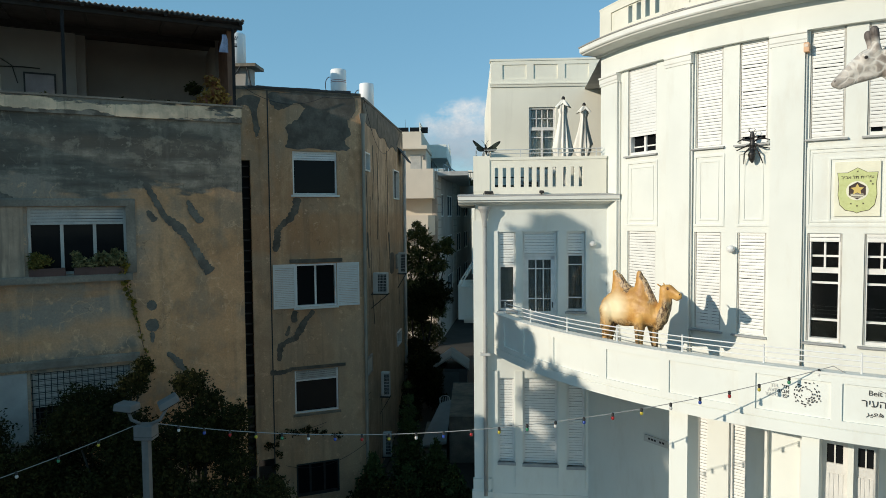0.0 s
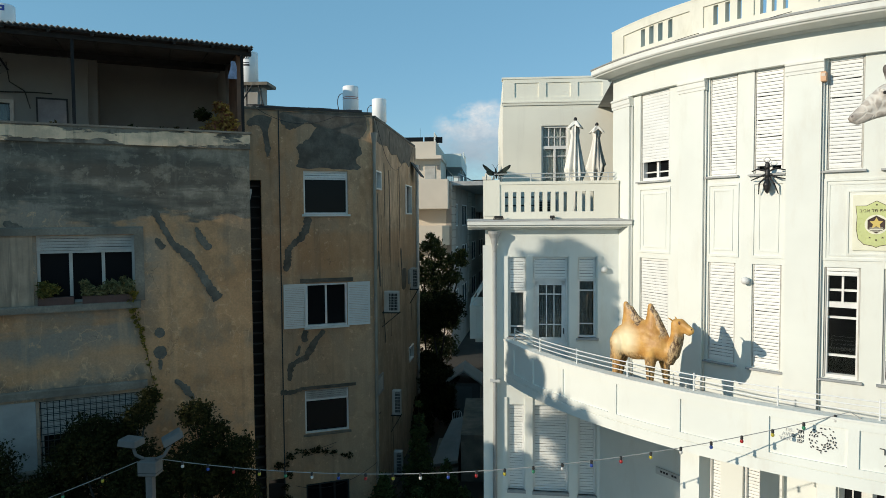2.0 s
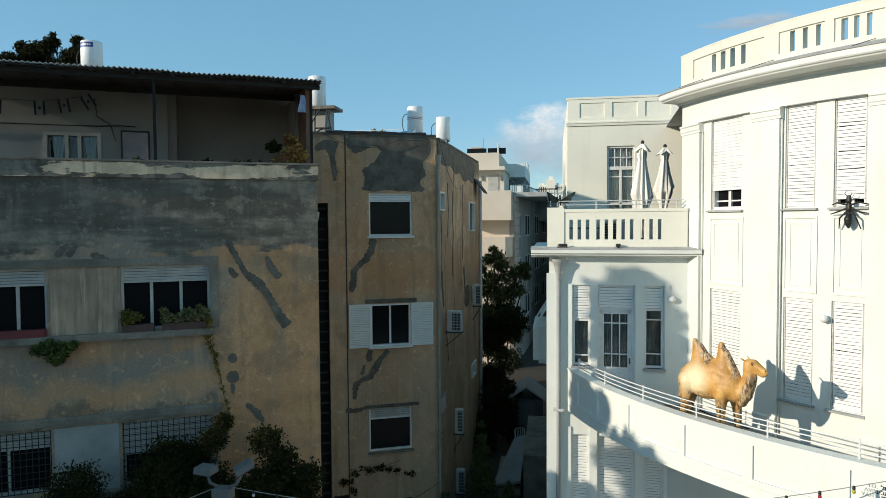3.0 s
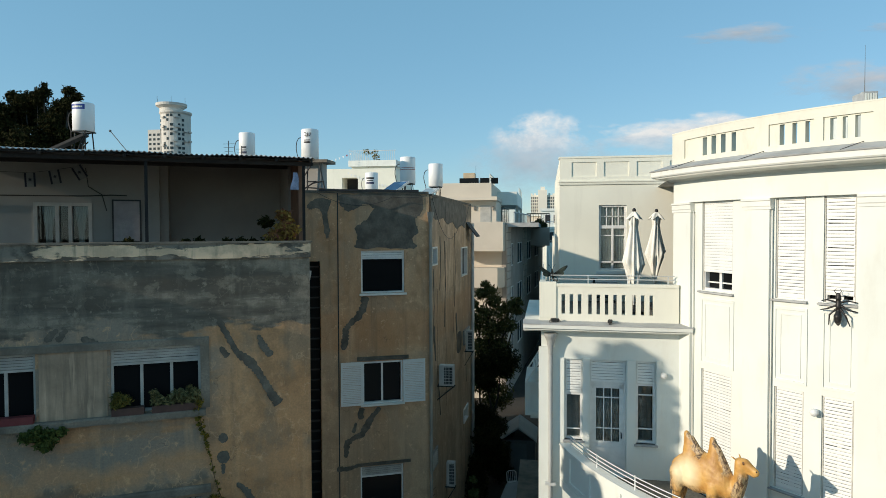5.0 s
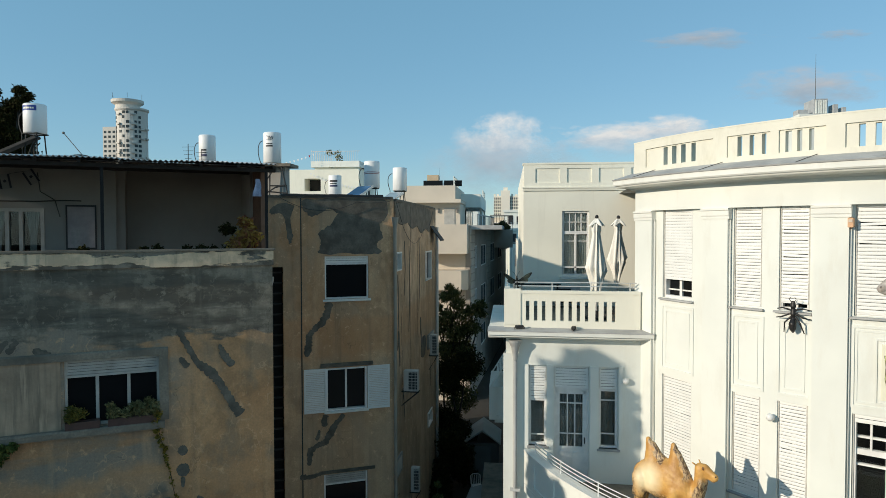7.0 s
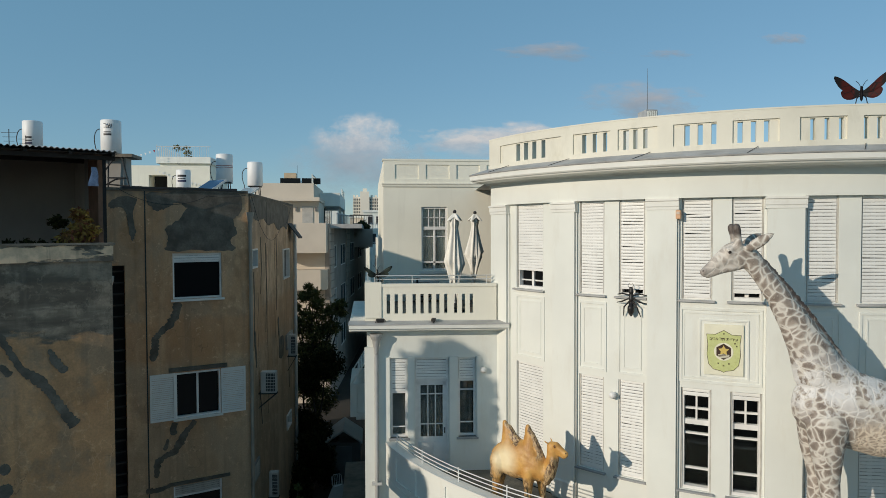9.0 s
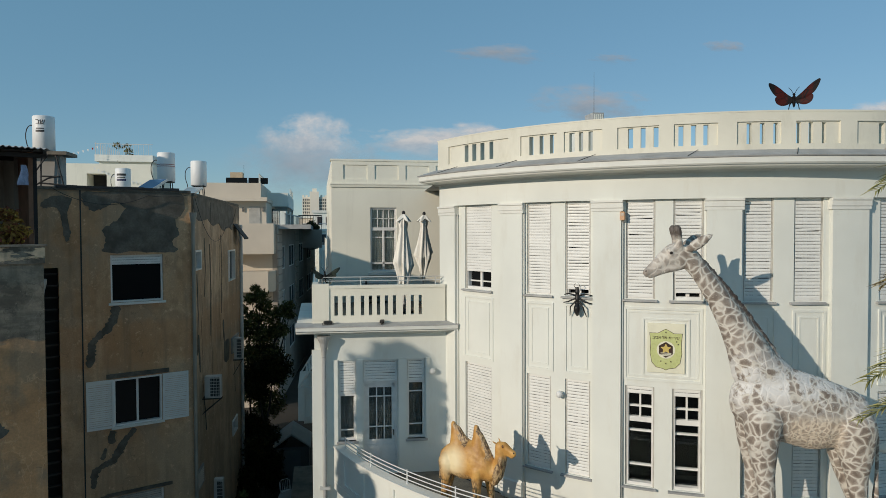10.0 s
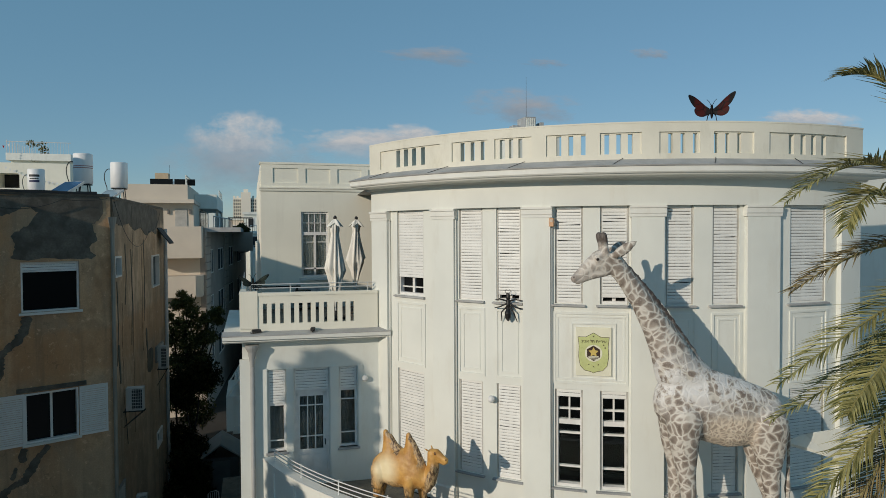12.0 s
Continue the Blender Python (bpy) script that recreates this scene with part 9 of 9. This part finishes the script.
part("penthouse_wing", bm, WHITE, apt)
for y0 in (52.4, 55.4, 58.6):
    bm = bmesh.new()
    quad_box(bm, -2.99, -2.93, y0, y0 + 2.6, 9.95, 11.2)
    part("terrace_glazing", bm, GLASS, apt)
for y0 in (55.0, 63.2):
    bm = bmesh.new()
    quad_box(bm, -1.95, -1.78, y0, y0 + 0.17, 9.9, 11.35)
    part("terrace_post", bm, PALE, apt)
bm = bmesh.new()
for k in range(14):
    quad_box(bm, 5.0 + 0.9 * k, 5.06 + 0.9 * k, -0.12, -0.07, 9.9, 10.75, fap)
quad_box(bm, 5.0, 16.8, -0.13, -0.06, 10.72, 10.8, fap)
part("terrace_railing", bm, CAP_GREY, apt)
bm = bmesh.new()
quad_box(bm, -4.15, -3.4, 46.95, 47.0, 9.9, 11.15)
part("penthouse_door", bm, SLAT_OLD, apt)
for x in (-4.55, -3.2):
    bm = bmesh.new()
    quad_box(bm, x - 0.06, x + 0.06, 46.88, 47.0, 10.8, 11.1)
    part("wall_light", bm, GALV, apt)
for x0, x1 in ((-5.7, -4.3), (-4.2, -2.9)):
    bm = bmesh.new()
    quad_box(bm, x0, x1, 47.4, 47.5, 12.73, 13.15)
    part("collector_panel", bm, GLASS, apt)
for ya, yb in ((46.6, 50.6), (57.5, 63.3)):
    bm = bmesh.new()
    x = -3.42 if ya < 50 else -1.82
    za = 12.72 if ya < 50 else 12.4
    for k in range(7):
        y = ya + (yb - ya) * k / 6
        quad_box(bm, x - 0.03, x + 0.03, y - 0.03, y + 0.03, za, za + 0.62)
    for h_ in (0.2, 0.4, 0.6):
        quad_box(bm, x - 0.025, x + 0.025, ya, yb, za + h_, za + h_ + 0.06)
    part("roof_railing", bm, WHITE, apt)
bm = bmesh.new()
quad_box(bm, -6.75, -5.75, 58.0, 59.0, 12.6, 14.45)
part("rooftop_box", bm, surface("sand_box", (0.55, 0.42, 0.28), 0.8), apt)

# ---- rooftops further back ----
back_house = thing("rooftop_house", pose(-20.0, 78, GZ), "white house with a railed roof terrace and bunting", "house", fixed=True)
bm = bmesh.new()
pierced(bm, -22.86, -17.5, GZ, 17.12, 0.0, -9.6, [], lambda u, d, z: Vector((u, 77.5 - d, z)))
part("wall", bm, CREAM, back_house)
bm = bmesh.new()
quad_box(bm, -23.18, -17.26, 77.02, 87.26, 17.12, 17.84)
part("slab", bm, WHITE_TRIM, back_house)
bm = bmesh.new()
for k in range(23):
    quad_box(bm, -23.1 + 0.256 * k, -23.075 + 0.256 * k, 77.1, 77.125, 17.84, 19.0)
quad_box(bm, -23.18, -17.26, 77.09, 77.15, 18.98, 19.04)
for k in range(12):
    quad_box(bm, -23.15, -23.1, 77.2 + 0.8 * k, 77.25 + 0.8 * k, 17.84, 19.2)
tagged(part("roof_railing", bm, STEEL, back_house), kind="stuff")
bm = bmesh.new()
pierced(bm, -28.3, -16.62, GZ, 16.56, 0.0, -2.9, [(-23.02, -21.1, 14.08, 15.52)], lambda u, d, z: Vector((u, 73.98 - d, z)))
part("annex_wall", bm, CREAM, back_house)
# near-black sheet paints the unlit inside of the annex opening
bm = bmesh.new()
quad_box(bm, -23.02, -21.1, 76.06, 76.2, 13.76, 15.68)
part("unlit_opening_sheet", bm, DARK, back_house)
leaves("roof_plants", [(-21.1, 77.7, 18.9, 0.48), (-20.9, 77.4, 17.3, 0.35), (-20.1, 77.7, 18.7, 0.56), (-19.8, 77.4, 18.2, 0.48), (-20.1, 77.2, 16.7, 0.24)], 260, 0.145, LEAF_YELLOW, None, 97, "straggling roof plants in pots")["category"] = "plants"
bunting = thing("bunting", pose(-19.5, 73.2, 15), "line of small pale pennants across the roofs", "bunting", fixed=True)
pts = sag((-28.3, 73.5, 16.96), (-22.7, 76.4, 18.56), 0.32, 14) + sag((-22.1, 73.5, 16.0), (-16.9, 73.2, 14.4), 0.24, 14)
for i, p in enumerate(pts):
    bm = bmesh.new()
    a, b, c = (bm.verts.new(p + Vector(v)) for v in ((-0.11, 0, 0.10), (0.11, 0, 0.10), (0, 0.03, -0.17)))
    bm.faces.new((a, b, c))
    part("pennant", bm, bulb_mats["red"] if i % 9 == 4 else TANK, bunting)
# rear houses fill the gap between the roofs
ROOFS = ((-9.6, -6.8, 60, 70, 12.9), (-30, -17.5, 52, 64, 11.5), (-9.0, -3.0, 75, 90, 12.0), (1.2, 14.0, 120, 140, 10.6), (3.2, 9.0, 150, 170, 13.5), (-60, -25, 80, 110, 10.5))
for k, (x0, x1, y0, y1, z1) in enumerate(ROOFS):
    b = block("far_house", x0, x1, y0, y1, z1, WHITE, "pale flat-roofed house among the roofs")
    for j in range(3):
        for i in range(max(1, int((x1 - x0) / 3.0))):
            bm = bmesh.new()
            xx = -(x1 - x0) / 2 + 0.8 + 3.0 * i
            quad_box(bm, xx, xx + 1.2, -(y1 - y0) / 2 - 0.03, -(y1 - y0) / 2 + 0.02, z1 - GZ - 2.6 - 3.2 * j, z1 - GZ - 1.2 - 3.2 * j)
            part("window", bm, GLASS, b)
# stepped white house with balconies seen past the pale block
step = thing("stepped_house", pose(1.5, 100, GZ), "white stepped house with shaded balconies", "house", fixed=True)
for x0, x1, y0, y1, z0, z1 in ((-0.3, 6.0, 104, 116, GZ, 12.6), (0.6, 6.0, 99, 104, GZ, 9.7), (1.0, 6.0, 94, 99, GZ, 6.9), (-2.6, -0.4, 110, 118, GZ, 11.9)):
    bm = bmesh.new()
    quad_box(bm, x0, x1, y0, y1, z0, z1)
    part("wall", bm, WHITE if x0 > -2 else PALE, step)
    bm = bmesh.new()
    quad_box(bm, x0 - 0.15, x1 + 0.1, y0 - 0.25, y0, z1 - 0.25, z1 + 0.12)
    part("coping", bm, WHITE_TRIM, step)
for x0, z0, y0, w, h in ((0.3, 10.4, 104, 0.9, 1.4), (1.6, 10.4, 104, 1.1, 1.4), (3.0, 10.4, 104, 1.0, 1.4), (0.9, 7.4, 99, 0.8, 1.7), (2.1, 7.4, 99, 1.3, 1.7), (1.3, 4.3, 94, 1.0, 1.8), (2.7, 4.3, 94, 1.2, 1.8), (-2.1, 9.6, 110, 0.8, 1.2)):
    bm = bmesh.new()
    quad_box(bm, x0, x0 + w, y0 - 0.05, y0 + 0.02, z0, z0 + h)
    wn = part("window", bm, JOINERY, step)
    bm = bmesh.new()
    quad_box(bm, x0 + 0.08, x0 + w - 0.08, y0 - 0.07, y0 - 0.05, z0 + 0.08, z0 + h - 0.08)
    part("pane", bm, VOID, wn)
for z0, y0, x0 in ((9.7, 99, 0.6), (6.9, 94, 1.0)):
    bm = bmesh.new()
    for k in range(14):
        quad_box(bm, x0 + 0.3 * k, x0 + 0.3 * k + 0.05, y0 - 0.2, y0 - 0.15, z0 + 0.1, z0 + 0.9)
    quad_box(bm, x0, x0 + 4.2, y0 - 0.22, y0 - 0.14, z0 + 0.88, z0 + 0.95)
    part("railing", bm, STEEL, step)
leaves("far_roof_plants", [(-0.5, 64, 9.9, 0.35), (-0.1, 64.2, 10.1, 0.4), (0.3, 64, 9.8, 0.3)], 900, 0.12, LEAF_FINE, None, 98, "green pot plants on a far balcony")["category"] = "plants"
# planted balcony at the end of the pale block
bm = bmesh.new()
quad_box(bm, -1.3, 0.85, 62.5, 66.5, 7.9, 9.6)
part("end_balcony", bm, STONE_PALE, apt)
bm = bmesh.new()
for k in range(9):
    quad_box(bm, -1.2 + 0.25 * k, -1.16 + 0.25 * k, 62.6, 62.64, 9.6, 10.9)
quad_box(bm, -1.3, 0.85, 62.55, 62.65, 10.85, 10.95)
part("end_railing", bm, DARK_STEEL, apt)
# distant towers
CONC = surface("tower_concrete", (0.64, 0.60, 0.54), 0.8, vary=0.05, big=0.05)
TOWER_GLASS = glass_dark("tower_glass", (0.05, 0.065, 0.07), 0.2)
tower = thing("residential_tower", pose(-243, 405, 0) @ Matrix.Diagonal((0.82, 0.82, 1, 1)), "tall round residential tower with a flared crown", "tower")
bm = bmesh.new()
spun(bm, [(11.5, -3), (11.5, 86), (12.5, 87), (12.5, 88)], 32)
part("shaft", bm, CONC, tower)
bm = bmesh.new()
spun(bm, [(9.0, 87.5), (9.0, 91.0), (11.8, 92.5), (12.0, 94.2), (11.6, 94.2), (11.0, 93.0), (4, 92.8)], 32)
part("crown_ring", bm, CONC, tower).matrix_basis = Matrix.Translation((-3.6, 0, -0.5))
bm = bmesh.new()
quad_box(bm, -19, -8, -9, 5, -3, 76)
part("stepped_block", bm, CONC, tower)
tower_rnd = random.Random(8)
for fl in range(24):
    z = 14 + fl * 3.05
    for k in range(9):
        if tower_rnd.random() < 0.3 or k in (2, 6):
            continue
        a = radians(-150 + k * 15)
        bm = bmesh.new()
        m = pose(11.5 * math.cos(a), 11.5 * math.sin(a), z, 0, 0, math.degrees(a))
        quad_box(bm, -0.15, 0.12, -1.2, 1.2 * tower_rnd.uniform(0.3, 1.0), 0, 1.7, lambda u, d, zz: m @ Vector((u, d, zz)))
        part("window", bm, TOWER_GLASS, tower)
    if fl % 3 != 1:
        for a0 in ((-120, -62) if fl % 2 else (-175, -70, -30, -8)):
            bm = bmesh.new()
            n = 5
            pts = [radians(a0 + 16 * i / n) for i in range(n + 1)]
            lo = [[bm.verts.new((r * math.cos(a), r * math.sin(a), z - 0.9 + hh)) for r, hh in ((11.4, 0), (13.0, 0), (13.0, 1.1), (11.4, 1.1))] for a in pts]
            for p, q in zip(lo, lo[1:]):
                for i in range(4):
                    bm.faces.new((p[i], p[(i + 1) % 4], q[(i + 1) % 4], q[i]))
            part("balcony", bm, CONC, tower)
    if fl < 20:
        for k in range(3):
            bm = bmesh.new()
            quad_box(bm, -18 + 3.6 * k, -16 + 3.6 * k, -9.1, -8.9, z, z + 1.5)
            part("window", bm, TOWER_GLASS, tower)
for k in range(6):
    bm = bmesh.new()
    a = k * 1.05
    tube(bm, [(12 * math.cos(a) - 3.6, 12 * math.sin(a), 94.3), (12 * math.cos(a) - 3.6, 12 * math.sin(a), 97.5)], 0.12, 5)
    part("mast", bm, GALV, tower)
HOTEL_GLASS = glass_dark("hotel_glass", (0.10, 0.105, 0.105), 0.5)
hotel = thing("hotel_tower", pose(-1.2, 510, 0), "distant slab hotel with a grid of windows", "tower")
bm = bmesh.new()
quad_box(bm, -10, 9.8, 0, 14, -3, 36)
quad_box(bm, -4.5, 2.5, -1.5, 14, -3, 40)
part("slab_body", bm, surface("hotel_white", (0.86, 0.80, 0.68), 0.8, vary=0.05, big=0.05), hotel)
for r in range(11):
    for c in range(14):
        x = -9.6 + 1.38 * c
        if -4.7 < x < 2.0:
            continue
        bm = bmesh.new()
        quad_box(bm, x, x + 0.8, -0.1, 0.0, 8.6 + 2.45 * r, 10.1 + 2.45 * r)
        part("window", bm, HOTEL_GLASS, hotel)
for r in range(11):
    bm = bmesh.new()
    quad_box(bm, -10.2, -4.6, -0.35, 0.0, 8.0 + 2.45 * r, 8.35 + 2.45 * r)
    quad_box(bm, 2.6, 10.0, -0.35, 0.0, 8.0 + 2.45 * r, 8.35 + 2.45 * r)
    part("balcony", bm, bpy.data.materials["hotel_white"], hotel)
for x0, x1, z1 in ((-10.0, -8.6, 37.4), (-7.6, -6.2, 37.4), (3.5, 5.0, 37.4), (6.6, 8.4, 37.2), (-2.5, 0.8, 42.5)):
    bm = bmesh.new()
    quad_box(bm, x0, x1, 1.0, 6.0, 35.9, z1)
    part("roof_box", bm, bpy.data.materials["hotel_white"], hotel)
ROOM_GREY = surface("grey_sheet_cladding", (0.42, 0.43, 0.43), 0.6, vary=0.15, big=2)
mast = thing("roof_mast", pose(26.9, 60, GZ), "white plant room with a tall aerial mast", "roof structure")
bm = bmesh.new()
quad_box(bm, -1.8, 3.0, -1, 3, 0, 19.4 - GZ)
part("wall", bm, WHITE, mast)
bm = bmesh.new()
quad_box(bm, -0.4, 0.7, -0.5, 1.5, 19.4 - GZ, 20.75 - GZ)
part("plant_room", bm, ROOM_GREY, mast)
for k in range(5):
    bm = bmesh.new()
    quad_box(bm, -0.3 + 0.2 * k, -0.18 + 0.2 * k, -0.56, -0.5, 19.5 - GZ, 20.6 - GZ)
    part("louvre", bm, WHITE, mast)
for x0, x1, z1 in ((-1.7, -0.9, 19.85), (1.2, 1.55, 20.25), (1.9, 2.2, 20.0)):
    bm = bmesh.new()
    quad_box(bm, x0, x1, -0.5, 0.5, 19.4 - GZ, z1 - GZ)
    part("roof_unit", bm, ROOM_GREY, mast)
bm = bmesh.new()
tube(bm, [(-0.1, 0, 20.6 - GZ), (-0.1, 0, 24.7 - GZ)], 0.03, 6, [0.03, 0.01])
part("aerial", bm, GALV, mast)

# ---- clouds ----
def cloud_mat(name, seed, bright, lo, hi, puff):
    """A far cloud: ragged, sharper and brighter at the top, grey and thinning out below. puff: how heaped it is."""
    m = bpy.data.materials.new(name)
    m.use_nodes = True
    nt = m.node_tree
    nt.nodes.remove(nt.nodes["Principled BSDF"])
    e = nt.nodes.new("ShaderNodeEmission")
    clear = nt.nodes.new("ShaderNodeBsdfTransparent")
    mix = nt.nodes.new("ShaderNodeMixShader")
    c = nt.nodes.new("ShaderNodeTexCoord")
    mp = nt.nodes.new("ShaderNodeMapping")
    mp.inputs[1].default_value = (seed * 3.7, seed * 1.3, seed)
    mp.inputs[3].default_value = (1.0, 1.0, 0.75)
    nt.links.new(c.outputs["Object"], mp.inputs[0])
    n = grain(nt, mp.outputs[0], 2.1, 11.0, 0.60)
    sep = nt.nodes.new("ShaderNodeSeparateXYZ")
    nt.links.new(c.outputs["Object"], sep.inputs[0])
    rad = nt.nodes.new("ShaderNodeVectorMath")
    rad.operation = "LENGTH"
    nt.links.new(c.outputs["Object"], rad.inputs[0])
    body = op(nt, "SUBTRACT", n, ramp(nt, rad.outputs["Value"], 0.15, 1.0, 0.0, 0.42))
    a = ramp(nt, body, lo, hi)
    a = op(nt, "MULTIPLY", a, ramp(nt, sep.outputs[2], -0.75, 0.15, 1.0 - 0.75 * puff, 1.0))
    edge = ramp(nt, rad.outputs["Value"], 0.75, 1.0, 1.0, 0.0)
    # sunlit tops and shaded bases are painted into the emission colour
    light = ramp(nt, op(nt, "ADD", sep.outputs[2], op(nt, "MULTIPLY", op(nt, "SUBTRACT", grain(nt, mp.outputs[0], 4.0, 6.0, 0.6), 0.5), 1.6)), -0.5, 0.45)
    nt.links.new(mixer(nt, light, (0.50, 0.61, 0.71), (0.95, 0.945, 0.915) if puff > 0.5 else (0.72, 0.77, 0.82)), e.inputs[0])
    e.inputs[1].default_value = bright
    nt.links.new(op(nt, "MULTIPLY", op(nt, "MULTIPLY", a, edge), 0.85), mix.inputs[0])
    nt.links.new(clear.outputs[0], mix.inputs[1])
    nt.links.new(e.outputs[0], mix.inputs[2])
    nt.links.new(mix.outputs[0], nt.nodes["Material Output"].inputs[0])
    return m


CLOUDS = ((-30, 480, 300, 170, 0.88, 0.14, 0.44, 0.9), (-20, 360, 480, 210, 0.66, 0.12, 0.62, 0.3), (520, 480, 420, 120, 0.84, 0.14, 0.44, 0.9), (850, 520, 360, 110, 0.84, 0.14, 0.44, 0.9),
          (1560, 745, 470, 130, 0.66, 0.17, 0.52, 0.3), (1050, 1020, 420, 75, 0.64, 0.18, 0.56, 0.2), (2460, 1140, 200, 50, 0.64, 0.20, 0.6, 0.2), (1760, 1035, 230, 45, 0.6, 0.22, 0.66, 0.2), (3800, 770, 520, 110, 0.85, 0.16, 0.42, 0.8))
for k, (x, z, sx, sz, br, lo, hi, puff) in enumerate(CLOUDS):
    bm = bmesh.new()
    vs = [bm.verts.new(p) for p in ((-1, 0, -1), (1, 0, -1), (1, 0, 1), (-1, 0, 1))]
    bm.faces.new(vs)
    ob = part("cloud", bm, cloud_mat("cloud_%s" % "abcdefghi"[k], k + 1, br, lo, hi, puff))
    y = 3500 + 25 * k
    ob.matrix_basis = Matrix.LocRotScale((x, y, z), Euler((0, 0, 0)), (sx, 1, sz))
    tagged(ob, "soft white cloud low in the sky", "cloud", kind="structure")
